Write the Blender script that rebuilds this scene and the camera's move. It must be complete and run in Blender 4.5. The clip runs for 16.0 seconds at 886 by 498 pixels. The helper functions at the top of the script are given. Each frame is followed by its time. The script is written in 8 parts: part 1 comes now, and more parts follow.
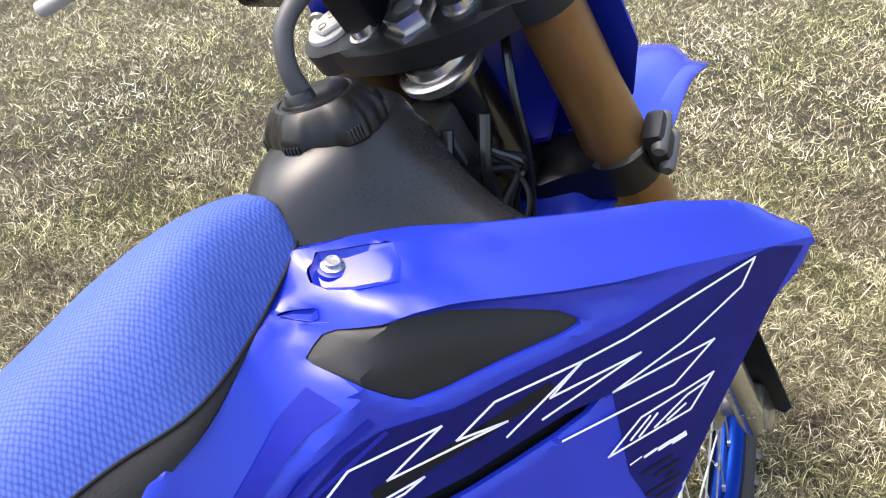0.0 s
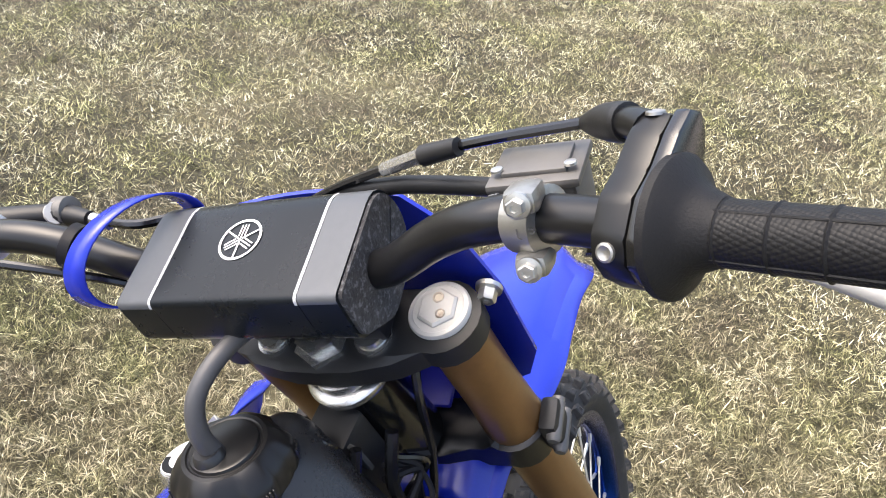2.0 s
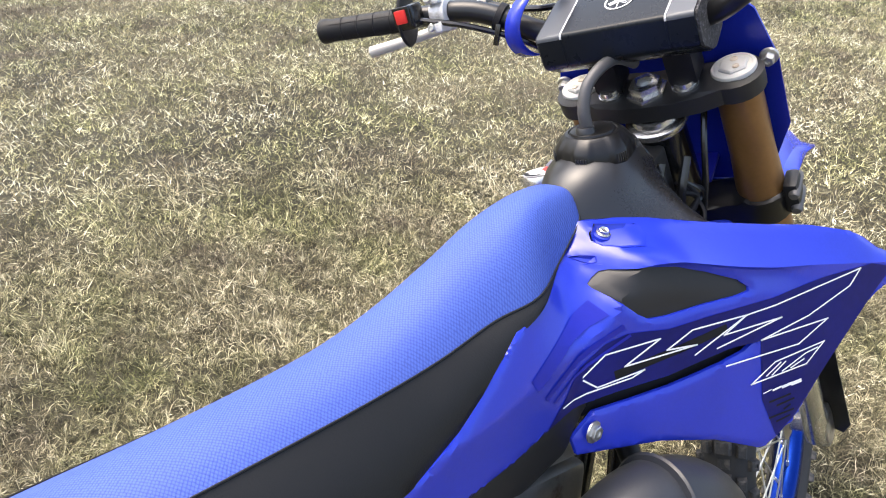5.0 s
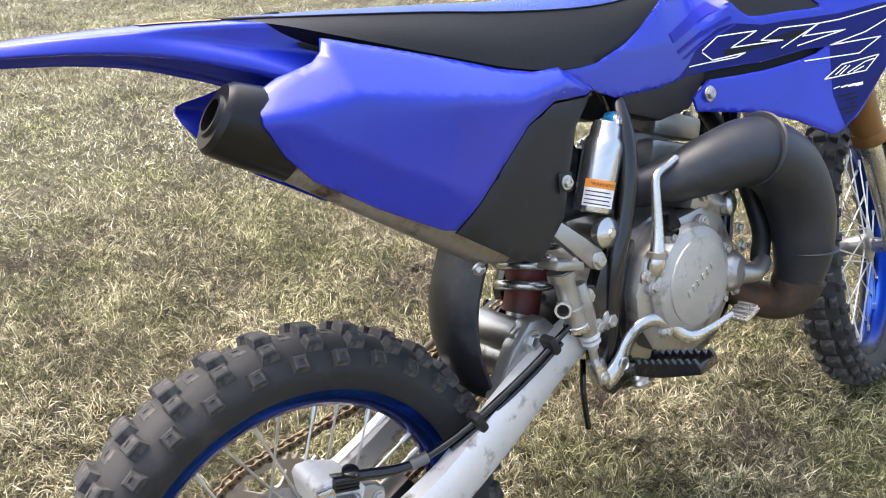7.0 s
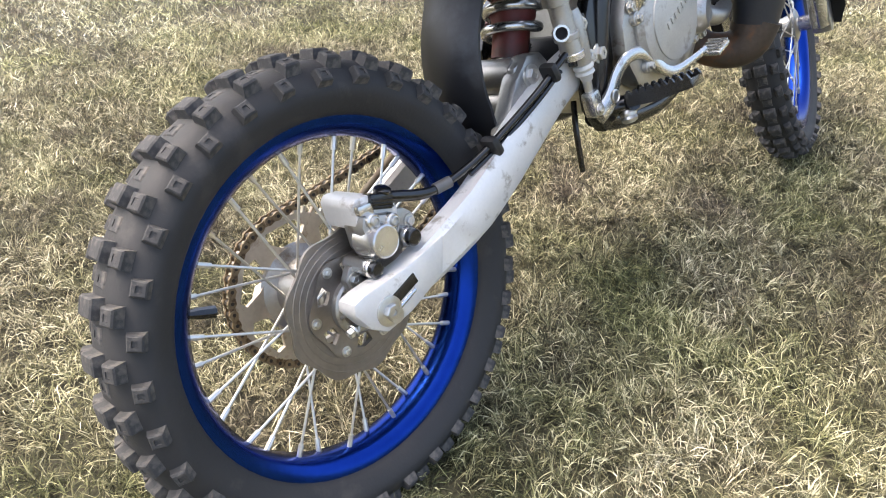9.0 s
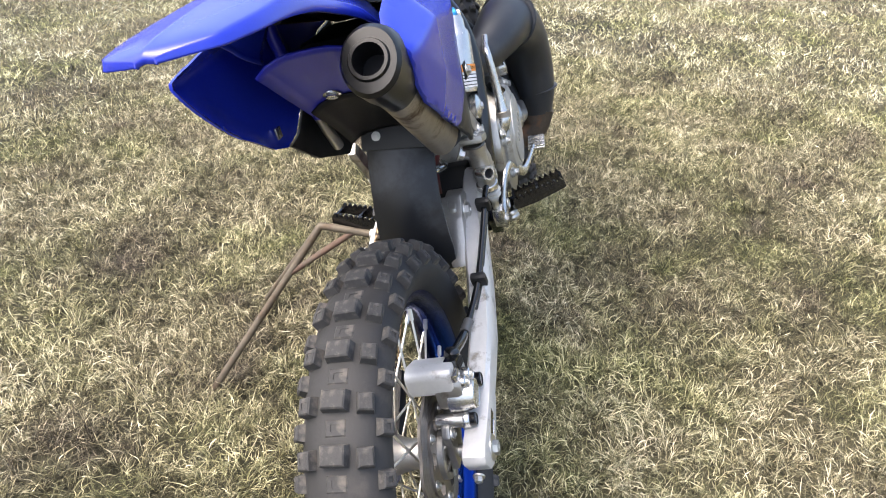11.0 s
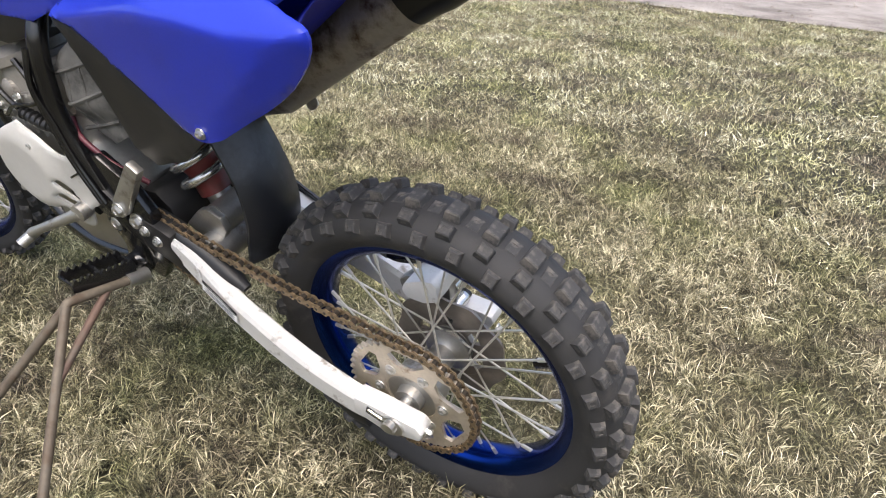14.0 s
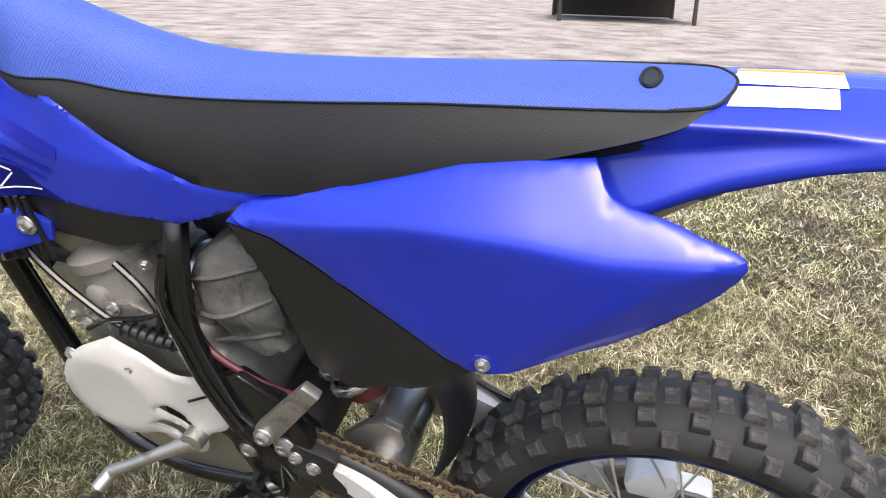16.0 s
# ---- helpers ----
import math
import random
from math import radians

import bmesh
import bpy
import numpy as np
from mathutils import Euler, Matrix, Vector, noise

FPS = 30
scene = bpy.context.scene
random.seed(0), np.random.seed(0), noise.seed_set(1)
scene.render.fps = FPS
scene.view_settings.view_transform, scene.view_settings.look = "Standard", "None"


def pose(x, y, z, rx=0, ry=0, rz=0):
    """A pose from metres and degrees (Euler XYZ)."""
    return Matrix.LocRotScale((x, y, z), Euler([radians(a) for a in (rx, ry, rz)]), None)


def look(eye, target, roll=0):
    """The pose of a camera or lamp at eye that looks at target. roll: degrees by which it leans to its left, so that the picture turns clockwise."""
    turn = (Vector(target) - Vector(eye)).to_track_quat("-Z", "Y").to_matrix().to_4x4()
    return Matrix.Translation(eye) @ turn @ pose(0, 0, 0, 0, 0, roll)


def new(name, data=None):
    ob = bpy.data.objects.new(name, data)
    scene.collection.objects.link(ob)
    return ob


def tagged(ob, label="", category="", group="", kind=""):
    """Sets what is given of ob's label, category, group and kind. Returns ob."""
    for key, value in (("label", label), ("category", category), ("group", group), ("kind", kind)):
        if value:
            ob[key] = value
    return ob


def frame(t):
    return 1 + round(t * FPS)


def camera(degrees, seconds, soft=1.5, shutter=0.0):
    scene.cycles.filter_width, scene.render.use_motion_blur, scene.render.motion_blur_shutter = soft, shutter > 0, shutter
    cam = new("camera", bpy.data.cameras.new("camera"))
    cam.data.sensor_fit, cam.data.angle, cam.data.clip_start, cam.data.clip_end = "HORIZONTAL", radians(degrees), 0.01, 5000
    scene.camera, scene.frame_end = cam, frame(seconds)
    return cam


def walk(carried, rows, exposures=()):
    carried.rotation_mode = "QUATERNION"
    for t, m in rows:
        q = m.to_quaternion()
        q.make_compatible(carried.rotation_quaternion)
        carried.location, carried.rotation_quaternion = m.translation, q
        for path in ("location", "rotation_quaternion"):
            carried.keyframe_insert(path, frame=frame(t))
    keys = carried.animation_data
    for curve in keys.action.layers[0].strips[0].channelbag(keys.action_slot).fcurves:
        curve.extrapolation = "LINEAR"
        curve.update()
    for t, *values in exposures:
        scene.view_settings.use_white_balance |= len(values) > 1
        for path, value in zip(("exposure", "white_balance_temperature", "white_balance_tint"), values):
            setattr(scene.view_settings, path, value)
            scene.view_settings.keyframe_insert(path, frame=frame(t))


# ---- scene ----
# The bike's own axes: x ahead, y to its left, z up in its middle plane, origin on the rear axle.
# It leans to its left on a prop stand; UP is the true vertical in those axes.
UP = Vector((-0.0617, -0.2535, 0.9654)).normalized()
AHEAD = (Vector((1, 0, 0)) - UP * UP.x).normalized()
BIKE = Matrix((AHEAD, UP.cross(AHEAD), UP)).to_4x4()
BIKE.translation = (0, 0, 0.2527)

cam = camera(63.5, 16.0, soft=1.05)
# seconds, eye in the bike's axes, (yaw from +y to the left, pitch, lean to the left)
ROWS = [
    (0, (0.4756, -0.3629, 0.7775), (-43.01, -24.79, -11.65)),
    (0.5, (0.4611, -0.3209, 0.8547), (-48.78, -25.79, -9.39)),
    (1, (0.4938, -0.3631, 0.93), (-51.33, -24.83, -7.77)),
    (1.5, (0.5258, -0.3945, 0.9605), (-52.71, -23.9, -6.61)),
    (2, (0.5371, -0.3266, 0.967), (-53.51, -24.14, -6.14)),
    (2.5, (0.5312, -0.227, 0.9819), (-53.35, -25.53, -5.34)),
    (3, (0.5084, -0.1275, 0.9758), (-52.05, -26.82, -4.34)),
    (3.5, (0.4891, -0.0757, 0.9613), (-49.52, -26.81, -3.68)),
    (4, (0.4283, -0.1537, 0.9478), (-46.17, -25.4, -3.92)),
    (4.2, (0.3844, -0.2135, 0.9391), (-44.96, -24.96, -4.07)),
    (6.3, (-0.182, -0.651, 0.6221), (-36.58, -12.46, -5.16)),
    (6.5, (-0.211, -0.6716, 0.5876), (-36.05, -12.32, -5.07)),
    (7, (-0.2452, -0.6695, 0.4852), (-34.83, -12.66, -5.18)),
    (7.5, (-0.2713, -0.6523, 0.38), (-33.51, -14.38, -5.68)),
    (8, (-0.2844, -0.6404, 0.3), (-33.5, -16.5, -6.44)),
    (8.2, (-0.2923, -0.6374, 0.286), (-34.09, -17.36, -6.99)),
    (10.3, (-0.5857, -0.4143, 0.4446), (-63.27, -22.91, -13.48)),
    (10.5, (-0.5949, -0.3569, 0.4875), (-66.0, -23.55, -14.03)),
    (11, (-0.634, -0.2663, 0.5853), (-74.79, -25.66, -14.76)),
    (11.5, (-0.6856, -0.1949, 0.6986), (-85.16, -28.22, -15.33)),
    (12, (-0.6476, -0.0738, 0.7696), (-97.91, -31.31, -15.58)),
    (12.5, (-0.6003, 0.0738, 0.8149), (-110.59, -34.4, -14.94)),
    (13, (-0.6102, 0.2502, 0.8229), (-122.45, -36.27, -13.32)),
    (13.5, (-0.5456, 0.3833, 0.7816), (-133.28, -36.75, -11.76)),
    (14, (-0.4285, 0.5174, 0.6809), (-142.7, -37.02, -10.37)),
    (14.5, (-0.2964, 0.5817, 0.6012), (-149.29, -36.89, -9.58)),
    (15, (-0.1607, 0.5601, 0.6588), (-153.63, -36.02, -8.84)),
    (15.5, (-0.0624, 0.5263, 0.7331), (-156.44, -34.7, -8.38)),
    (16, (0.0151, 0.5093, 0.7663), (-157.82, -33.81, -7.69)),
]


def gaze(eye, turn):
    yaw, pitch = radians(turn[0]), radians(turn[1])
    ahead = Vector((-math.sin(yaw) * math.cos(pitch), math.cos(yaw) * math.cos(pitch), math.sin(pitch)))
    return BIKE @ look(eye, Vector(eye) + ahead, turn[2])


EXPOSURE = 1.88
# the film camera's own exposure drifts a little on the way
METERED = [(0, -0.05, 6500), (1, -0.06, 6550), (2.5, -0.10, 6650), (4.2, -0.08, 6650), (6.5, 0.05, 6600), (8.2, 0.18, 6650), (10.5, 0.02, 6550), (11.5, -0.20, 6450), (12.5, -0.58, 6250), (13.5, -0.63, 6250), (14.5, -0.48, 6400), (15.2, -0.34, 6400), (16, -0.42, 6400)]
walk(cam, [(t, gaze(eye, turn)) for t, eye, turn in ROWS], [(t, EXPOSURE + stops, kelvin, 10) for t, stops, kelvin in METERED])

# ---- light: bright thin cloud, sun high on the bike's left ----
world = bpy.data.worlds.new("sky")
scene.world = world
world.use_nodes = True
wn = world.node_tree.nodes
sky = wn.new("ShaderNodeTexSky")
sky.sky_type = "NISHITA"
sky.sun_disc = False
SUN_EL, SUN_AZ = 63.0, 118.0
sky.sun_elevation, sky.sun_rotation = radians(SUN_EL), radians(90 - SUN_AZ)
sky.air_density, sky.dust_density, sky.ozone_density = 1.0, 6.0, 1.0
world.node_tree.links.new(sky.outputs[0], wn["Background"].inputs[0])
wn["Background"].inputs[1].default_value = 0.15
sun_data = bpy.data.lights.new("sun", "SUN")
sun_data.energy, sun_data.angle, sun_data.color = 0.56, radians(56), (1.0, 0.98, 0.95)
sun = new("sun", sun_data)
az, el = radians(SUN_AZ), radians(SUN_EL)
sun.matrix_world = look((0, 0, 0), (-math.cos(az) * math.cos(el), -math.sin(az) * math.cos(el), -math.sin(el)))
sun.location = (0, 0, 6)


# ---- materials ----
def node(nt, kind, **values):
    n = nt.nodes.new(kind)
    for key, value in values.items():
        n.inputs[key].default_value = value
    return n


def material(name, color, rough=0.5, metal=0.0, var=0.12, scale=14.0, fine=160.0, bump=0.05, dist=0.001, coat=0.0,
             stain=None, stain_at=0.6, stain_scale=9.0, spec=0.5):
    """A surface with broad and fine variation of colour, gloss and relief; stain: a second colour in ragged patches."""
    m = bpy.data.materials.new(name)
    m.use_nodes = True
    nt = m.node_tree
    b, ln = nt.nodes["Principled BSDF"], nt.links.new
    co = nt.nodes.new("ShaderNodeTexCoord").outputs["Object"]
    n1, n2 = node(nt, "ShaderNodeTexNoise", Scale=scale, Detail=4.0, Roughness=0.6), node(nt, "ShaderNodeTexNoise", Scale=fine, Detail=3.0)
    ln(co, n1.inputs["Vector"]), ln(co, n2.inputs["Vector"])
    both = nt.nodes.new("ShaderNodeMath")
    both.operation = "MULTIPLY_ADD"
    both.inputs[1].default_value = 0.35
    ln(n2.outputs[0], both.inputs[0]), ln(n1.outputs[0], both.inputs[2])
    ramp = nt.nodes.new("ShaderNodeMapRange")
    ramp.inputs["From Min"].default_value, ramp.inputs["From Max"].default_value = 0.35, 1.0
    ln(both.outputs[0], ramp.inputs[0])
    mix = nt.nodes.new("ShaderNodeMix")
    mix.data_type = "RGBA"
    mix.inputs[6].default_value = (*[c * (1 - var) for c in color], 1)
    mix.inputs[7].default_value = (*[min(1, c * (1 + var)) for c in color], 1)
    ln(ramp.outputs[0], mix.inputs[0])
    out = mix.outputs[2]
    rr = nt.nodes.new("ShaderNodeMapRange")
    rr.inputs["To Min"].default_value, rr.inputs["To Max"].default_value = max(0.02, rough * 0.82), min(1, rough * 1.2)
    ln(both.outputs[0], rr.inputs[0])
    if stain:
        n3 = node(nt, "ShaderNodeTexNoise", Scale=stain_scale, Detail=6.0, Roughness=0.65)
        ln(co, n3.inputs["Vector"])
        st = nt.nodes.new("ShaderNodeMapRange")
        st.inputs["From Min"].default_value, st.inputs["From Max"].default_value = stain_at - 0.06, stain_at + 0.08
        ln(n3.outputs[0], st.inputs[0])
        mx = nt.nodes.new("ShaderNodeMix")
        mx.data_type = "RGBA"
        ln(st.outputs[0], mx.inputs[0]), ln(out, mx.inputs[6])
        mx.inputs[7].default_value = (*stain, 1)
        out = mx.outputs[2]
    ln(out, b.inputs["Base Color"]), ln(rr.outputs[0], b.inputs["Roughness"])
    b.inputs["Metallic"].default_value = metal
    b.inputs["Specular IOR Level"].default_value = spec
    b.inputs["Coat Weight"].default_value, b.inputs["Coat Roughness"].default_value = coat, 0.12
    if bump:
        bp = nt.nodes.new("ShaderNodeBump")
        bp.inputs["Strength"].default_value, bp.inputs["Distance"].default_value = bump, dist
        ln(n2.outputs[0], bp.inputs["Height"]), ln(bp.outputs[0], b.inputs["Normal"])
    return m


BLUE = material("blue_plastic", (0.012, 0.028, 0.385), 0.23, var=0.14, scale=9, fine=420, bump=0.015, dist=0.0005, coat=0.15, spec=0.5)
BLUE_IN = material("blue_plastic_inside", (0.008, 0.013, 0.33), 0.36, var=0.10, scale=7, bump=0.03)
BLACK = material("black_plastic", (0.0115, 0.0115, 0.012), 0.44, var=0.25, scale=9, fine=900, bump=0.12, dist=0.0005, spec=0.42, stain=(0.030, 0.029, 0.027), stain_at=0.66, stain_scale=14)
TANK = material("black_tank_plastic", (0.017, 0.0172, 0.0185), 0.26, var=0.2, scale=8, fine=500, bump=0.010, dist=0.0004)
GLOSS = material("black_gloss_paint", (0.006, 0.006, 0.0065), 0.20, var=0.3, scale=20, bump=0.03, coat=0.25, stain=(0.030, 0.027, 0.024), stain_at=0.72)
RUBBER = material("tyre_rubber", (0.021, 0.0205, 0.0205), 0.66, var=0.3, scale=22, fine=260, bump=0.25, dist=0.001, stain=(0.046, 0.041, 0.037), stain_at=0.64, stain_scale=16)
GRIP = material("grip_rubber", (0.010, 0.010, 0.0105), 0.55, var=0.25, scale=30, fine=900, bump=0.4, dist=0.0008, spec=0.25)
ALU = material("cast_aluminium", (0.40, 0.39, 0.365), 0.36, 0.88, var=0.20, scale=18, fine=300, bump=0.20, dist=0.0008, stain=(0.15, 0.12, 0.09), stain_at=0.64, stain_scale=24)
ARM = material("swingarm_aluminium", (0.64, 0.63, 0.61), 0.45, 0.35, var=0.12, scale=10, fine=240, bump=0.08, stain=(0.27, 0.24, 0.20), stain_at=0.63, stain_scale=38)
BRIGHT = material("bright_aluminium", (0.60, 0.59, 0.565), 0.24, 0.92, var=0.12, scale=25, bump=0.08, stain=(0.26, 0.23, 0.19), stain_at=0.70, stain_scale=30)
STEEL = material("zinc_steel", (0.55, 0.54, 0.51), 0.32, 0.95, var=0.2, scale=60, bump=0.08)
SPOKE = material("spoke_steel", (0.66, 0.64, 0.58), 0.34, 0.8, var=0.2, scale=60, bump=0.05)
COVER = material("painted_magnesium_cover", (0.52, 0.51, 0.48), 0.45, 0.25, var=0.10, scale=12, bump=0.05, stain=(0.33, 0.30, 0.25), stain_at=0.68, stain_scale=18)
GOLD = material("bronze_anodised_fork", (0.235, 0.120, 0.042), 0.36, 0.55, var=0.18, scale=12, fine=200, bump=0.04, coat=0.2)
RIM = material("blue_anodised_rim", (0.007, 0.032, 0.22), 0.22, 1.0, var=0.2, scale=18, bump=0.04)
DISC = material("brake_disc_steel", (0.23, 0.205, 0.18), 0.40, 0.8, var=0.25, scale=30, bump=0.1)
SPROCKET = material("sprocket_steel", (0.55, 0.49, 0.40), 0.42, 0.75, var=0.25, scale=30, bump=0.1, stain=(0.22, 0.13, 0.07), stain_at=0.62, stain_scale=30)
CHAIN = material("rusty_chain", (0.27, 0.20, 0.12), 0.42, 0.7, var=0.45, scale=80, bump=0.2, stain=(0.09, 0.055, 0.03), stain_at=0.56, stain_scale=90)
RUST = material("rusty_stand_steel", (0.135, 0.112, 0.084), 0.60, 0.4, var=0.35, scale=30, bump=0.2, stain=(0.10, 0.073, 0.050), stain_at=0.56, stain_scale=20)
PIPE = material("grey_black_pipe", (0.019, 0.0215, 0.027), 0.40, 0.1, var=0.35, scale=12, fine=300, bump=0.10, stain=(0.040, 0.040, 0.040), stain_at=0.62, stain_scale=10)
HEADER = material("burnt_header", (0.075, 0.058, 0.046), 0.55, 0.5, var=0.4, scale=20, bump=0.2, stain=(0.15, 0.068, 0.028), stain_at=0.58, stain_scale=14)
CAN = material("muffler_can", (0.36, 0.325, 0.28), 0.45, 0.7, var=0.3, scale=10, bump=0.08, stain=(0.085, 0.055, 0.036), stain_at=0.55, stain_scale=20)
FOAM = material("charcoal_foam", (0.030, 0.030, 0.032), 0.9, var=0.7, scale=160, fine=420, bump=0.7, dist=0.002, stain=(0.12, 0.12, 0.13), stain_at=0.58, stain_scale=240)
PAD = material("dark_vinyl", (0.0065, 0.0085, 0.011), 0.26, var=0.2, scale=8, bump=0.02, spec=0.22)
PAD_GREY = material("grey_vinyl", (0.085, 0.090, 0.098), 0.32, 0.15, var=0.15, scale=8, bump=0.02, spec=0.28)
WHITE = material("white_print", (0.82, 0.82, 0.81), 0.6, var=0.05, bump=0)
PAPER = material("white_label", (0.84, 0.83, 0.81), 0.4, var=0.06, scale=20, bump=0.05)
ORANGE = material("orange_print", (0.85, 0.30, 0.04), 0.4, var=0.05, bump=0)
RED = material("red_plastic", (0.62, 0.025, 0.022), 0.4, var=0.1, bump=0.1)
REDPAINT = material("red_spring_seat", (0.13, 0.021, 0.018), 0.5, var=0.3, scale=30, bump=0.1, stain=(0.07, 0.03, 0.022), stain_at=0.55)
NAVY = material("navy_print", (0.005, 0.007, 0.105), 0.30, var=0.35, scale=9, bump=0.0, spec=0.2)
# also used for hole discs and backings, whose shade is put into this black
FLAT_BLACK = material("flat_black", (0.008, 0.008, 0.010), 0.5, var=0.1, bump=0, spec=0.2)
HOSE = material("grey_rubber_hose", (0.060, 0.060, 0.063), 0.46, var=0.15, bump=0.05)
TEAL = material("blue_anodised_cap", (0.02, 0.20, 0.42), 0.3, 0.7, bump=0.05)
STRIPE = material("pale_grey_print", (0.42, 0.43, 0.44), 0.5, var=0.08, bump=0)
RESIN = material("grey_translucent_resin", (0.60, 0.60, 0.59), 0.42, var=0.1, bump=0.05)
SIDE = material("black_seat_vinyl", (0.0095, 0.0100, 0.0105), 0.50, var=0.3, scale=9, fine=620, bump=0.40, dist=0.0008, spec=0.26)
CASE = material("grey_cast_reservoir", (0.125, 0.120, 0.113), 0.44, 0.4, var=0.2, scale=30, bump=0.15)
CLUTCH = material("dusty_machined_cover", (0.46, 0.45, 0.42), 0.48, 0.7, var=0.2, scale=20, fine=350, bump=0.15, stain=(0.25, 0.23, 0.20), stain_at=0.6, stain_scale=30)
DUSTY = material("dusty_grey_rubber", (0.092, 0.090, 0.083), 0.8, var=0.4, scale=22, bump=0.2, stain=(0.036, 0.035, 0.033), stain_at=0.52, stain_scale=24)
KNOB = material("worn_tread_rubber", (0.038, 0.037, 0.0365), 0.75, var=0.45, scale=40, fine=300, bump=0.4, dist=0.0012, stain=(0.105, 0.095, 0.082), stain_at=0.55, stain_scale=55)
CAPBLACK = material("black_end_cap_plastic", (0.0075, 0.0075, 0.008), 0.27, var=0.3, scale=18, bump=0.04, spec=0.35)
JACKET = material("dusty_cast_cylinder", (0.255, 0.240, 0.215), 0.50, 0.45, var=0.25, scale=16, fine=260, bump=0.22, stain=(0.13, 0.112, 0.092), stain_at=0.60, stain_scale=20)
FLAP = material("scuffed_black_flap", (0.0125, 0.0132, 0.0155), 0.38, var=0.3, scale=7, fine=500, bump=0.06, spec=0.45, stain=(0.036, 0.038, 0.044), stain_at=0.58, stain_scale=9)
MAROON = material("maroon_hose", (0.085, 0.016, 0.026), 0.4, var=0.2, bump=0.05)
# rollers blackened in colour for the shaded gaps between the link plates
GAP_DARK = material("dark_gap_roller", (0.040, 0.031, 0.022), 0.45, 0.4, var=0.4, scale=80, bump=0.1)
REDRUST = material("red_rusty_rod", (0.125, 0.080, 0.060), 0.65, 0.3, var=0.35, scale=30, bump=0.2, stain=(0.11, 0.088, 0.068), stain_at=0.54, stain_scale=20)
DARKBAR = material("black_bar", (0.010, 0.010, 0.0108), 0.28, 0.2, var=0.2, scale=20, bump=0.05)


def seat_cloth():
    """Blue gripper cloth: staggered raised cells about 3 mm across."""
    m = bpy.data.materials.new("blue_gripper_cloth")
    m.use_nodes = True
    nt = m.node_tree
    b, ln = nt.nodes["Principled BSDF"], nt.links.new
    co = nt.nodes.new("ShaderNodeTexCoord").outputs["Object"]
    mp = nt.nodes.new("ShaderNodeMapping")
    mp.inputs["Rotation"].default_value = (0, 0, radians(45))
    mp.inputs["Scale"].default_value = (1, 1, 0)
    ln(co, mp.inputs["Vector"])
    v = node(nt, "ShaderNodeTexVoronoi", Scale=460.0, Randomness=0.20)
    ln(mp.outputs[0], v.inputs["Vector"])
    n = node(nt, "ShaderNodeTexNoise", Scale=9.0, Detail=5.0)
    ln(co, n.inputs["Vector"])
    cell = nt.nodes.new("ShaderNodeMapRange")
    cell.inputs["From Min"].default_value, cell.inputs["From Max"].default_value = 0.25, 0.62
    ln(v.outputs["Distance"], cell.inputs[0])
    mix = nt.nodes.new("ShaderNodeMix")
    mix.data_type = "RGBA"
    mix.inputs[6].default_value, mix.inputs[7].default_value = (0.062, 0.116, 0.44, 1), (0.032, 0.062, 0.30, 1)
    ln(cell.outputs[0], mix.inputs[0])
    mix2 = nt.nodes.new("ShaderNodeMix")
    mix2.data_type, mix2.blend_type = "RGBA", "MULTIPLY"
    mix2.inputs[0].default_value = 0.25
    ln(mix.outputs[2], mix2.inputs[6]), ln(n.outputs[0], mix2.inputs[7])
    ln(mix2.outputs[2], b.inputs["Base Color"])
    b.inputs["Roughness"].default_value, b.inputs["Specular IOR Level"].default_value = 0.58, 0.32
    bp = nt.nodes.new("ShaderNodeBump")
    bp.invert = True
    bp.inputs["Strength"].default_value, bp.inputs["Distance"].default_value = 0.26, 0.0010
    ln(cell.outputs[0], bp.inputs["Height"]), ln(bp.outputs[0], b.inputs["Normal"])
    return m


CLOTH = seat_cloth()


def knurled_rubber():
    """Black grip rubber with fine raised cells."""
    m = bpy.data.materials.new("knurled_grip_rubber")
    m.use_nodes = True
    nt = m.node_tree
    b, ln = nt.nodes["Principled BSDF"], nt.links.new
    co = nt.nodes.new("ShaderNodeTexCoord").outputs["Object"]
    v = node(nt, "ShaderNodeTexVoronoi", Scale=560.0, Randomness=0.12)
    turn = nt.nodes.new("ShaderNodeMapping")
    turn.inputs["Rotation"].default_value = (0.62, 0.52, 0.78)
    ln(co, turn.inputs["Vector"])
    n = node(nt, "ShaderNodeTexNoise", Scale=40.0, Detail=4.0)
    ln(turn.outputs[0], v.inputs["Vector"]), ln(co, n.inputs["Vector"])
    mix = nt.nodes.new("ShaderNodeMix")
    mix.data_type = "RGBA"
    mix.inputs[6].default_value, mix.inputs[7].default_value = (0.006, 0.006, 0.0065, 1), (0.012, 0.0118, 0.0115, 1)
    ln(n.outputs[0], mix.inputs[0]), ln(mix.outputs[2], b.inputs["Base Color"])
    b.inputs["Roughness"].default_value, b.inputs["Specular IOR Level"].default_value = 0.50, 0.25
    bp = nt.nodes.new("ShaderNodeBump")
    bp.invert = True
    bp.inputs["Strength"].default_value, bp.inputs["Distance"].default_value = 0.45, 0.0010
    ln(v.outputs["Distance"], bp.inputs["Height"]), ln(bp.outputs[0], b.inputs["Normal"])
    return m


KNURL = knurled_rubber()


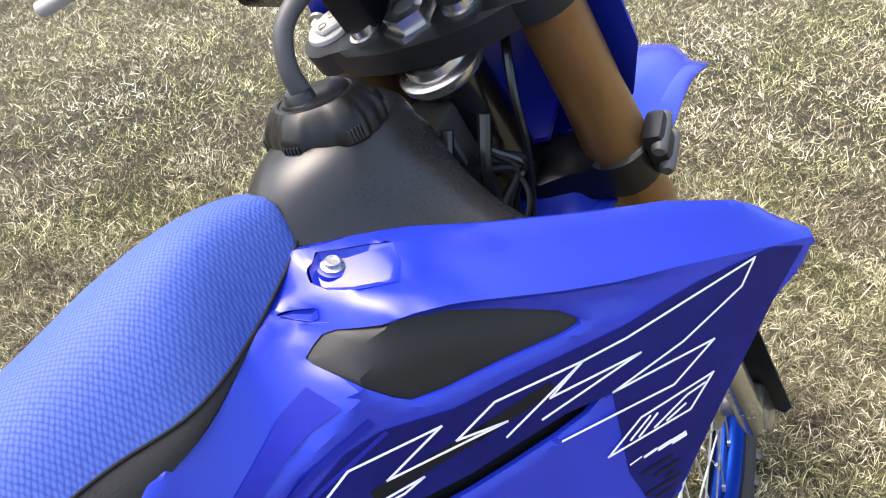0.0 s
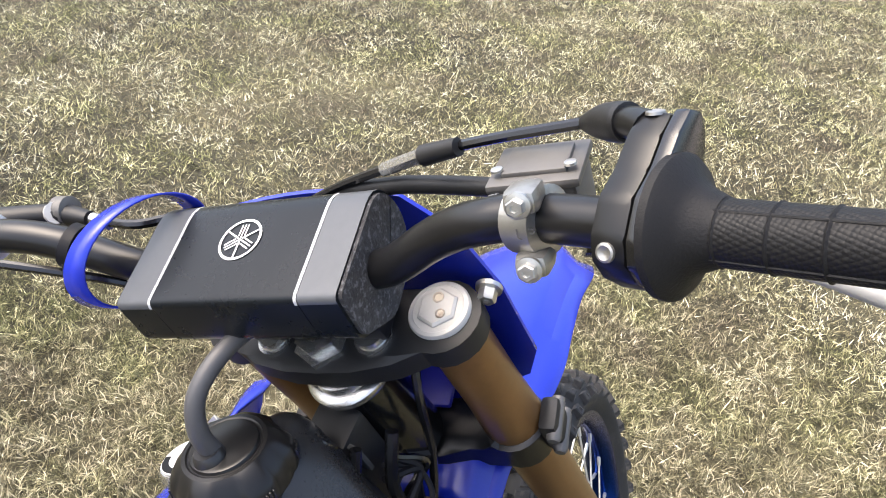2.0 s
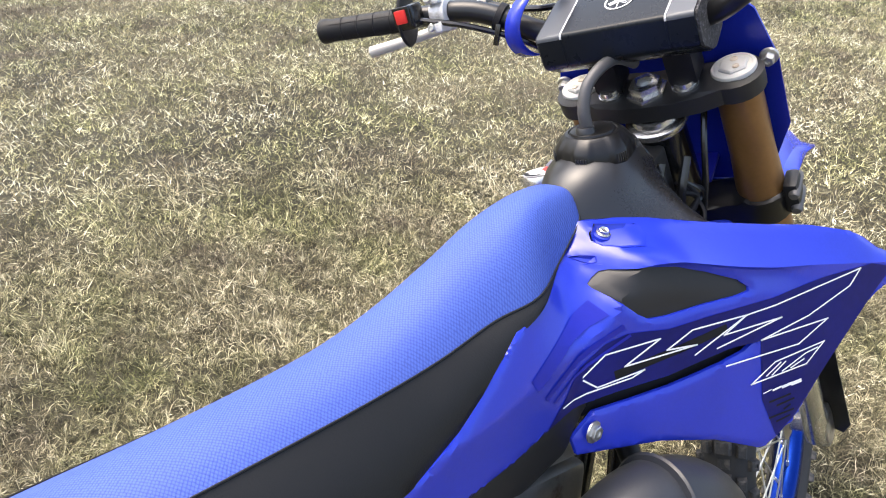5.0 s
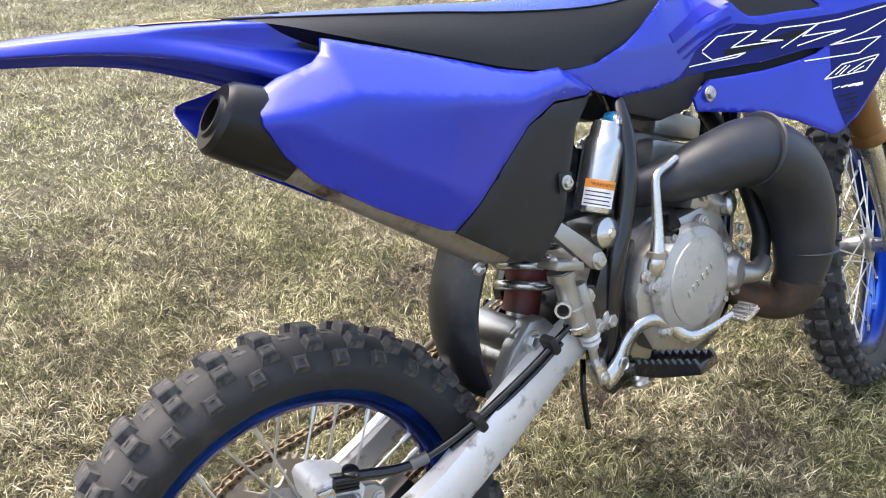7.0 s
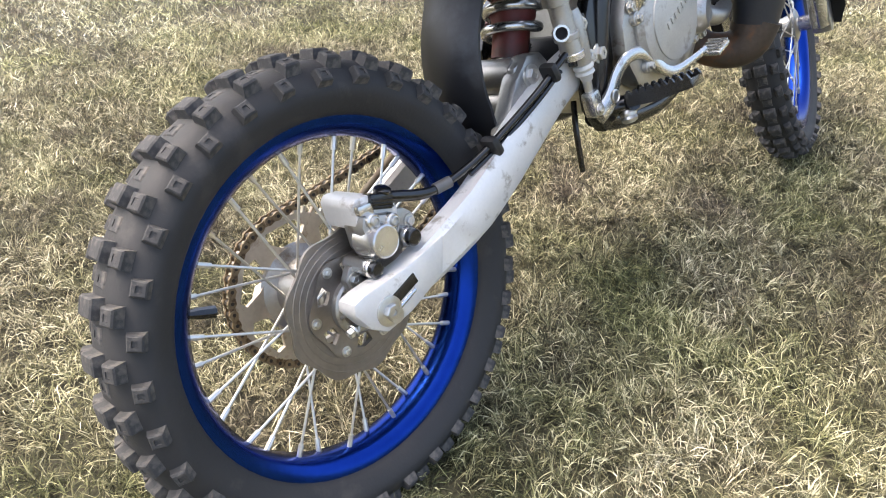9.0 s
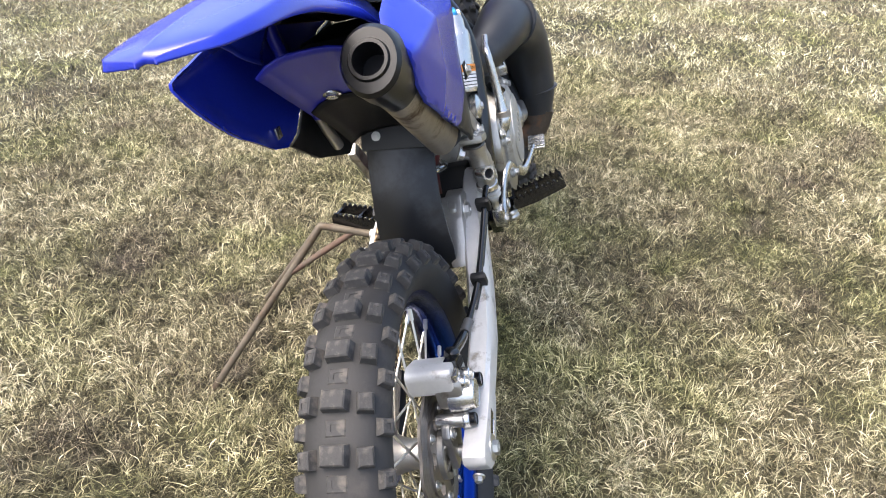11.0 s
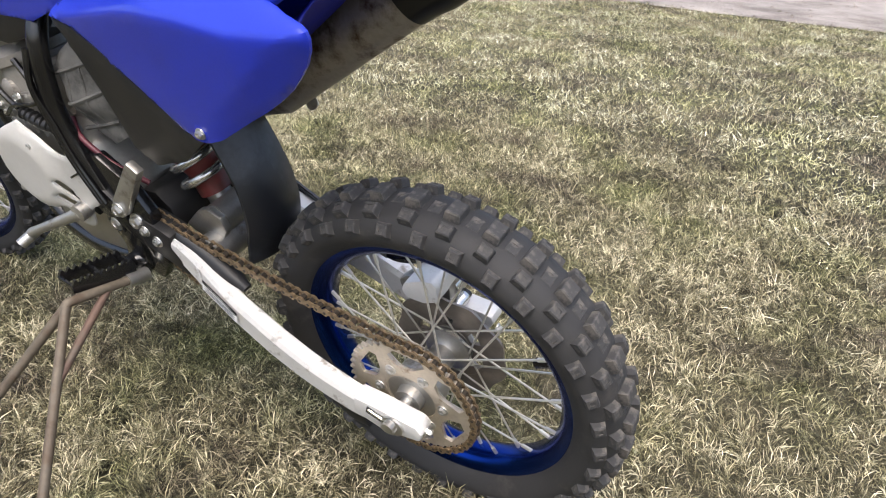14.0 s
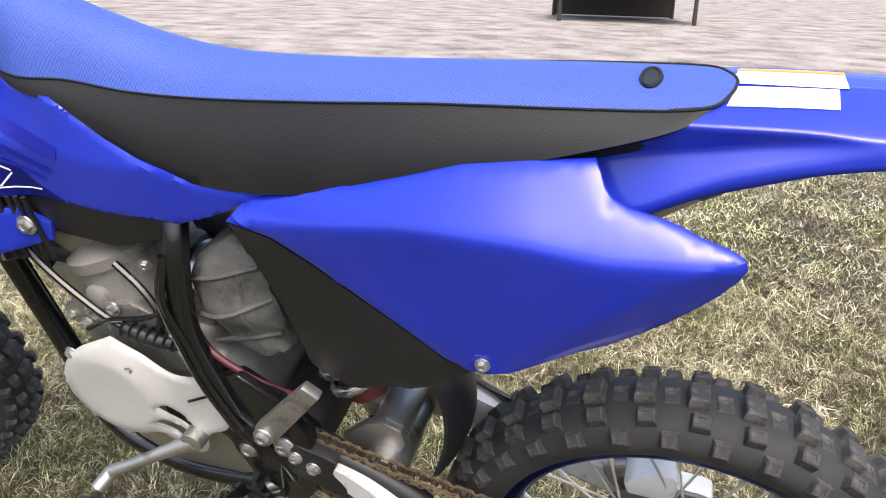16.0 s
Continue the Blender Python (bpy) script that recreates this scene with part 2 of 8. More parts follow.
def field(name, rows, patch=0.7, per_piece=False, bump=0.0):
    """Ground colours: rows of colours mixed by broad patches, finer mottling and, on blades, from piece to piece."""
    m = bpy.data.materials.new(name)
    m.use_nodes = True
    nt = m.node_tree
    b, ln = nt.nodes["Principled BSDF"], nt.links.new
    co = nt.nodes.new("ShaderNodeTexCoord").outputs["Object"]
    broad = node(nt, "ShaderNodeTexNoise", Scale=patch, Detail=5.0, Roughness=0.62)
    fine = node(nt, "ShaderNodeTexNoise", Scale=70.0 if not per_piece else 9.0, Detail=5.0, Roughness=0.7)
    ln(co, broad.inputs["Vector"]), ln(co, fine.inputs["Vector"])
    add = nt.nodes.new("ShaderNodeMath")
    add.operation = "MULTIPLY_ADD"
    add.inputs[1].default_value = 0.75 if not per_piece else 0.8
    ln(fine.outputs[0], add.inputs[0])
    if per_piece:
        wide = nt.nodes.new("ShaderNodeMath")
        wide.operation = "MULTIPLY"
        wide.inputs[1].default_value = 1.7
        ln(broad.outputs[0], wide.inputs[0]), ln(wide.outputs[0], add.inputs[2])
    else:
        ln(broad.outputs[0], add.inputs[2])
    value = add.outputs[0]
    if per_piece:
        geo = nt.nodes.new("ShaderNodeNewGeometry")
        a2 = nt.nodes.new("ShaderNodeMath")
        a2.operation = "MULTIPLY_ADD"
        a2.inputs[1].default_value = 0.75
        ln(geo.outputs["Random Per Island"], a2.inputs[0]), ln(value, a2.inputs[2])
        value = a2.outputs[0]
    mr = nt.nodes.new("ShaderNodeMapRange")
    lo, hi = (0.55, 1.2) if not per_piece else (1.05, 2.15)
    mr.inputs["From Min"].default_value, mr.inputs["From Max"].default_value = lo, hi
    ln(value, mr.inputs[0])
    ramp = nt.nodes.new("ShaderNodeValToRGB")
    els = ramp.color_ramp.elements
    while len(els) < len(rows):
        els.new(0.5)
    for e, (at, c) in zip(els, rows):
        e.position, e.color = at, (*c, 1)
    ln(mr.outputs[0], ramp.inputs[0]), ln(ramp.outputs[0], b.inputs["Base Color"])
    b.inputs["Roughness"].default_value = 0.75
    b.inputs["Specular IOR Level"].default_value = 0.25
    if bump:
        bp = nt.nodes.new("ShaderNodeBump")
        bp.inputs["Strength"].default_value, bp.inputs["Distance"].default_value = bump, 0.01
        ln(fine.outputs[0], bp.inputs["Height"]), ln(bp.outputs[0], b.inputs["Normal"])
    return m


# dark tones stand in for the shade in the gaps between blades
THATCH = field("gap_dark_thatch", [(0.0, (0.009, 0.009, 0.0055)), (0.35, (0.028, 0.026, 0.015)), (0.65, (0.078, 0.071, 0.041)), (1.0, (0.19, 0.170, 0.105))], 0.8, bump=0.6)


def blade_colours(name, pale):
    """Straw, brown and green blades: brightness from blade to blade and in small clumps, hue in patches; pale: gain on
    all the colours.
    """
    m = bpy.data.materials.new(name)
    m.use_nodes = True
    nt = m.node_tree
    b, ln = nt.nodes["Principled BSDF"], nt.links.new
    co = nt.nodes.new("ShaderNodeTexCoord").outputs["Object"]
    rnd = nt.nodes.new("ShaderNodeNewGeometry").outputs["Random Per Island"]
    clump, patch, dead = (node(nt, "ShaderNodeTexNoise", Scale=s, Detail=d, Roughness=0.65) for s, d in ((40.0, 4.0), (2.9, 5.0), (4.3, 5.0)))
    for n in (clump, patch):
        ln(co, n.inputs["Vector"])
    mp = nt.nodes.new("ShaderNodeMapping")
    mp.inputs["Location"].default_value = (7.3, 2.1, 4.0)
    ln(co, mp.inputs["Vector"]), ln(mp.outputs[0], dead.inputs["Vector"])

    def span(src, lo, hi):
        r = nt.nodes.new("ShaderNodeMapRange")
        r.inputs["From Min"].default_value, r.inputs["From Max"].default_value = lo, hi
        ln(src, r.inputs[0])
        return r.outputs[0]

    def blend(k, a, c):
        x = nt.nodes.new("ShaderNodeMix")
        x.data_type = "RGBA"
        ln(k, x.inputs[0]), ln(a, x.inputs[6]), ln(c, x.inputs[7])
        return x.outputs[2]
    add = nt.nodes.new("ShaderNodeMath")
    add.operation = "MULTIPLY_ADD"
    add.inputs[1].default_value = 0.9
    ln(rnd, add.inputs[0]), ln(span(clump.outputs[0], 0.22, 0.95), add.inputs[2])
    tone = nt.nodes.new("ShaderNodeMath")
    tone.operation = "MULTIPLY_ADD"
    tone.inputs[1].default_value = -1.15
    ln(dead.outputs[0], tone.inputs[0]), ln(add.outputs[0], tone.inputs[2])
    bright = span(tone.outputs[0], -0.33, 0.75)
    sets = ([(0.0, (0.026, 0.022, 0.013)), (0.40, (0.112, 0.099, 0.054)), (0.75, (0.325, 0.292, 0.172)), (1.0, (0.84, 0.77, 0.54))],
            [(0.0, (0.018, 0.022, 0.008)), (0.40, (0.088, 0.094, 0.036)), (0.75, (0.260, 0.260, 0.112)), (1.0, (0.70, 0.67, 0.38))],
            [(0.0, (0.024, 0.018, 0.014)), (0.40, (0.096, 0.078, 0.056)), (0.75, (0.285, 0.240, 0.175)), (1.0, (0.76, 0.67, 0.51))])
    cols = []
    for rows in sets:
        ramp = nt.nodes.new("ShaderNodeValToRGB")
        els = ramp.color_ramp.elements
        while len(els) < len(rows):
            els.new(0.5)
        for e, (at, c) in zip(els, rows):
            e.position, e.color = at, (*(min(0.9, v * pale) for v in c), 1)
        ln(bright, ramp.inputs[0])
        cols.append(ramp.outputs[0])
    mixed = blend(span(dead.outputs[0], 0.52, 0.68), cols[0], cols[2])
    ln(blend(span(patch.outputs[0], 0.45, 0.66), mixed, cols[1]), b.inputs["Base Color"])
    b.inputs["Roughness"].default_value, b.inputs["Specular IOR Level"].default_value = 0.75, 0.25
    return m


# grazing-view brightness put into the colours: near blades darkened, far ones lightened
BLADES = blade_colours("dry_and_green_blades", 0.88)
PALE_BLADES = blade_colours("lightened_dry_blades", 1.30)
GRAVEL = field("pale_sandy_gravel", [(0.0, (0.060, 0.052, 0.045)), (0.28, (0.135, 0.116, 0.100)), (0.52, (0.275, 0.243, 0.216)), (1.0, (0.44, 0.405, 0.368))], 1.6, bump=0.8)
STREAK = material("mid_blue_print", (0.011, 0.016, 0.27), 0.38, var=0.2, scale=9, bump=0, spec=0.25)
DARKWOOD = material("dark_weathered_wood", (0.035, 0.028, 0.023), 0.75, var=0.4, scale=6, bump=0.3)


# ---- mesh tools ----
def part(name, bm, mat, parent=None, label="", sharp=38, m=None):
    """Links a bmesh as one mesh object under a thing or a part."""
    if m is not None:
        bm.transform(m)
    bmesh.ops.recalc_face_normals(bm, faces=bm.faces)
    me = bpy.data.meshes.new(name)
    for f in bm.faces:
        f.smooth = True
    bm.to_mesh(me)
    bm.free()
    me.set_sharp_from_angle(angle=radians(sharp))
    me.materials.append(mat)
    ob = new(name, me)
    if parent is not None:
        ob.parent = parent
    if label:
        tagged(ob, label)
    return ob


def curve_through(pts, step=6):
    """A smooth line through points (vectors of any width)."""
    p = np.array(pts, float)
    if len(p) < 3 or step < 2:
        return p
    q = np.vstack([2 * p[0] - p[1], p, 2 * p[-1] - p[-2]])
    out = []
    for i in range(1, len(q) - 2):
        for s in np.arange(step) / step:
            a, b, c, d = q[i - 1], q[i], q[i + 1], q[i + 2]
            out.append(0.5 * (2 * b + (c - a) * s + (2 * a - 5 * b + 4 * c - d) * s * s + (3 * b - a - 3 * c + d) * s**3))
    out.append(p[-1])
    return np.array(out)


def ring_loft(bm, rings, caps=True):
    vs = [[bm.verts.new(co) for co in ring] for ring in rings]
    n = len(vs[0])
    for a, b in zip(vs, vs[1:]):
        for i in range(n):
            bm.faces.new((a[i], a[(i + 1) % n], b[(i + 1) % n], b[i]))
    if caps:
        bm.faces.new(vs[0][::-1]), bm.faces.new(vs[-1])
    return vs


def tube(pts, r, n=10, step=6, bm=None, flat=None):
    """A round bar along points; r: one radius or one for each point. flat: squash across (factor, axis)."""
    bm = bm or bmesh.new()
    rs = [r] * len(pts) if isinstance(r, (int, float)) else list(r)
    line = curve_through([(*p, q) for p, q in zip(pts, rs)], step)
    t = np.gradient(line[:, :3], axis=0)
    t /= np.linalg.norm(t, axis=1)[:, None] + 1e-12
    u = np.cross(t[0], (0, 0, 1) if abs(t[0][2]) < 0.9 else (1, 0, 0))
    rings = []
    for row, d in zip(line, t):
        u = u - d * (u @ d)
        u /= np.linalg.norm(u) + 1e-12
        w = np.cross(d, u)
        ring = [(math.cos(k) * u + math.sin(k) * w) * row[3] for k in np.arange(n) * 2 * math.pi / n]
        if flat:
            f, ax = flat
            ring = [np.array([v * (f if i == ax else 1) for i, v in enumerate(c)]) for c in ring]
        rings.append([Vector(row[:3] + c) for c in ring])
    ring_loft(bm, rings)
    return bm


def turned(profile, at=(0, 0, 0), axis=(0, 1, 0), n=32, bm=None, closed=False):
    """A turned body: rows of (along the axis, radius)."""
    bm = bm or bmesh.new()
    q = Vector((0, 0, 1)).rotation_difference(Vector(axis))
    at = Vector(at)
    rings = [[at + q @ Vector((r * math.cos(k), r * math.sin(k), h)) for k in np.arange(n) * 2 * math.pi / n] for h, r in profile]
    if closed:
        rings.append(rings[0])
        vs = [[bm.verts.new(c) for c in ring] for ring in rings[:-1]]
        vs.append(vs[0])
        for a, b in zip(vs, vs[1:]):
            for i in range(n):
                bm.faces.new((a[i], a[(i + 1) % n], b[(i + 1) % n], b[i]))
    else:
        ring_loft(bm, rings)
    return bm


def block(size, at=(0, 0, 0), rot=None, bevel=0.002, bm=None, taper=1.0):
    """A bevelled block; taper scales its upper end."""
    b2 = bmesh.new()
    bmesh.ops.create_cube(b2, size=1)
    for v in b2.verts:
        k = taper if v.co.z > 0 else 1
        v.co = Vector((v.co.x * size[0] * k, v.co.y * size[1] * k, v.co.z * size[2]))
    if bevel:
        bmesh.ops.bevel(b2, geom=b2.edges[:], offset=bevel, segments=2, affect="EDGES", profile=0.6)
    m = Matrix.Translation(at) @ (rot.to_4x4() if rot else Matrix())
    b2.transform(m)
    if bm is None:
        return b2
    me = bpy.data.meshes.new("tmp")
    b2.to_mesh(me)
    bm.from_mesh(me)
    bpy.data.meshes.remove(me)
    b2.free()
    return bm


def inside(p, poly):
    x, y = p
    odd = False
    for (x1, y1), (x2, y2) in zip(poly, poly[1:] + poly[:1]):
        if (y1 > y) != (y2 > y) and x < (x2 - x1) * (y - y1) / (y2 - y1) + x1:
            odd = not odd
    return odd


def dense(poly, step, smooth):
    pts = [tuple(p) for p in poly]
    if smooth:
        c = curve_through(pts + [pts[0]], 5)[:-1]
        pts = [tuple(p) for p in c]
    out = []
    for a, b in zip(pts, pts[1:] + pts[:1]):
        k = max(1, int(math.dist(a, b) / step))
        out += [(a[0] + (b[0] - a[0]) * i / k, a[1] + (b[1] - a[1]) * i / k) for i in range(k)]
    return out


def shell(outline, place, thick=0.003, step=0.012, holes=(), smooth=False, roll=0.0, inward=None, creases=()):
    """A moulded sheet: an outline in two numbers, laid into space by place(u, v); thick is measured along inward."""
    from mathutils.geometry import delaunay_2d_cdt
    rim = dense(outline, step, smooth)
    cuts = [dense(h, step, smooth) for h in holes]
    pts, edges = list(rim), [(i, (i + 1) % len(rim)) for i in range(len(rim))]
    for h in cuts:
        s = len(pts)
        pts += h
        edges += [(s + i, s + (i + 1) % len(h)) for i in range(len(h))]
    for line in creases:
        dots = [p for p in curve_through(line, 1) if inside(p, rim) and not any(inside(p, h) for h in cuts)]
        near = np.array(pts)
        dots = [tuple(p) for p in dots if ((near - p) ** 2).sum(1).min() > (step * 0.35) ** 2]
        s = len(pts)
        pts += dots
        edges += [(s + i, s + i + 1) for i in range(len(dots) - 1) if math.dist(dots[i], dots[i + 1]) < step * 2.5]
    us, vs = [p[0] for p in rim], [p[1] for p in rim]
    edge_pts = np.array(pts)
    for i, u in enumerate(np.arange(min(us), max(us), step)):
        for v in np.arange(min(vs) + (i % 2) * step / 2, max(vs), step):
            if inside((u, v), rim) and not any(inside((u, v), h) for h in cuts) and ((edge_pts - (u, v)) ** 2).sum(1).min() > (step * 0.45) ** 2:
                pts.append((u, v))
    co, _, faces, _, _, _ = delaunay_2d_cdt([Vector(p) for p in pts], edges, [], 0, 1e-6)
    keep = []
    for f in faces:
        c = sum((co[i] for i in f), Vector((0, 0))) / len(f)
        if inside(c, rim) and not any(inside(c, h) for h in cuts):
            keep.append(f)
    inward = Vector(inward or (0, 1, 0))
    bm = bmesh.new()
    top = [bm.verts.new(Vector(place(*p))) for p in co]
    for f in keep:
        try:
            bm.faces.new([top[i] for i in f])
        except ValueError:
            pass
    bmesh.ops.delete(bm, geom=[v for v in bm.verts if not v.link_faces], context="VERTS")
    if roll:
        for v in bm.verts:
            if v.is_boundary:
                v.co += inward * roll
    if thick:
        kept = bm.faces[:]
        made = bmesh.ops.extrude_face_region(bm, geom=kept)
        bmesh.ops.translate(bm, verts=[g for g in made["geom"] if isinstance(g, bmesh.types.BMVert)], vec=inward * thick)
    return bm


def slab(poly, y0, y1, bevel=0.003, bm=None):
    """A plate cut to an outline in (x, z), between two y."""
    b2 = bmesh.new()
    f = b2.faces.new([b2.verts.new((x, y0, z)) for x, z in poly])
    ext = bmesh.ops.extrude_face_region(b2, geom=[f])
    bmesh.ops.translate(b2, verts=[g for g in ext["geom"] if isinstance(g, bmesh.types.BMVert)], vec=(0, y1 - y0, 0))
    if bevel:
        bmesh.ops.bevel(b2, geom=[e for e in b2.edges], offset=bevel, segments=2, affect="EDGES", profile=0.6, clamp_overlap=True)
    if bm is None:
        return b2
    me = bpy.data.meshes.new("tmp")
    b2.to_mesh(me)
    bm.from_mesh(me)
    bpy.data.meshes.remove(me)
    b2.free()
    return bm


def bolt_mesh(r, h, at, axis):
    """A flanged hexagon head with a dished top."""
    bm = turned([(0, r * 1.45), (h * 0.25, r * 1.4), (h * 0.3, r * 1.05)], at, axis, 18)
    q = Vector((0, 0, 1)).rotation_difference(Vector(axis))
    at = Vector(at)
    ring = lambda rr, hh: [at + q @ Vector((rr * math.cos(k), rr * math.sin(k), hh)) for k in np.arange(6) * math.pi / 3]
    ring_loft(bm, [ring(r, h * 0.2), ring(r, h * 0.9), ring(r * 0.85, h), ring(r * 0.45, h), ring(r * 0.4, h * 0.8)])
    return bm


def bolt(at, axis, parent, r=0.006, h=0.006, mat=None, m=None, name="bolt"):
    return part(name, bolt_mesh(r, h, at, axis), mat or STEEL, parent, sharp=30, m=m)


def ribbon(pts, width, place, lift):
    """A thin printed line along points of a sheet."""
    bm = bmesh.new()
    for a, b in zip(pts, pts[1:]):
        a, b = Vector(a), Vector(b)
        n = max(1, int((b - a).length / 0.012))
        d = (b - a).normalized()
        s = Vector((-d.y, d.x)) * width / 2
        rows = []
        for i in range(n + 1):
            c = a - d * width * 0.4 + (b - a + d * width * 0.8) * i / n
            rows.append([bm.verts.new(Vector(place(*(c + k))) + Vector(lift)) for k in (s, -s)])
        for p, q in zip(rows, rows[1:]):
            bm.faces.new((p[0], p[1], q[1], q[0]))
    return bm


def smoothstep(a, b, x):
    t = min(1, max(0, (x - a) / (b - a)))
    return t * t * (3 - 2 * t)


def interp(x, xs, ys):
    return float(np.interp(x, xs, ys))


# ---- ground ----
def ground_sheet():
    bm = bmesh.new()
    n, half = 90, 3.2
    xs = np.concatenate([[-400, -60, -14, -6], np.linspace(-half, half, n), [6, 14, 60, 400]])
    grid = [[bm.verts.new((x + 0.6, y, 0.012 * noise.noise(Vector((x * 1.6, y * 1.6, 0))) * (abs(x) < 4 and abs(y) < 4))) for y in xs] for x in xs]
    for i in range(len(xs) - 1):
        for j in range(len(xs) - 1):
            bm.faces.new((grid[i][j], grid[i + 1][j], grid[i + 1][j + 1], grid[i][j + 1]))
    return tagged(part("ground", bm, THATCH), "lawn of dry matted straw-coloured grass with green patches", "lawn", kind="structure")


ground_sheet()
ROAD_Y = -5.5


def gravel_road():
    """A pale gravel yard beyond the lawn, with a ragged edge."""
    bm = bmesh.new()
    xs = np.concatenate([[-60, -20], np.arange(-8, 12, 0.12), [20, 60]])
    near = [bm.verts.new((x, ROAD_Y + 0.10 * noise.noise(Vector((x * 0.9, 3, 0))) + 0.05 * noise.noise(Vector((x * 5, 7, 0))), 0.014)) for x in xs]
    far = [bm.verts.new((x, -60, 0.014)) for x in xs]
    for i in range(len(xs) - 1):
        bm.faces.new((near[i], near[i + 1], far[i + 1], far[i]))
    tagged(part("road", bm, GRAVEL), "pale sandy gravel yard along the lawn's edge", "gravel", kind="structure")


gravel_road()


def stones():
    rng = np.random.default_rng(5)
    bm = bmesh.new()
    for _ in range(1500):
        x, y = rng.uniform(-5, 9), ROAD_Y - 0.02 - rng.uniform(0, 1) ** 1.5 * 9
        r = rng.uniform(0.008, 0.03)
        vs = [bm.verts.new((x + r * dx * rng.uniform(0.6, 1.2), y + r * dy * rng.uniform(0.6, 1.2), 0.012 + r * dz * 0.7)) for dx, dy, dz in
              ((1, 0, 0), (0, 1, 0), (-1, 0, 0), (0, -1, 0), (0.1, 0, 1))]
        for i in range(4):
            bm.faces.new((vs[i], vs[(i + 1) % 4], vs[4]))
    tagged(part("gravel_stones", bm, GRAVEL), "scattered pale gravel stones on the yard", "gravel", kind="stuff")


stones()


def grass(name, count, seed, reach, size, label, ring=0.0, broad=1.0, even=0.62, rear=1.0, bent=False, mat=None):
    """Short matted blades, mostly dry and lying over, thinning out with the distance from the bike; bent: each blade kinked in its middle."""
    rng = np.random.default_rng(seed)
    ang, rad = rng.uniform(0, 2 * math.pi, count), (ring + (reach - ring) * np.sqrt(rng.uniform(0, 1, count) ** 1.25)) * rng.uniform(0.82, 1.20, count)
    x, y = 0.6 + rad * np.cos(ang), rad * np.sin(ang)
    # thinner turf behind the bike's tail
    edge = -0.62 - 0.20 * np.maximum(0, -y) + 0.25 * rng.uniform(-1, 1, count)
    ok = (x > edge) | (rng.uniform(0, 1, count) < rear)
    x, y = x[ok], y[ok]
    ok = y > ROAD_Y + 0.08 * np.sin(x * 3) - 0.02
    x, y = x[ok], y[ok]
    # tufts and gaps a few fingers wide and smaller, from waves in random directions
    waves = [(f, rng.uniform(0, 2 * math.pi), rng.uniform(0, 2 * math.pi)) for f in rng.uniform(45, 260, 32)]
    lump = sum(np.sin(f * (x * math.cos(a) + y * math.sin(a)) + p) for f, a, p in waves) / math.sqrt(len(waves) / 2)
    ok = rng.uniform(0, 1, len(x)) < np.clip(even + (1 - even) * lump, 0.10, 1.0)
    x, y, lump = x[ok], y[ok], lump[ok]
    k = len(x)
    length = size * rng.uniform(0.35, 1.6, k) * np.clip(1 + 0.22 * lump, 0.5, 1.5)
    lean = 0.42 + 0.95 * rng.beta(1.6, 0.9, k)
    # neighbouring blades lie over in much the same direction
    lay = sum(np.sin(f * (x * math.cos(a) + y * math.sin(a)) + p) for f, a, p in [(g, rng.uniform(0, 6.28), rng.uniform(0, 6.28)) for g in rng.uniform(8, 60, 12)])
    head = lay * 1.1 + rng.normal(0, 1.5, k)
    dx, dy = np.cos(head), np.sin(head)
    w = rng.uniform(0.0007, 0.0018, k) * broad
    base = np.stack([x, y, rng.uniform(-0.003, 0.014, k)], 1)
    twist = rng.uniform(-0.9, 0.9, k)
    side = np.stack([-dy * np.cos(twist), dx * np.cos(twist), np.sin(twist)], 1) * w[:, None] / 2
    if bent:
        mid = base + np.stack([dx * np.sin(lean * 0.7), dy * np.sin(lean * 0.7), np.cos(lean * 0.7)], 1) * length[:, None] * 0.5
        h2 = head + rng.normal(0, 0.55, k)
        l2 = np.minimum(lean * 1.25, 1.75)
        tip = mid + np.stack([np.cos(h2) * np.sin(l2), np.sin(h2) * np.sin(l2), np.cos(l2)], 1) * length[:, None] * 0.5
        tip[:, 2] = np.maximum(tip[:, 2], rng.uniform(0.001, 0.012, k))
        co, per = np.stack([base, mid - side, mid + side, tip], 1).reshape(-1, 3), 2
        loops = (np.arange(k)[:, None] * 4 + np.array([0, 2, 1, 1, 2, 3])).ravel()
    else:
        tip = base + np.stack([dx * np.sin(lean), dy * np.sin(lean), np.cos(lean)], 1) * length[:, None]
        tip[:, 2] = np.maximum(tip[:, 2], rng.uniform(0.002, 0.018, k))
        co, per = np.stack([base - side, base + side, tip], 1).reshape(-1, 3), 1
        loops = np.arange(3 * k)
    me = bpy.data.meshes.new(name)
    me.vertices.add(len(co)), me.loops.add(len(loops)), me.polygons.add(k * per)
    me.vertices.foreach_set("co", co.ravel())
    me.loops.foreach_set("vertex_index", loops)
    me.polygons.foreach_set("loop_start", np.arange(k * per) * 3)
    me.update(calc_edges=True)
    me.materials.append(mat or BLADES)
    return tagged(new(name, me), label, "grass", kind="stuff")


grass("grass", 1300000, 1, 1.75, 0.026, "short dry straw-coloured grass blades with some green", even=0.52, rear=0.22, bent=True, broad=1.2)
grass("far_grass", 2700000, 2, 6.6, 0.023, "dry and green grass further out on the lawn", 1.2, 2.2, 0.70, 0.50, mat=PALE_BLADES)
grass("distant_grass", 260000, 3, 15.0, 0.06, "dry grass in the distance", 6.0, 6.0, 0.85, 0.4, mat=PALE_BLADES)


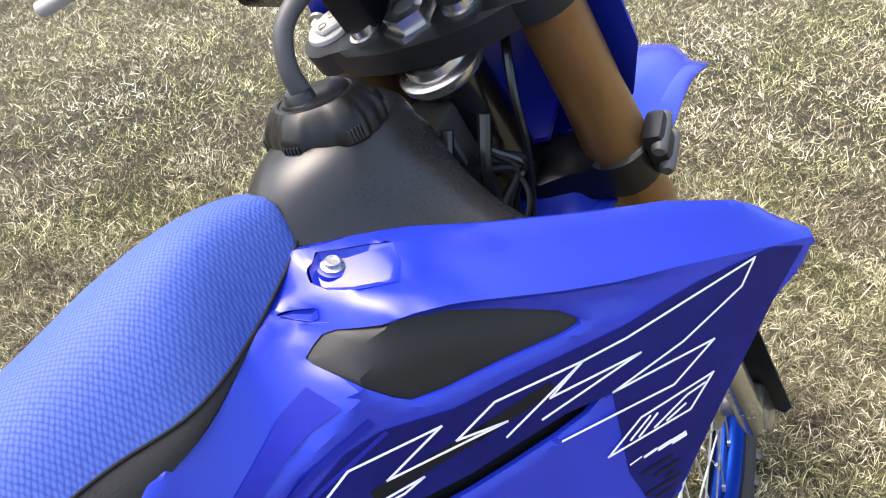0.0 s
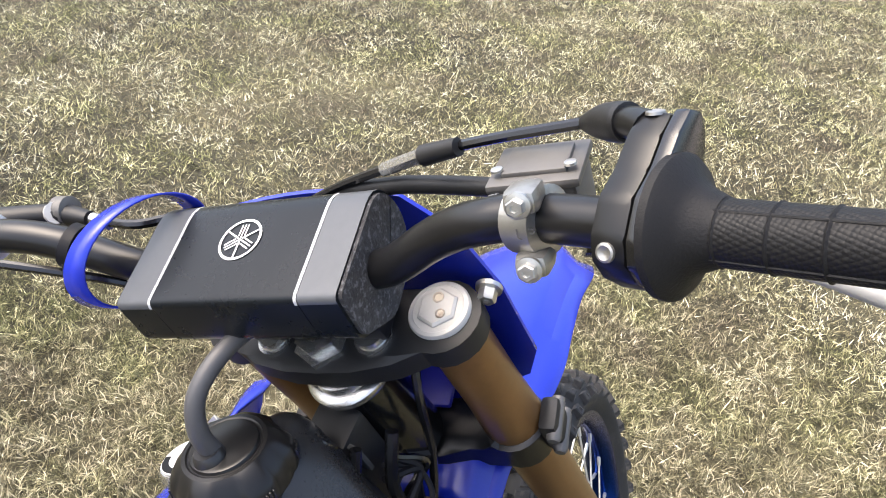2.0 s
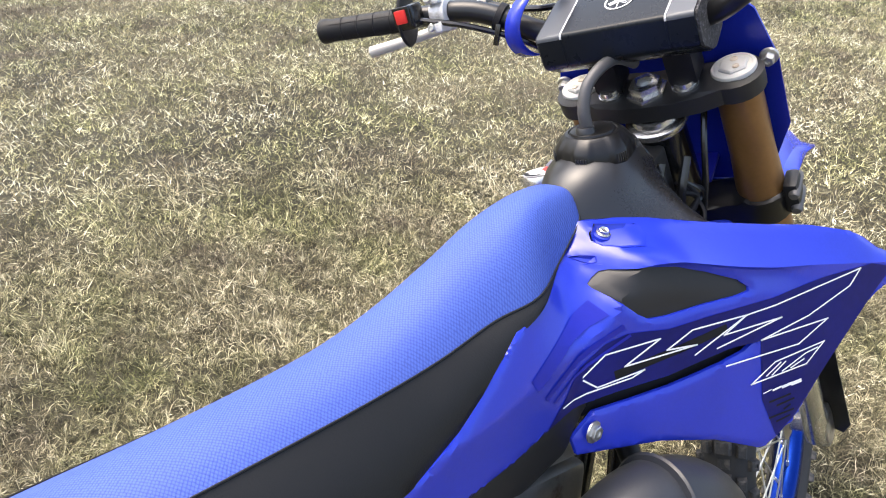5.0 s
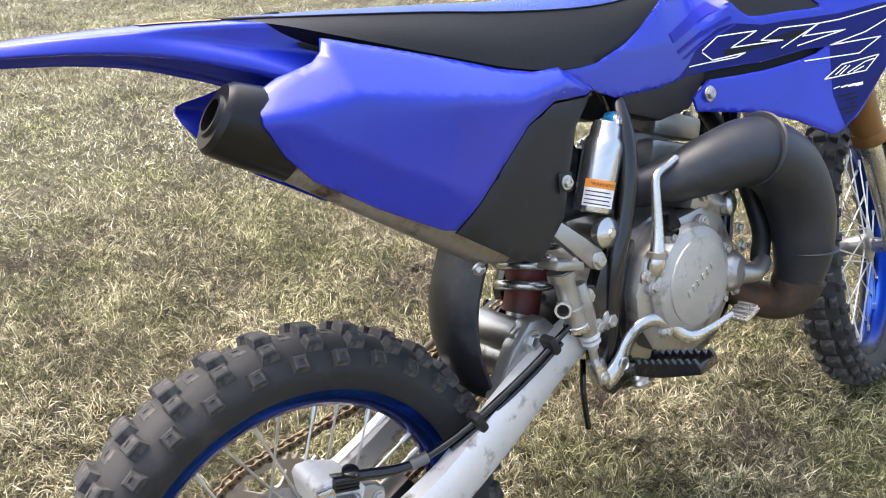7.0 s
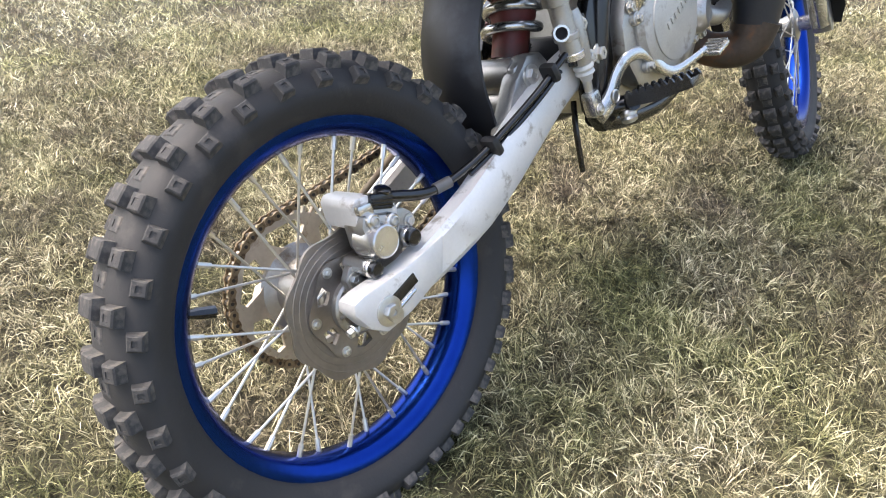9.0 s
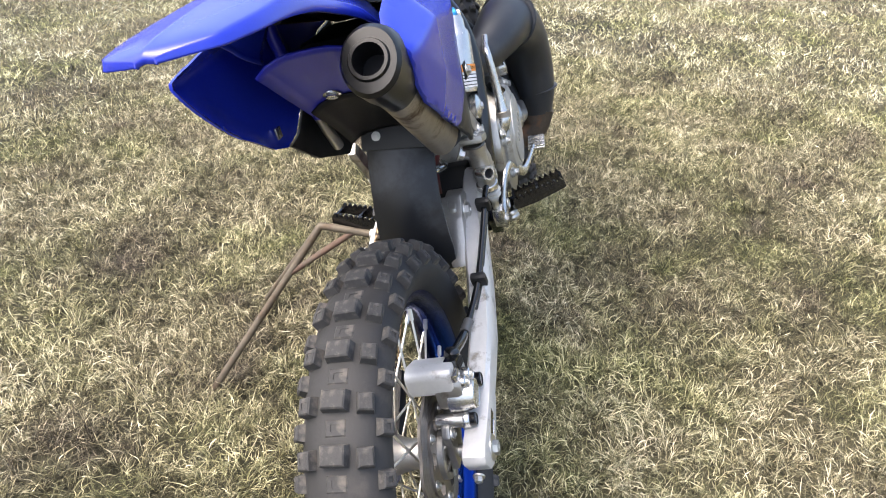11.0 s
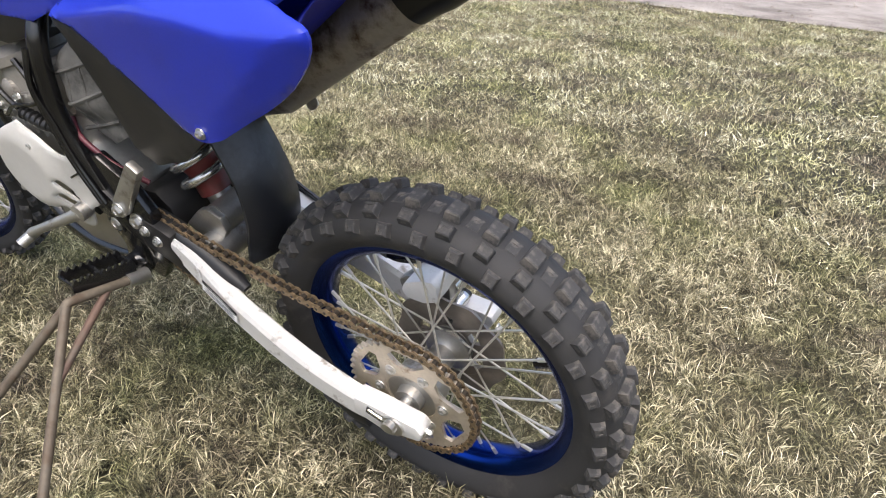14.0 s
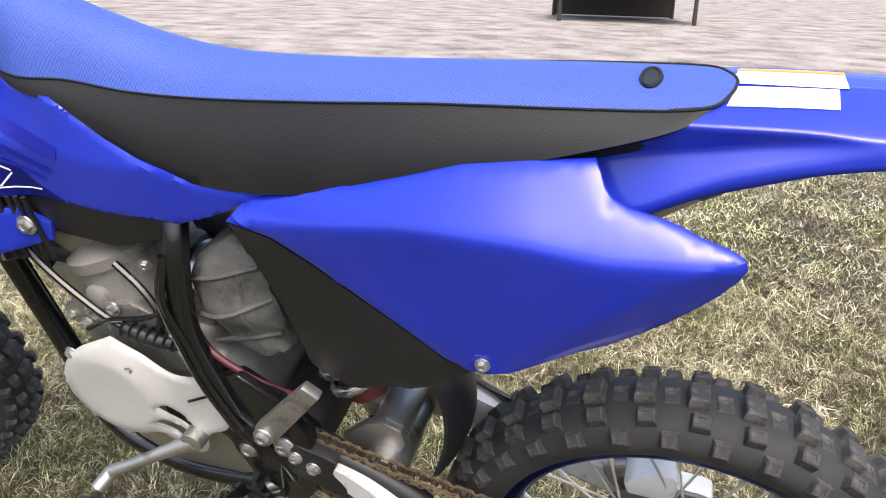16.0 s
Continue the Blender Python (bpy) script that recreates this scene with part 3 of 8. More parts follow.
def yard_table(legs):
    """Thin dark legs far off on the gravel, under an unseen added top and back board."""
    base = Vector(((legs[0][0] + legs[1][0]) / 2, (legs[0][1] + legs[1][1]) / 2, 0))
    tb = new("yard_table")
    tb.location = base
    tagged(tb, "thin dark legs on the gravel yard, with an unseen top and back board added for shade", "table")
    run = (Vector(legs[0]) - Vector(legs[1])).to_3d()
    back = Vector((run.y, -run.x, 0)).normalized() * 2.2
    for q in [Vector((*p, 0)) - base for p in legs]:
        for o in (Vector((0, 0, 0)), back if back.y < 0 else -back):
            p = q + o
            part("leg", tube([p + Vector((0, 0, -0.02)), p + Vector((0.01, 0, 0.4)), p + Vector((0.02, 0, 0.8))], [0.045, 0.040, 0.042], 8, 1), DARKWOOD, tb)
    o = back if back.y < 0 else -back
    turn = Matrix.Rotation(math.atan2(run.y, run.x), 3, "Z")
    # unseen top and back board, added to shade the gravel between the legs
    part("shade_top", block((run.length + 0.3, 2.5, 0.06), o * 0.5 + Vector((0, 0, 0.83)), turn, 0.01), DARKWOOD, tb)
    part("shade_board", block((run.length, 0.04, 0.76), o + Vector((0, 0, 0.42)), turn, 0.006), DARKWOOD, tb)


# ---- the bike ----
bike = tagged(new("dirt_bike"), "blue two-stroke motocross bike leaning on a prop stand on dry grass", "motorcycle")
bike.empty_display_size = 0.2
bike.matrix_world = BIKE
# the steered parts turn to the left about the steering stem
STEM = Vector((0.825, 0, 0.724))
FORK = Vector((-0.5, 0, 0.866))
STEER = Matrix.Translation(STEM) @ Matrix.Rotation(radians(15), 4, FORK) @ Matrix.Translation(-STEM)
FRONT = Vector((1.24, 0, 0.10))


def wheel(name, at, radius, width, rim_r, pitches, spokes, hub_w, m, seed, label, phase=0.0, right=None):
    """Tyre with separate tread knobs, channel rim, laced spokes with nipples, hub."""
    c = Vector(at)
    h = width / 2
    carc = radius - 0.014
    prof = [(-0.022, rim_r - 0.002), (-h * 0.72, rim_r + 0.004), (-h * 0.97, rim_r + (carc - rim_r) * 0.38), (-h * 0.95, rim_r + (carc - rim_r) * 0.62),
            (-h * 0.72, rim_r + (carc - rim_r) * 0.86), (-h * 0.38, carc * 0.996), (0, carc), (h * 0.38, carc * 0.996), (h * 0.72, rim_r + (carc - rim_r) * 0.86),
            (h * 0.95, rim_r + (carc - rim_r) * 0.62), (h * 0.97, rim_r + (carc - rim_r) * 0.38), (h * 0.72, rim_r + 0.004), (0.022, rim_r - 0.002)]
    pr = curve_through(prof, 3)
    tyre = part(name, turned([tuple(p) for p in pr], c, (0, 1, 0), 72, closed=True), RUBBER, bike, label, m=m, sharp=60)

    def knob(size, tall, taper, groove):
        bm = bmesh.new()
        a, b = size
        lo = [(sx * a / 2, sy * b / 2, -0.004) for sx, sy in ((-1, -1), (1, -1), (1, 1), (-1, 1))]
        t = 0.0015
        mid = [(x * taper, y * taper, tall - t) for x, y, _ in lo]
        up = [(x * taper - math.copysign(t, x), y * taper - math.copysign(t, y), tall) for x, y, _ in lo]
        inn = [(x * 0.5, y * 0.5, tall) for x, y, _ in up]
        dip = [(x, y, tall - groove) for x, y, _ in inn]
        ring_loft(bm, [[Vector(p) for p in r] for r in (lo, mid, up, inn, dip)])
        me = bpy.data.meshes.new("knob")
        bmesh.ops.recalc_face_normals(bm, faces=bm.faces)
        bm.to_mesh(me)
        bm.free()
        me.materials.append(KNOB)
        return me

    q = width / 0.094
    centre, inter, edge = knob((0.0205, 0.029 * q), 0.0115, 0.88, 0.0), knob((0.0195, 0.0185 * q), 0.0115, 0.84, 0.0008), knob((0.0185, 0.018), 0.0105, 0.78, 0.0014)
    emboss = knob((0.017, 0.024 * q), 0.0012, 0.94, 0.0008)
    rng = random.Random(seed)

    def set_knob(me, ang, y, r, tilt):
        o = new("knob", me)
        o.parent = tyre
        wob = rng.uniform(-0.05, 0.05)
        base = Matrix.Translation(c) @ Matrix.Rotation(ang, 4, "Y") @ Matrix.Translation((0, y, r)) @ Matrix.Rotation(tilt, 4, "X") @ Matrix.Rotation(wob, 4, "Z")
        o.matrix_basis = m @ base

    step = 2 * math.pi / pitches
    for k in range(pitches):
        a = k * step + phase
        set_knob(centre, a, 0, carc - 0.001, 0)
        set_knob(emboss, a + step * 0.5, 0, carc - 0.0004, 0)
        for s in (-1, 1):
            set_knob(inter, a - step * 0.06, s * h * 0.60, carc - 0.006, -s * 0.40)
            set_knob(edge, a + step * 0.5, s * h * 0.87, carc - 0.019, -s * 0.95)
    rp = [(-0.026, rim_r + 0.004), (-0.0235, rim_r + 0.005), (-0.0225, rim_r - 0.004), (-0.019, rim_r - 0.010), (-0.010, rim_r - 0.018), (0.010, rim_r - 0.018),
          (0.019, rim_r - 0.010), (0.0225, rim_r - 0.004), (0.0235, rim_r + 0.005), (0.026, rim_r + 0.004), (0.0255, rim_r - 0.006), (0.020, rim_r - 0.014),
          (0.010, rim_r - 0.0215), (-0.010, rim_r - 0.0215), (-0.020, rim_r - 0.014), (-0.0255, rim_r - 0.006)]
    part("rim", turned(rp, c, (0, 1, 0), 72, closed=True), RIM, tyre, "blue anodised aluminium rim", m=m)
    w = hub_w / 2
    r_ = right or w
    hub = part("hub", turned([(-r_, 0.014), (-r_, 0.026), (-r_ + 0.004, 0.034), (-r_ + 0.010, 0.034), (-r_ + 0.014, 0.024), (-0.004, 0.019), (0.01, 0.019), (w - 0.014, 0.024),
                              (w - 0.010, 0.034), (w - 0.004, 0.034), (w, 0.026), (w, 0.014)], c, (0, 1, 0), 32), ALU, tyre, "cast aluminium hub", m=m)
    for k in range(spokes):
        a = 2 * math.pi * k / spokes
        s = -1 if k % 2 else 1
        b = a + (0.95 if (k // 2) % 2 else -0.95)
        p = c + Vector((0.032 * math.sin(b), s * ((w if s > 0 else r_) - 0.007), 0.032 * math.cos(b)))
        e = c + Vector(((rim_r - 0.022) * math.sin(a), s * 0.006, (rim_r - 0.022) * math.cos(a)))
        d = (e - p).normalized()
        bm = tube([p, e], 0.0015, 6, 1)
        tube([e - d * 0.014, e + d * 0.004], 0.0029, 6, 1, bm)
        part("spoke", bm, SPOKE, tyre, m=m)
    vp = c + Vector((-(rim_r - 0.02) * 0.95, -0.002, (rim_r - 0.02) * 0.31))
    vd = (c - vp).normalized()
    part("valve_cap", tube([vp, vp + vd * 0.012, vp + vd * 0.03], [0.003, 0.006, 0.0065], 8, 1), GLOSS, tyre, "black rubber valve cap", m=m)
    return tyre, hub


rear, rear_hub = wheel("rear_wheel", (0, 0, 0), 0.266, 0.087, 0.1965, 33, 32, 0.085, Matrix(), 3, "worn knobbly rear tyre on a blue rim", radians(7.9), 0.024)
front, front_hub = wheel("front_wheel", FRONT, 0.283, 0.074, 0.216, 36, 32, 0.075, STEER, 4, "worn knobbly front tyre on a blue rim")


def disc(at, r, y, parent, m):
    """A wave-edged brake disc riveted to a spoked carrier."""
    outer = [((r + 0.0026 * math.cos(9 * k)) * math.cos(k), (r + 0.0026 * math.cos(9 * k)) * math.sin(k)) for k in np.linspace(0, 2 * math.pi, 109)[:-1]]
    inner = [(r * 0.665 * math.cos(k), r * 0.665 * math.sin(k)) for k in np.linspace(0, 2 * math.pi, 40)[:-1]]
    out = -1 if y < 0 else 1
    ring = part("brake_disc", shell(outer, lambda u, v: (at[0] + u, at[1] + y, at[2] + v), 0.0035, 0.012, [inner], inward=(0, -out, 0)), DISC, parent, "worn brown-grey wave-edged steel brake disc", m=m)
    for k in (0.74, 0.83, 0.92):
        part("wear_groove", turned([(-0.0002, r * k - 0.0012), (0.0004, r * k - 0.0006), (0.0004, r * k + 0.0006), (-0.0002, r * k + 0.0012)], (at[0], at[1] + y, at[2]), (0, out, 0), 64, closed=True), DISC, ring, m=m)
    rim_ = [(r * (0.70 + 0.035 * math.cos(6 * k)) * math.cos(k), r * (0.70 + 0.035 * math.cos(6 * k)) * math.sin(k)) for k in np.linspace(0, 2 * math.pi, 73)[:-1]]
    eyes = [[(q * r * math.cos(j * math.pi / 3 + d), q * r * math.sin(j * math.pi / 3 + d)) for q, d in ((0.60, 0.30), (0.63, 0.52), (0.60, 0.74), (0.46, 0.70), (0.44, 0.52), (0.46, 0.34))] for j in range(6)]
    carrier = part("disc_carrier", shell(rim_, lambda u, v: (at[0] + u, at[1] + y + out * 0.0035, at[2] + v), 0.006, 0.010, eyes, inward=(0, -out, 0)), DISC, parent, "grey-brown aluminium disc carrier", m=m)
    part("carrier_hub", turned([(-0.004, r * 0.40), (0.010, r * 0.39), (0.012, r * 0.36), (0.012, r * 0.30), (0.002, r * 0.28), (0.002, 0.004)], (at[0], at[1] + y, at[2]), (0, out, 0), 36), ALU, carrier, m=m)
    for j in range(6):
        a = j * math.pi / 3 + 0.02
        part("disc_bolt", bolt_mesh(0.0042, 0.004, (at[0] + r * 0.64 * math.cos(a), at[1] + y + out * 0.0035, at[2] + r * 0.64 * math.sin(a)), (0, out, 0)), STEEL, carrier, m=m)
        web = [(at[0] + q * r * math.cos(a + 0.12), at[1] + y + out * 0.012, at[2] + q * r * math.sin(a + 0.12)) for q in (0.10, 0.36)]
        part("hub_web", tube(web, 0.0022, 6, 1), ALU, carrier, m=m)
    return ring


disc((0, 0, 0), 0.0825, -0.0275, rear, Matrix())
disc(FRONT, 0.100, 0.048, front, STEER)


def sprocket():
    r, teeth = 0.0895, 47
    outer = []
    for k in range(teeth):
        a = 2 * math.pi * k / teeth
        for da, rr in ((0.0, r - 0.004), (0.035, r - 0.003), (0.055, r + 0.004), (0.08, r + 0.004), (0.10, r - 0.003)):
            outer.append((rr * math.cos(a + da), rr * math.sin(a + da)))
    holes = [[(0.036 * math.cos(k), 0.036 * math.sin(k)) for k in np.linspace(0, 2 * math.pi, 30)[:-1]]]
    for j in range(6):
        a0 = j * math.pi / 3 + 0.2
        holes.append([(q * math.cos(a0 + d), q * math.sin(a0 + d)) for q, d in ((0.055, 0.12), (0.050, 0.35), (0.055, 0.58), (0.072, 0.78), (0.080, 0.70), (0.080, 0.2), (0.072, 0.02))])
    s = part("sprocket", shell(outer, lambda u, v: (u, 0.0705, v), 0.005, 0.02, holes), SPROCKET, rear, "worn steel rear sprocket")
    for j in range(6):
        a = j * math.pi / 3 + 0.05
        part("sprocket_bolt", bolt_mesh(0.0055, 0.005, (0.047 * math.cos(a), 0.0755, 0.047 * math.sin(a)), (0, 1, 0)), STEEL, rear)
    part("sprocket_carrier", turned([(0, 0.034), (0.030, 0.038), (0.036, 0.050), (0.038, 0.054), (0.0385, 0.020), (0.050, 0.018), (0.0502, 0.009)], (0, 0.034, 0), (0, 1, 0), 32), ALU, rear, "dusty aluminium sprocket carrier")
    part("axle", tube([(0, -0.098, 0), (0, 0.130, 0)], 0.0085, 12, 1), STEEL, rear)


sprocket()


def chain():
    """Roller chain round both sprockets, link by link."""
    c2, r1, r2, y = Vector((0.435, 0, 0.180)), 0.0915, 0.030, 0.073
    d = c2.length
    base = math.atan2(c2.z, c2.x)
    off = math.acos((r1 - r2) / d)
    pts = []
    a_up, a_dn = base + off, base - off
    for k in np.linspace(a_up, a_dn + 2 * math.pi, 40):
        pts.append((r1 * math.cos(k), r1 * math.sin(k)))
    for k in np.linspace(0.04, 0.96, 24):
        a = np.array(pts[39])
        b = np.array((c2.x + r2 * math.cos(a_dn), c2.z + r2 * math.sin(a_dn)))
        p = a + (b - a) * k
        pts.append((p[0], p[1] - 0.010 * math.sin(math.pi * k)))
    for k in np.linspace(a_dn, a_up, 14):
        pts.append((c2.x + r2 * math.cos(k), c2.z + r2 * math.sin(k)))
    a, b = np.array(pts[-1]), np.array(pts[0])
    for k in np.linspace(0.04, 0.96, 24):
        p = a + (b - a) * k
        pts.append((p[0], p[1] - 0.014 * math.sin(math.pi * k)))
    p = np.array(pts + pts[:1])
    s = np.concatenate([[0], np.cumsum(np.linalg.norm(np.diff(p, axis=0), axis=1))])
    n = 2 * round(s[-1] / 0.0127 / 2)
    at = np.linspace(0, s[-1], n + 1)
    xs, zs = np.interp(at, s, p[:, 0]), np.interp(at, s, p[:, 1])
    rollers = bmesh.new()
    for x, z in zip(xs[:-1], zs[:-1]):
        turned([(-0.0075, 0.0018), (-0.0075, 0.0022), (-0.0035, 0.0022), (-0.0035, 0.0042), (0.0035, 0.0042), (0.0035, 0.0022), (0.0075, 0.0022), (0.0075, 0.0018)], (x, y, z), (0, 1, 0), 8, rollers)
    ch = part("chain", rollers, GAP_DARK, bike, "rusty orange-brown roller chain")

    def link(gap):
        bm = bmesh.new()
        for sgn in (-1, 1):
            shape = []
            for k in np.linspace(-math.pi / 2, math.pi / 2, 6):
                shape.append((0.00635 + 0.0052 * math.cos(k), 0.0052 * math.sin(k)))
            shape.append((0, 0.0035))
            for k in np.linspace(math.pi / 2, 1.5 * math.pi, 6):
                shape.append((-0.00635 + 0.0052 * math.cos(k), 0.0052 * math.sin(k)))
            shape.append((0, -0.0035))
            slab(shape, sgn * gap - 0.0008, sgn * gap + 0.0008, 0, bm)
        bmesh.ops.recalc_face_normals(bm, faces=bm.faces)
        me = bpy.data.meshes.new("link")
        bm.to_mesh(me)
        bm.free()
        me.materials.append(CHAIN)
        return me

    kinds = (link(0.0043), link(0.0063))
    for i in range(n):
        o = new("link", kinds[i % 2])
        o.parent = ch
        ang = math.atan2(zs[i + 1] - zs[i], xs[i + 1] - xs[i])
        o.matrix_basis = Matrix.Translation(((xs[i] + xs[i + 1]) / 2, y, (zs[i] + zs[i + 1]) / 2)) @ Matrix.Rotation(-ang, 4, "Y")


chain()


# ---- swingarm ----
def swingarm():
    def arm(line, ys, y_in, y_out, halves):
        """Tapered box beam along a line in (x, z)."""
        pts = curve_through(line, 5)
        hs = curve_through([(h, 0) for h in halves], 5)[:, 0]
        t = np.gradient(pts, axis=0)
        t /= np.linalg.norm(t, axis=1)[:, None]
        rings = []
        for p, d, h in zip(pts, t, hs):
            nx, nz = -d[1], d[0]
            yi, yo = interp(p[0], ys, y_in), interp(p[0], ys, y_out)
            yc, yw = (yi + yo) / 2, abs(yo - yi) / 2
            ring = []
            for sy, sn in ((-1, -0.7), (-0.7, -1), (0.7, -1), (1, -0.7), (1, 0.7), (0.7, 1), (-0.7, 1), (-1, 0.7)):
                ring.append(Vector((p[0] + nx * h * sn, yc + yw * sy, p[1] + nz * h * sn)))
            rings.append(ring)
        bm = bmesh.new()
        ring_loft(bm, rings)
        return bm
    right = part("swingarm", arm([(0.40, 0.185), (0.33, 0.160), (0.25, 0.117), (0.15, 0.062), (0.05, 0.022), (0.02, 0.010)], [0.0, 0.07, 0.15, 0.22, 0.30, 0.40], [-0.056, -0.060, -0.063, -0.059, -0.053, -0.050], [-0.083, -0.090, -0.093, -0.090, -0.083, -0.078], (0.024, 0.0255, 0.027, 0.0265, 0.022, 0.017)),
                 ARM, bike, "scuffed light aluminium swingarm with a brake hose along it", sharp=30)
    part("beam", arm([(0.40, 0.170), (0.33, 0.145), (0.30, 0.130), (0.25, 0.098), (0.19, 0.062), (0.13, 0.028), (0.06, 0.000), (0.01, -0.006)], [0.0, 0.05, 0.12, 0.18, 0.24, 0.29, 0.33, 0.40], [0.092, 0.093, 0.093, 0.092, 0.088, 0.078, 0.068, 0.062], [0.114, 0.117, 0.118, 0.117, 0.112, 0.102, 0.094, 0.088], (0.020, 0.0195, 0.0195, 0.0195, 0.0205, 0.0205, 0.020, 0.018)), ARM, right, "scuffed aluminium beam", sharp=30)
    part("beam_weld", tube([(0.288, 0.1035, 0.146), (0.291, 0.1040, 0.124), (0.287, 0.1035, 0.106)], 0.0016, 6, 2), ARM, right)
    for s, yo, zz in ((-1, -0.090, 0.0), (1, 0.1185, -0.006)):
        yi = yo - s * 0.026
        if s < 0:
            bm = slab([(0.085, 0.056), (0.03, 0.041), (-0.030, 0.033), (-0.044, 0.029), (-0.046, 0.018), (-0.030, -0.004), (-0.010, -0.016), (0.025, -0.008), (0.075, 0.014)], yi, yo - 0.002, 0.004)
        else:
            bm = slab([(0.055, 0.026 + zz), (0.02, 0.022 + zz), (-0.035, 0.012 + zz), (-0.042, 0.0 + zz), (-0.036, -0.014 + zz), (0.02, -0.020 + zz), (0.06, -0.004 + zz)], yi, yo, 0.004)
        part("axle_end", bm, ARM, right)
        part("adjuster_slot", block((0.040, 0.003, 0.013), (0.018, yo - (0.001 if s < 0 else 0), (0.019 if s < 0 else 0.006) + zz), Matrix.Rotation(radians(-22), 3, "Y"), 0.001), GLOSS, right, "dark axle adjuster slot")
        bolt((-0.005 if s < 0 else 0.0, yo - (0.001 if s < 0 else 0), zz + (0.006 if s < 0 else 0)), (0, s, 0), right, 0.0085, 0.009)
        part("axle_washer", turned([(-0.001, 0.0160), (0.0025, 0.0158), (0.003, 0.0145), (0.003, 0.002)], (-0.005 if s < 0 else 0.0, yo - (0.001 if s < 0 else 0), zz + (0.006 if s < 0 else 0)), (0, s, 0), 26), STEEL, right)
        bolt((-0.041, yo - s * 0.012, -0.002 + zz), (-0.93, 0, -0.3), right, 0.005, 0.008)
        part("adjuster", tube([(0.006, yo + s * 0.001, 0.003 + zz), (0.033, yo + s * 0.001, 0.014 + zz)], 0.003, 8, 1), BRIGHT, right)
    part("cross_tube", tube([(0.30, -0.064, 0.142), (0.30, 0.072, 0.142)], 0.025, 16, 1), ALU, right, "cast cross piece of the swingarm")
    part("pivot_casting", slab([(0.42, 0.212), (0.392, 0.212), (0.372, 0.190), (0.366, 0.155), (0.40, 0.150), (0.425, 0.175)], -0.058, 0.055, 0.006), BLACK, right)
    for y in (-0.046, 0.046):
        part("linkage_cheek", slab([(0.318, 0.196), (0.297, 0.203), (0.277, 0.192), (0.274, 0.172), (0.290, 0.150), (0.330, 0.150), (0.352, 0.168)], y - 0.006, y + 0.006, 0.003), ALU, right, "cast aluminium linkage cheek")
    # raised lug for the linkage on the right beam
    part("linkage_lug", slab([(0.335, 0.190), (0.320, 0.205), (0.295, 0.205), (0.270, 0.180), (0.235, 0.120), (0.30, 0.13)], -0.060, -0.035, 0.004), ALU, right)
    part("linkage_tube", tube([(0.297, -0.040, 0.180), (0.297, 0.040, 0.180)], 0.022, 18, 1), ALU, right, "scuffed aluminium linkage tube")
    bolt((0.297, -0.060, 0.180), (0, -1, 0), right, 0.010, 0.008)
    # black chain slider over the left beam's front, guide below
    slider = part("chain_slider", slab([(0.408, 0.190), (0.380, 0.194), (0.350, 0.184), (0.336, 0.176), (0.345, 0.156), (0.322, 0.128), (0.330, 0.112), (0.362, 0.130), (0.405, 0.150)], 0.060, 0.0945, 0.004), BLACK, right, "worn black plastic chain slider")
    part("slider_strip", tube([(0.385, 0.072, 0.188), (0.34, 0.073, 0.168), (0.29, 0.076, 0.145), (0.255, 0.080, 0.127), (0.232, 0.082, 0.112)], [0.010, 0.011, 0.011, 0.010, 0.006], 10, 4, flat=(1.25, 1)), BLACK, slider)
    part("chain_guide", slab([(0.175, 0.000), (0.120, -0.028), (0.085, -0.055), (0.075, -0.085), (0.105, -0.080), (0.150, -0.045), (0.185, -0.012)], 0.058, 0.090, 0.004), BLACK, right, "black chain guide under the beam")
    for x, z in ((0.385, 0.176), (0.366, 0.163), (0.155, 0.005), (0.108, -0.022)):
        bolt((x, 0.0945 if x > 0.2 else 0.091, z), (0, 1, 0), right, 0.006, 0.006)
    # sticker with its heading
    d = Vector((0.295 - 0.229, -0.0125, 0.127 - 0.097)).normalized()
    up = Vector((-d.z, 0, d.x)).normalized()
    out = (-d).cross(up).normalized()
    rot = Matrix((-d, up, out)).transposed()
    at = Vector((0.258, 0.1112, 0.105))
    st = part("sticker", block((0.070, 0.020, 0.0006), at, rot, 0), PAPER, right, "white and black tyre information sticker")
    part("sticker_band", block((0.070, 0.0065, 0.0004), at + up * 0.0085 + out * 0.0006, rot, 0), FLAT_BLACK, st)
    text("TIRE INFORMATION", 0.0052, at + up * 0.0068 + out * 0.0011, rot, WHITE, st)
    for i in range(5):
        part("sticker_line", block((0.062 - 0.008 * (i % 2), 0.0010, 0.0003), at + up * (0.002 - 0.0024 * i) + out * 0.0005, rot, 0), PAD_GREY, st)
    # brake hose with clips along the right beam
    run = [(0.335, -0.095, 0.205), (0.315, -0.090, 0.190), (0.27, -0.086, 0.163), (0.21, -0.081, 0.133), (0.187, -0.079, 0.1225), (0.155, -0.073, 0.108), (0.118, -0.066, 0.0965), (0.090, -0.062, 0.0955), (0.055, -0.060, 0.104), (0.038, -0.060, 0.108)]
    hose = part("brake_hose", tube(run, [0.0042] * 6 + [0.0048, 0.0062, 0.0062, 0.0062], 12), GLOSS, right, "black brake hose clipped to the swingarm")
    part("hose_ferrule", tube([(0.128, -0.068, 0.0985), (0.108, -0.064, 0.0952)], 0.0066, 12, 1), CASE, hose, "dull metal hose ferrule")
    part("brake_line", tube([(x, y - 0.001, z - 0.009) for x, y, z in run[1:6]], 0.0030, 8), GLOSS, hose)
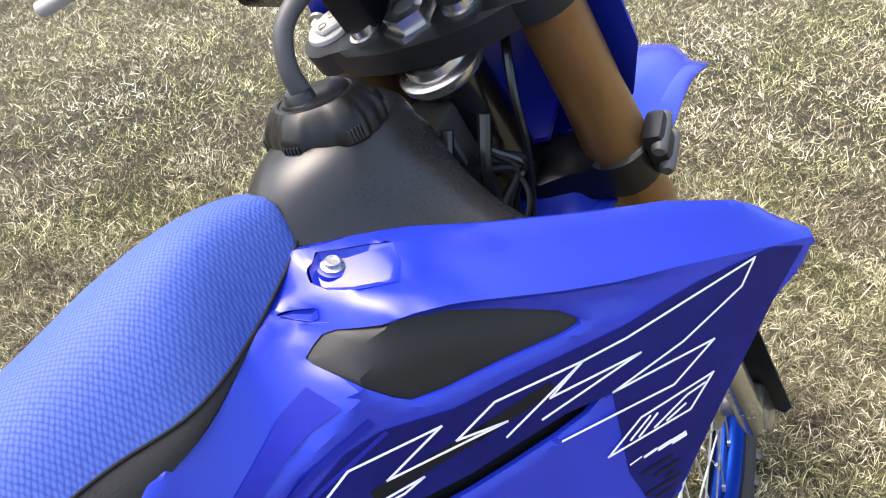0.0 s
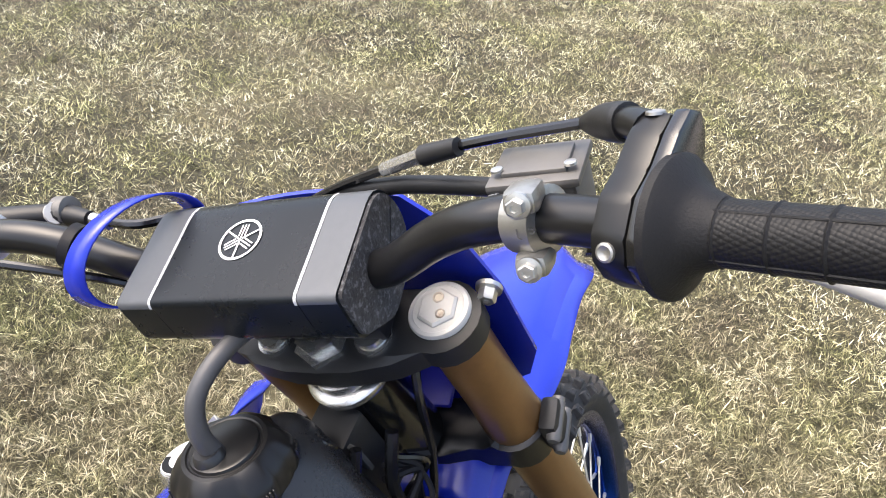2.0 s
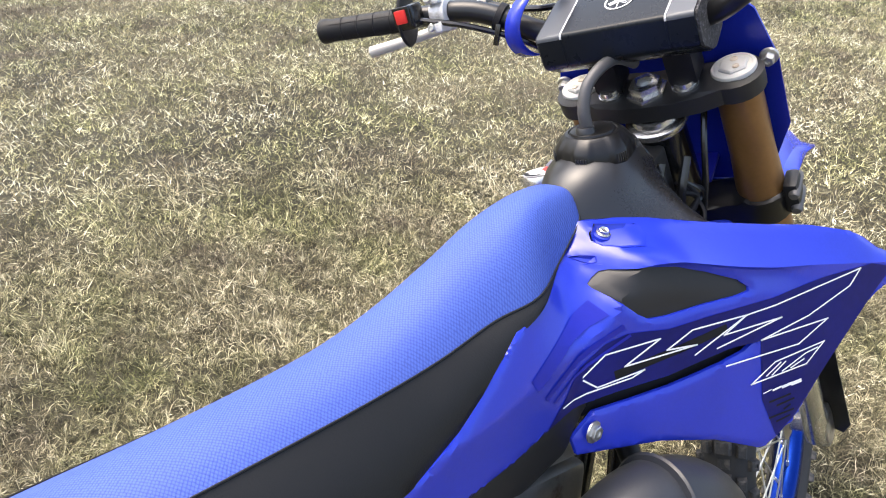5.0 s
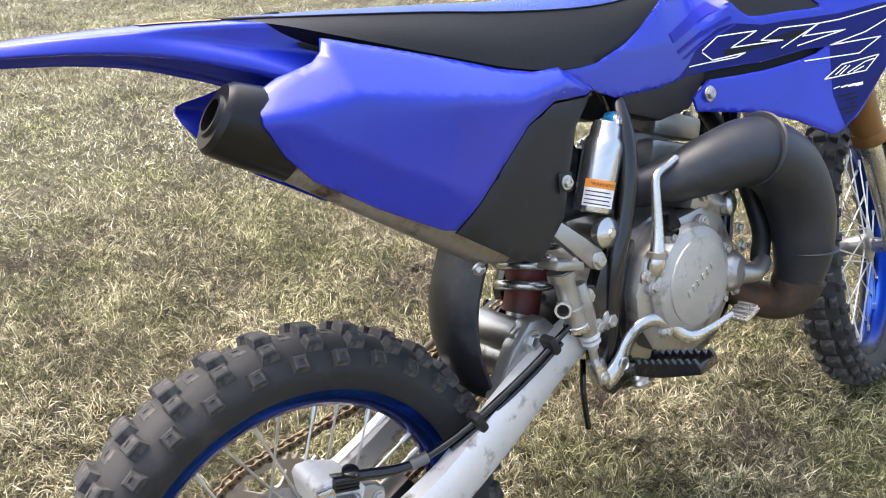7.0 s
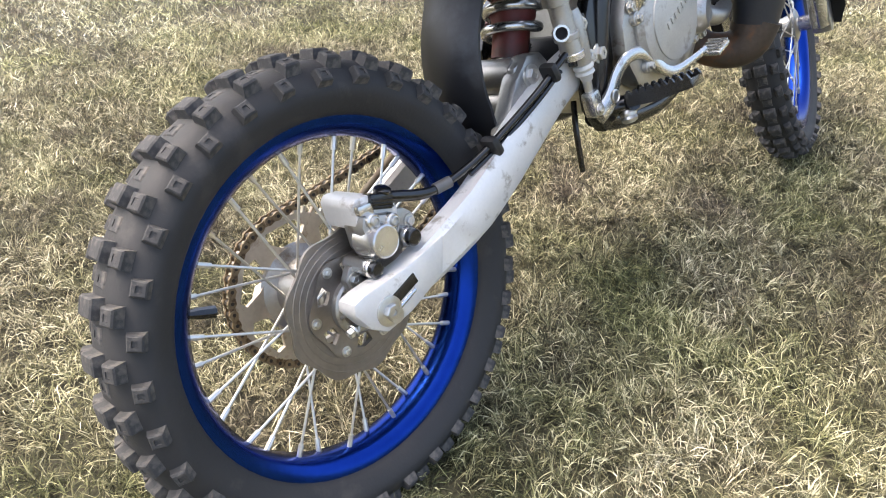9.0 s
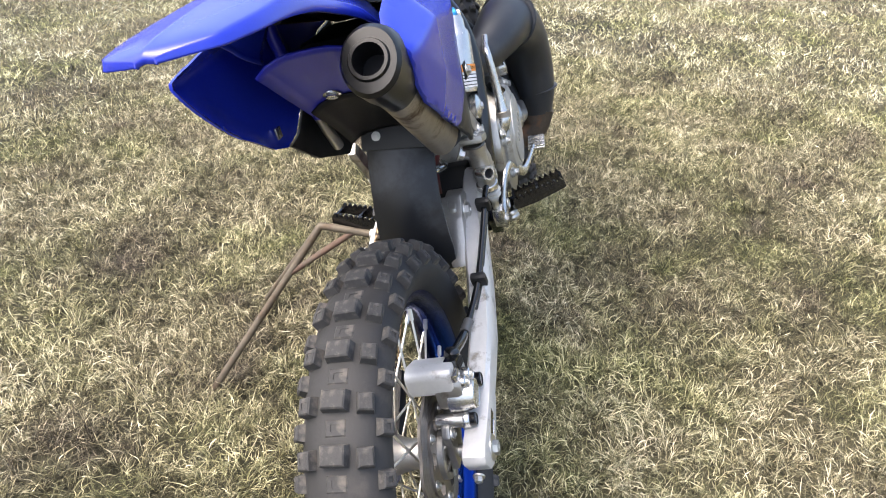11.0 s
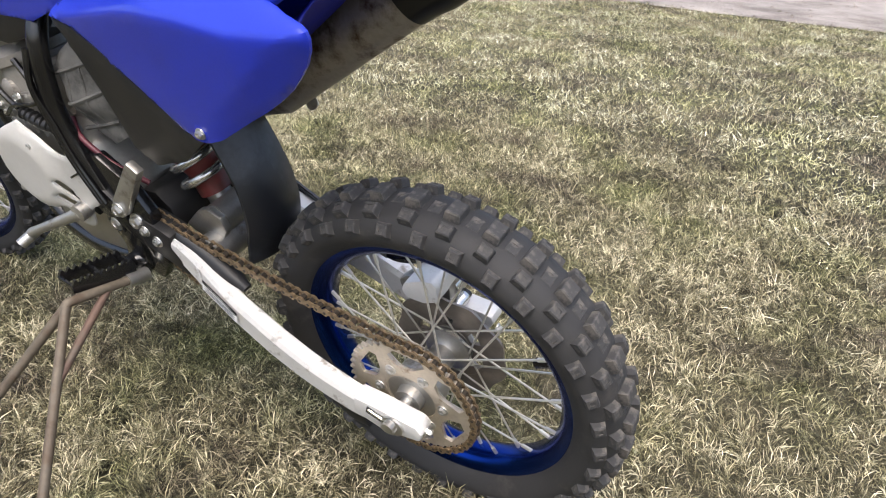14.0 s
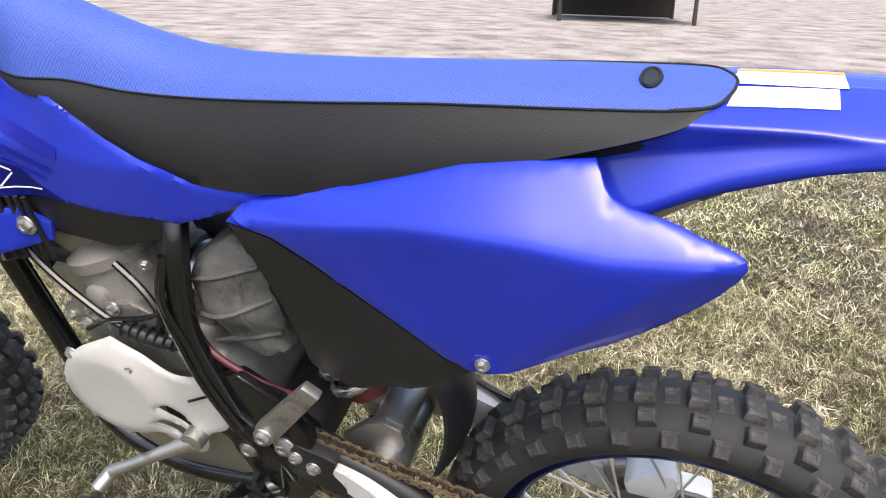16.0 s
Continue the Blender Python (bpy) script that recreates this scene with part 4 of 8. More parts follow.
    for x, y, z in ((0.190, -0.080, 0.122), (0.300, -0.087, 0.182)):
        part("hose_clip", block((0.012, 0.022, 0.024), (x, y, z), Matrix.Rotation(radians(-28), 3, "Y"), 0.005), BLACK, hose)
    # rear brake caliper on its bracket
    cal = part("brake_caliper", slab([(-0.003, 0.096), (-0.005, 0.112), (0.001, 0.119), (0.016, 0.118), (0.044, 0.107), (0.053, 0.094), (0.048, 0.080), (0.020, 0.078), (-0.002, 0.086)], -0.066, -0.010, 0.005), ARM, right, "dusty bright aluminium rear brake caliper")
    part("caliper_bridge", slab([(-0.002, 0.101), (-0.003, 0.112), (0.014, 0.112), (0.018, 0.099)], -0.072, -0.062, 0.003), BRIGHT, cal)
    part("cylinder_body", slab([(-0.003, 0.090), (0.000, 0.102), (0.044, 0.092), (0.046, 0.078), (0.036, 0.060), (0.014, 0.053), (-0.001, 0.064)], -0.074, -0.040, 0.006), ALU, cal)
    part("piston_housing", turned([(-0.020, 0.0200), (0, 0.0192), (0.006, 0.0180), (0.010, 0.0172), (0.0112, 0.0155), (0.0106, 0.0150), (0.0106, 0.001)], (0.0145, -0.074, 0.072), (0, -1, 0), 30), BRIGHT, cal)
    for (x, y, z), r in (((0.0515, -0.072, 0.063), 0.0090), ((0.000, -0.068, 0.0465), 0.0080)):
        part("pin_sleeve", turned([(-0.034, r * 1.15), (-0.004, r * 1.15), (-0.002, r * 1.25), (0.004, r * 1.22), (0.006, r * 1.05), (0.006, r)], (x, y, z), (0, -1, 0), 20), BRIGHT, cal)
        part("slide_pin", turned([(0, r), (0.009, r * 1.02), (0.0105, r * 0.85), (0.0095, r * 0.78), (0.0095, r * 0.1)], (x, y - 0.003, z), (0, -1, 0), 18), GLOSS, cal, "black rubber slide pin boot")
    for (x, z) in ((0.0095, 0.094), (0.0335, 0.0865)):
        part("screw_boss", turned([(-0.008, 0.0085), (0.003, 0.0080), (0.0045, 0.0066), (0.0045, 0.003)], (x, -0.074, z), (0, -1, 0), 16), BRIGHT, cal)
        part("hex_screw", turned([(0, 0.0052), (0.003, 0.0050), (0.0035, 0.0040), (0.0012, 0.0034), (0.0012, 0.001)], (x, -0.078, z), (0, -1, 0), 12), STEEL, cal)
    part("mount_ear", slab([(0.048, 0.092), (0.066, 0.088), (0.079, 0.078), (0.078, 0.066), (0.066, 0.060), (0.050, 0.064)], -0.058, -0.040, 0.004), ALU, cal)
    bolt((0.069, -0.058, 0.0725), (0, -1, 0), cal, 0.0052, 0.005)
    part("bleed_cover", block((0.030, 0.016, 0.016), (0.030, -0.062, 0.107), Matrix.Rotation(radians(14), 3, "Y"), 0.003), GLOSS, cal, "black moulded hose union")
    for i in range(3):
        part("cover_rib", block((0.026, 0.003, 0.0016), (0.030, -0.0705, 0.102 + 0.004 * i), Matrix.Rotation(radians(14), 3, "Y"), 0.0005), BLACK, cal)
    part("banjo", turned([(0, 0.009), (0.008, 0.009), (0.010, 0.006), (0.010, 0.001)], (0.038, -0.060, 0.110), (0.1, -0.3, 0.9), 16), GLOSS, cal, "black hose banjo")
    part("caliper_bracket", slab([(0.026, 0.058), (0.004, 0.052), (-0.012, 0.048), (-0.020, 0.036), (-0.016, 0.022), (-0.016, -0.014), (0.014, -0.016), (0.040, 0.015), (0.070, 0.055), (0.076, 0.066), (0.060, 0.072)], -0.050, -0.040, 0.002), ALU, cal, "dull cast caliper bracket")
    bolt((-0.009, -0.050, 0.034), (0, -1, 0), cal, 0.0055, 0.005)


def text(words, size, at, rot, mat, parent, spread=0.0):
    """Words in the built-in font as a mesh."""
    cu = bpy.data.curves.new("lettering", "FONT")
    cu.body, cu.size, cu.align_x = words, size, "CENTER"
    tmp = new("tmp", cu)
    me = bpy.data.meshes.new_from_object(tmp.evaluated_get(bpy.context.evaluated_depsgraph_get()))
    bpy.data.objects.remove(tmp)
    me.name = "lettering"
    me.transform(Matrix.Translation(at) @ rot.to_4x4())
    me.materials.clear()
    me.materials.append(mat)
    o = new("lettering", me)
    o.parent = parent
    return o


swingarm()


# ---- frame ----
def frame_tubes():
    fr = part("frame", tube([(0.800, 0, 0.655), (0.70, 0, 0.575), (0.56, 0, 0.520), (0.45, 0, 0.475)], 0.026, 14), GLOSS, bike, "black painted steel frame")
    for s in (-1, 1):
        line = [(0.445, -0.080, 0.425), (0.438, -0.094, 0.370), (0.427, -0.094, 0.310), (0.410, -0.092, 0.255)] if s < 0 else [(0.456, 0.074, 0.430), (0.464, 0.084, 0.380), (0.468, 0.088, 0.330), (0.459, 0.089, 0.275), (0.441, 0.088, 0.205)]
        part("side_tube", tube([(0.46, s * 0.045, 0.475), *line, (0.402, s * 0.084, 0.150), (0.405, s * 0.075, 0.10)], 0.0125, 14), GLOSS, fr)
        part("seat_rail", tube([(0.45, s * 0.045, 0.475), (0.30, s * 0.050, 0.485), (0.10, s * 0.045, 0.515)], 0.010, 10), GLOSS, fr)
        part("cradle_tube", tube([(0.405, s * 0.070, 0.105), (0.46, s * 0.070, 0.088), (0.58, s * 0.068, 0.088), (0.68, s * 0.055, 0.125), (0.73, s * 0.03, 0.22), (0.775, s * 0.018, 0.45), (0.815, 0, 0.60)], 0.014, 12), GLOSS, fr)
        part("pivot_plate", slab([(0.450, 0.280), (0.425, 0.285), (0.385, 0.255), (0.362, 0.205), (0.372, 0.120), (0.400, 0.085), (0.435, 0.10), (0.428, 0.17), (0.450, 0.22)], s * 0.074, s * 0.092, 0.004), GLOSS, fr, "black frame plate at the swingarm pivot")
        bolt((0.396, s * 0.092, 0.188), (0, s, 0), fr, 0.009, 0.008)
        if s > 0:
            part("gusset_plate", slab([(0.478, 0.258), (0.455, 0.250), (0.417, 0.206), (0.404, 0.166), (0.415, 0.100), (0.450, 0.072), (0.462, 0.100), (0.448, 0.140), (0.462, 0.186), (0.474, 0.200)], 0.080, 0.097, 0.004), GLOSS, fr, "black pressed frame gusset")
            part("gusset_eye", turned([(0, 0.016), (0.003, 0.016), (0.004, 0.012), (0.001, 0.0115), (0.001, 0.001)], (0.440, 0.096, 0.178), (0, 1, 0), 20), GLOSS, fr)
            bolt((0.440, 0.097, 0.178), (0, 1, 0), fr, 0.008, 0.006)
    head0, head1 = STEM - FORK * 0.045, STEM - FORK * 0.165
    part("head_tube", tube([head0, head1], 0.028, 24, 1), GLOSS, fr, "glossy black steering head")
    part("gusset", slab([(0.835, 0.66), (0.75, 0.60), (0.80, 0.52), (0.875, 0.575)], -0.020, 0.020, 0.006), BLACK, fr)
    part("head_race", turned([(-0.004, 0.024), (-0.003, 0.0300), (0.002, 0.0335), (0.007, 0.0335), (0.009, 0.0310), (0.010, 0.0260), (0.016, 0.0250), (0.018, 0.018)], STEM - FORK * 0.053, FORK, 36), BRIGHT, fr, "silver steering stem nut")
    for y, dx in ((-0.046, 0.0), (0.044, 0.006)):
        part("cable", tube([(0.880 + dx, y * 0.8, 0.715), (0.868 + dx, y, 0.66), (0.872 + dx, y * 1.05, 0.60), (0.862, y, 0.54), (0.83, y * 0.8, 0.48)], 0.0036, 8), GLOSS, fr, "black control cable")
    for y, r, pts in ((-0.045, 0.005, ((0.835, 0.650), (0.828, 0.605), (0.845, 0.560), (0.850, 0.500))), (-0.030, 0.0045, ((0.812, 0.645), (0.806, 0.610), (0.822, 0.570), (0.845, 0.540))), (0.040, 0.005, ((0.820, 0.640), (0.835, 0.600), (0.850, 0.560), (0.840, 0.500)))):
        part("hose", tube([(x, y, z) for x, z in pts], r, 8), GLOSS, fr, "black hose beside the steering head")
    part("coil", block((0.045, 0.030, 0.040), (0.800, -0.036, 0.585), Matrix.Rotation(radians(25), 3, "Y"), 0.006), GLOSS, fr, "black ignition coil")
    part("wiring_boot", tube([(0.80, -0.030, 0.60), (0.82, -0.040, 0.56), (0.80, -0.045, 0.52)], [0.010, 0.016, 0.012], 10), GLOSS, fr)
    rng = random.Random(12)
    for i in range(11):
        a = radians(150 + 240 * rng.random())
        y0, x0 = 0.040 * math.sin(a), 0.822 + 0.030 * rng.random()
        pts = [(x0, y0, 0.632 - 0.02 * rng.random()), (x0 + 0.012 + 0.02 * rng.random(), y0 * 1.2, 0.600), (x0 + 0.03 * rng.random(), y0 * (0.8 + rng.random()), 0.575), (x0 - 0.02 + 0.05 * rng.random(), y0 * 1.2, 0.520)]
        part("cable", tube(pts, rng.choice((0.0022, 0.0030, 0.0040)), 7), rng.choice((GLOSS, GLOSS, FLAT_BLACK)), fr)
    for i in range(5):
        p = Vector((0.775 + 0.045 * rng.random(), -0.020 - 0.035 * rng.random(), 0.545 + 0.07 * rng.random()))
        part("connector", block((0.022, 0.012, 0.016), p, Matrix.Rotation(rng.uniform(-0.8, 0.8), 3, "Y"), 0.002), rng.choice((FLAT_BLACK, GLOSS)), fr, "black wiring connector")
    part("wiring_tab", block((0.004, 0.016, 0.030), (0.822, -0.020, 0.628), Matrix.Rotation(radians(-25), 3, "Y"), 0.001), HOSE, fr, "grey wiring tab")
    for off, r in ((0.015, 0.0045), (0.022, 0.0035)):
        part("hose", tube([(0.470 - off * 0.4, 0.088, 0.425), (0.482 - off * 0.5, 0.094 + off * 0.3, 0.380), (0.486 - off, 0.100, 0.330), (0.476 - off, 0.102, 0.275), (0.456 - off, 0.102, 0.215)], r, 8), GLOSS, fr, "black hose tied along the frame tube")
    return fr


frame_ob = frame_tubes()


# ---- engine ----
def engine():
    cases = part("engine", slab([(0.435, 0.255), (0.45, 0.29), (0.50, 0.305), (0.57, 0.300), (0.625, 0.26), (0.645, 0.20), (0.63, 0.13), (0.58, 0.095), (0.48, 0.09), (0.435, 0.13), (0.425, 0.20)], -0.085, 0.075, 0.010),
                 ALU, bike, "dusty cast aluminium two-stroke engine")
    # right: outer case and round clutch cover
    part("case", slab([(0.425, 0.215), (0.440, 0.262), (0.485, 0.295), (0.56, 0.305), (0.605, 0.285), (0.635, 0.235), (0.625, 0.170), (0.59, 0.125), (0.52, 0.105), (0.455, 0.135), (0.428, 0.175)], -0.112, -0.084, 0.008), ALU, cases)
    cc = Vector((0.527, -0.110, 0.213))
    cover = part("clutch_cover", turned([(0, 0.076), (0.006, 0.077), (0.014, 0.072), (0.018, 0.060), (0.0185, 0.058), (0.0205, 0.0575), (0.0215, 0.054), (0.0215, 0.001)], cc, (0, -1, 0), 56), CLUTCH, cases, "dusty round cast clutch cover")
    for k in range(7):
        a = k * 2 * math.pi / 7 + 0.35
        p = cc + Vector((0.078 * math.cos(a), 0.002, 0.078 * math.sin(a)))
        part("screw_boss", turned([(0, 0.010), (0.010, 0.009), (0.012, 0.006), (0.0121, 0.001)], p, (0, -1, 0), 14), CLUTCH, cover)
        bolt(p + Vector((0, -0.011, 0)), (0, -1, 0), cover, 0.005, 0.006)
    for i in range(6):
        part("raised_mark", block((0.0055, 0.0015, 0.0095), cc + Vector((-0.024 + 0.0095 * i, -0.0222, -0.010 + 0.0055 * i)), Matrix.Rotation(radians(-28), 3, "Y"), 0.0004), CLUTCH, cover)
    part("oil_filler", turned([(0, 0.017), (0.008, 0.017), (0.008, 0.012), (0.016, 0.011), (0.0162, 0.002)], (0.487, -0.108, 0.290), (0.15, -0.8, 0.55), 18), GLOSS, cases, "black oil filler cap")
    part("water_pump", turned([(0, 0.030), (0.016, 0.028), (0.024, 0.020), (0.026, 0.004)], (0.618, -0.105, 0.205), (0.25, -0.97, 0), 24), ALU, cases)
    part("pump_spout", tube([(0.628, -0.118, 0.20), (0.66, -0.125, 0.195), (0.69, -0.120, 0.205)], [0.016, 0.013, 0.012], 14), ALU, cases)
    part("power_valve_housing", block((0.085, 0.05, 0.045), (0.585, -0.085, 0.312), Matrix.Rotation(radians(18), 3, "Y"), 0.010), ALU, cases)
    part("power_valve_cap", turned([(0, 0.016), (0.012, 0.016), (0.015, 0.012), (0.0155, 0.002)], (0.615, -0.105, 0.298), (0.2, -0.95, 0.1), 18), BRIGHT, cases)
    for x, z in ((0.565, 0.318), (0.60, 0.322), (0.638, 0.262), (0.645, 0.235), (0.628, 0.175), (0.44, 0.235), (0.46, 0.285)):
        bolt((x, -0.113, z), (0, -1, 0), cases, 0.0055, 0.007)
    # cylinder and head
    up = Vector((0.22, 0, 0.975))
    cyl = part("cylinder", block((0.115, 0.110, 0.10), (0.590, 0.005, 0.335), Matrix.Rotation(radians(12), 3, "Y"), 0.012), ALU, cases, "cast aluminium cylinder")
    part("cylinder_head", block((0.105, 0.100, 0.035), (0.606, 0.005, 0.405), Matrix.Rotation(radians(12), 3, "Y"), 0.010), ALU, cyl)
    for sx in (-1, 1):
        for sy in (-1, 1):
            bolt((0.606 + sx * 0.038, 0.005 + sy * 0.036, 0.420 - sx * 0.008), (0.2, 0, 0.98), cyl, 0.007, 0.009)
    part("spark_plug_lead", tube([(0.612, 0.005, 0.42), (0.62, 0.02, 0.46), (0.60, 0.045, 0.475), (0.56, 0.050, 0.470)], [0.012, 0.009, 0.005, 0.005], 10), GLOSS, cyl, "black spark plug lead")
    # left: light ignition and sprocket cover
    lc = part("ignition_cover", shell([(0.564, 0.320), (0.612, 0.300), (0.644, 0.266), (0.657, 0.228), (0.647, 0.196), (0.615, 0.177), (0.575, 0.177), (0.552, 0.184), (0.524, 0.158), (0.500, 0.160), (0.486, 0.190), (0.458, 0.206), (0.446, 0.235), (0.455, 0.275), (0.502, 0.276), (0.532, 0.301)],
                                      lambda u, v: (u, 0.100 + 0.012 * smoothstep(0.085, 0.045, math.dist((u, v), (0.584, 0.245))), v), 0.003, 0.005, smooth=True, roll=0.002, inward=(0, -1, 0),
                                      holes=[[(0.533, 0.234), (0.520, 0.234), (0.504, 0.202), (0.513, 0.198)], [(0.545, 0.207), (0.531, 0.211), (0.507, 0.176), (0.520, 0.169)]]), COVER, cases, "pale painted ignition cover with triangular cut-outs")
    part("cover_slot", block((0.030, 0.002, 0.003), (0.479, 0.1005, 0.250), Matrix.Rotation(radians(25), 3, "Y"), 0.0005), GLOSS, lc)
    # black slab added behind the cut-outs to give them their shadowed dark
    part("cutout_dark_backing", slab([(0.548, 0.248), (0.480, 0.252), (0.480, 0.200), (0.505, 0.166), (0.550, 0.190)], 0.060, 0.084, 0.002), FLAT_BLACK, lc)
    for x, z in ((0.620, 0.295), (0.545, 0.287), (0.500, 0.190), (0.628, 0.205)):
        bolt((x, 0.104, z), (0, 1, 0), lc, 0.005, 0.006)
    # intake boot, carburettor, clutch arm and hoses on the left
    part("carburettor", tube([(0.545, 0.01, 0.345), (0.495, 0.01, 0.350)], 0.030, 18, 1), ALU, cases)
    part("carburettor_bowl", block((0.055, 0.065, 0.05), (0.505, 0.01, 0.305), None, 0.008), ALU, cases)
    part("clutch_cable", tube([(0.66, 0.075, 0.44), (0.63, 0.080, 0.39), (0.575, 0.088, 0.345), (0.535, 0.092, 0.325)], 0.004, 8), GLOSS, cases, "black clutch cable")
    part("clutch_cable_boot", tube([(0.545, 0.091, 0.330), (0.515, 0.090, 0.318), (0.480, 0.086, 0.310)], [0.007, 0.0085, 0.006], 12), BLACK, cases, "ribbed black rubber boot")
    part("clutch_arm", tube([(0.482, 0.086, 0.310), (0.468, 0.075, 0.292), (0.470, 0.070, 0.268)], 0.006, 10), STEEL, cases)
    part("vent_hose", tube([(0.480, 0.066, 0.318), (0.457, 0.080, 0.304), (0.430, 0.082, 0.284), (0.400, 0.078, 0.262), (0.372, 0.066, 0.238)], 0.0038, 10), MAROON, cases, "dark red rubber vent hose")
    part("coolant_hose", tube([(0.625, 0.045, 0.385), (0.66, 0.06, 0.40), (0.69, 0.085, 0.41), (0.72, 0.095, 0.43)], 0.014, 14), BLACK, cases, "black coolant hose")
    part("coolant_neck", tube([(0.675, 0.072, 0.405), (0.705, 0.090, 0.415)], 0.016, 14, 1), BRIGHT, cases)
    part("coolant_hose", tube([(0.69, -0.115, 0.205), (0.715, -0.10, 0.25), (0.72, -0.06, 0.34), (0.73, 0.0, 0.42)], 0.013, 14), BLACK, cases, "black coolant hose")
    part("case", slab([(0.470, 0.285), (0.485, 0.330), (0.540, 0.352), (0.600, 0.345), (0.625, 0.305), (0.600, 0.270), (0.500, 0.262)], 0.060, 0.080, 0.008), ALU, cases, "dusty cast upper crankcase")
    for i in range(5):
        part("case_rib", block((0.0035, 0.008, 0.028), (0.520 + 0.020 * i, 0.080, 0.306 - 0.003 * abs(i - 2)), Matrix.Rotation(radians(18), 3, "Y"), 0.0012), ALU, cases)
    for x, z in ((0.497, 0.318), (0.560, 0.345), (0.606, 0.318)):
        bolt((x, 0.081, z), (0, 1, 0), cases, 0.006, 0.006)
    part("cylinder_jacket", turned([(-0.004, 0.050), (0.0, 0.056), (0.010, 0.057), (0.012, 0.053), (0.070, 0.0525), (0.082, 0.050), (0.084, 0.056), (0.096, 0.056), (0.099, 0.050), (0.108, 0.036), (0.1085, 0.002)], (0.560, 0.022, 0.300), (0.22, 0, 0.975), 40), JACKET, cases, "dusty tan-grey cast cylinder")
    part("intake_flange", block((0.020, 0.070, 0.074), (0.512, 0.020, 0.352), Matrix.Rotation(radians(-14), 3, "Y"), 0.008), JACKET, cases)
    part("intake_joint", tube([(0.508, 0.016, 0.354), (0.485, 0.014, 0.356), (0.462, 0.012, 0.358)], [0.030, 0.028, 0.032], 22), BLACK, cases, "black rubber intake joint")
    part("joint_clamp", turned([(-0.004, 0.0300), (-0.003, 0.0315), (0.003, 0.0315), (0.004, 0.0300)], (0.482, 0.014, 0.356), (1, 0, 0), 26), STEEL, cases)
    for x, z in ((0.520, 0.388), (0.517, 0.320)):
        bolt((x, 0.058, z), (-0.3, 0.95, 0), cases, 0.0050, 0.006)
    part("boss", turned([(0, 0.016), (0.010, 0.015), (0.013, 0.011), (0.013, 0.002)], (0.578, 0.070, 0.352), (0.1, 0.98, 0.15), 22), JACKET, cases, "cast boss on the cylinder")
    part("valve_cover", block((0.046, 0.016, 0.026), (0.612, 0.070, 0.330), Matrix.Rotation(radians(20), 3, "Y"), 0.005), ALU, cases)
    for x, z in ((0.598, 0.336), (0.628, 0.324)):
        bolt((x, 0.078, z), (0, 1, 0), cases, 0.0045, 0.005)
    part("breather_hose", tube([(0.545, 0.070, 0.395), (0.515, 0.078, 0.372), (0.500, 0.084, 0.345), (0.512, 0.086, 0.318)], 0.0042, 8), GLOSS, cases, "thin black breather hose")
    part("starter_lever", tube([(0.500, 0.074, 0.300), (0.484, 0.082, 0.293), (0.470, 0.086, 0.280)], [0.006, 0.0045, 0.006], 10), BRIGHT, cases, "bright clutch actuating lever")
    for x, z in ((0.486, 0.300), (0.470, 0.284), (0.455, 0.262)):
        part("case_boss", turned([(0, 0.0105), (0.010, 0.0095), (0.012, 0.006), (0.0122, 0.001)], (x, 0.076, z), (0, 1, 0.2), 18), ALU, cases)
    part("drain_hose", tube([(0.47, 0.066, 0.262), (0.455, 0.076, 0.225), (0.447, 0.078, 0.160), (0.455, 0.070, 0.085)], 0.0045, 8), GLOSS, cases, "thin black drain hose")
    part("wire", tube([(0.60, 0.088, 0.318), (0.56, 0.092, 0.338), (0.50, 0.086, 0.350), (0.46, 0.076, 0.40)], 0.003, 8), GLOSS, cases, "thin black ignition wire")
    for i in range(7):
        part("boot_ring", turned([(-0.0018, 0.0070), (0, 0.0095), (0.0018, 0.0070)], Vector((0.545, 0.091, 0.330)).lerp(Vector((0.487, 0.087, 0.312)), i / 6.5), (-0.95, -0.05, -0.3), 12), BLACK, cases)
    # kick starter
    kick = part("kick_starter", tube([(0.456, -0.108, 0.236), (0.455, -0.118, 0.252), (0.458, -0.119, 0.272), (0.460, -0.118, 0.300), (0.461, -0.116, 0.334), (0.463, -0.114, 0.354), (0.470, -0.112, 0.361), (0.490, -0.110, 0.367), (0.509, -0.109, 0.374)],
                                          [0.0135, 0.0125, 0.0090, 0.0070, 0.0062, 0.0060, 0.0062, 0.0054, 0.0052], 14), BRIGHT, cases, "folded bright steel kick starter")
    part("kick_boss", turned([(0, 0.018), (0.020, 0.018), (0.024, 0.014), (0.0242, 0.002)], (0.457, -0.092, 0.243), (0, -1, 0), 20), ALU, kick, "splined steel boss")
    part("kick_collar", turned([(-0.005, 0.0110), (-0.004, 0.0130), (0.004, 0.0130), (0.005, 0.0110)], (0.4575, -0.119, 0.262), (0.06, 0, 1), 18), CAN, kick, "rusty brown pivot collar")
    bolt((0.458, -0.118, 0.240), (0, -1, 0), kick, 0.0060, 0.008)
    # gear lever
    gear = part("gear_lever", tube([(0.500, 0.108, 0.188), (0.535, 0.120, 0.176), (0.575, 0.135, 0.162), (0.600, 0.142, 0.152)], [0.010, 0.008, 0.007, 0.008], 10), ALU, cases, "worn aluminium gear lever")
    part("gear_lever_tip", tube([(0.602, 0.135, 0.150), (0.612, 0.160, 0.140)], 0.0085, 12, 1), ALU, gear)
    part("lever_clamp", turned([(0, 0.013), (0.018, 0.013), (0.020, 0.008)], (0.500, 0.096, 0.190), (0, 1, 0), 16), ALU, gear)
    return cases


engine()


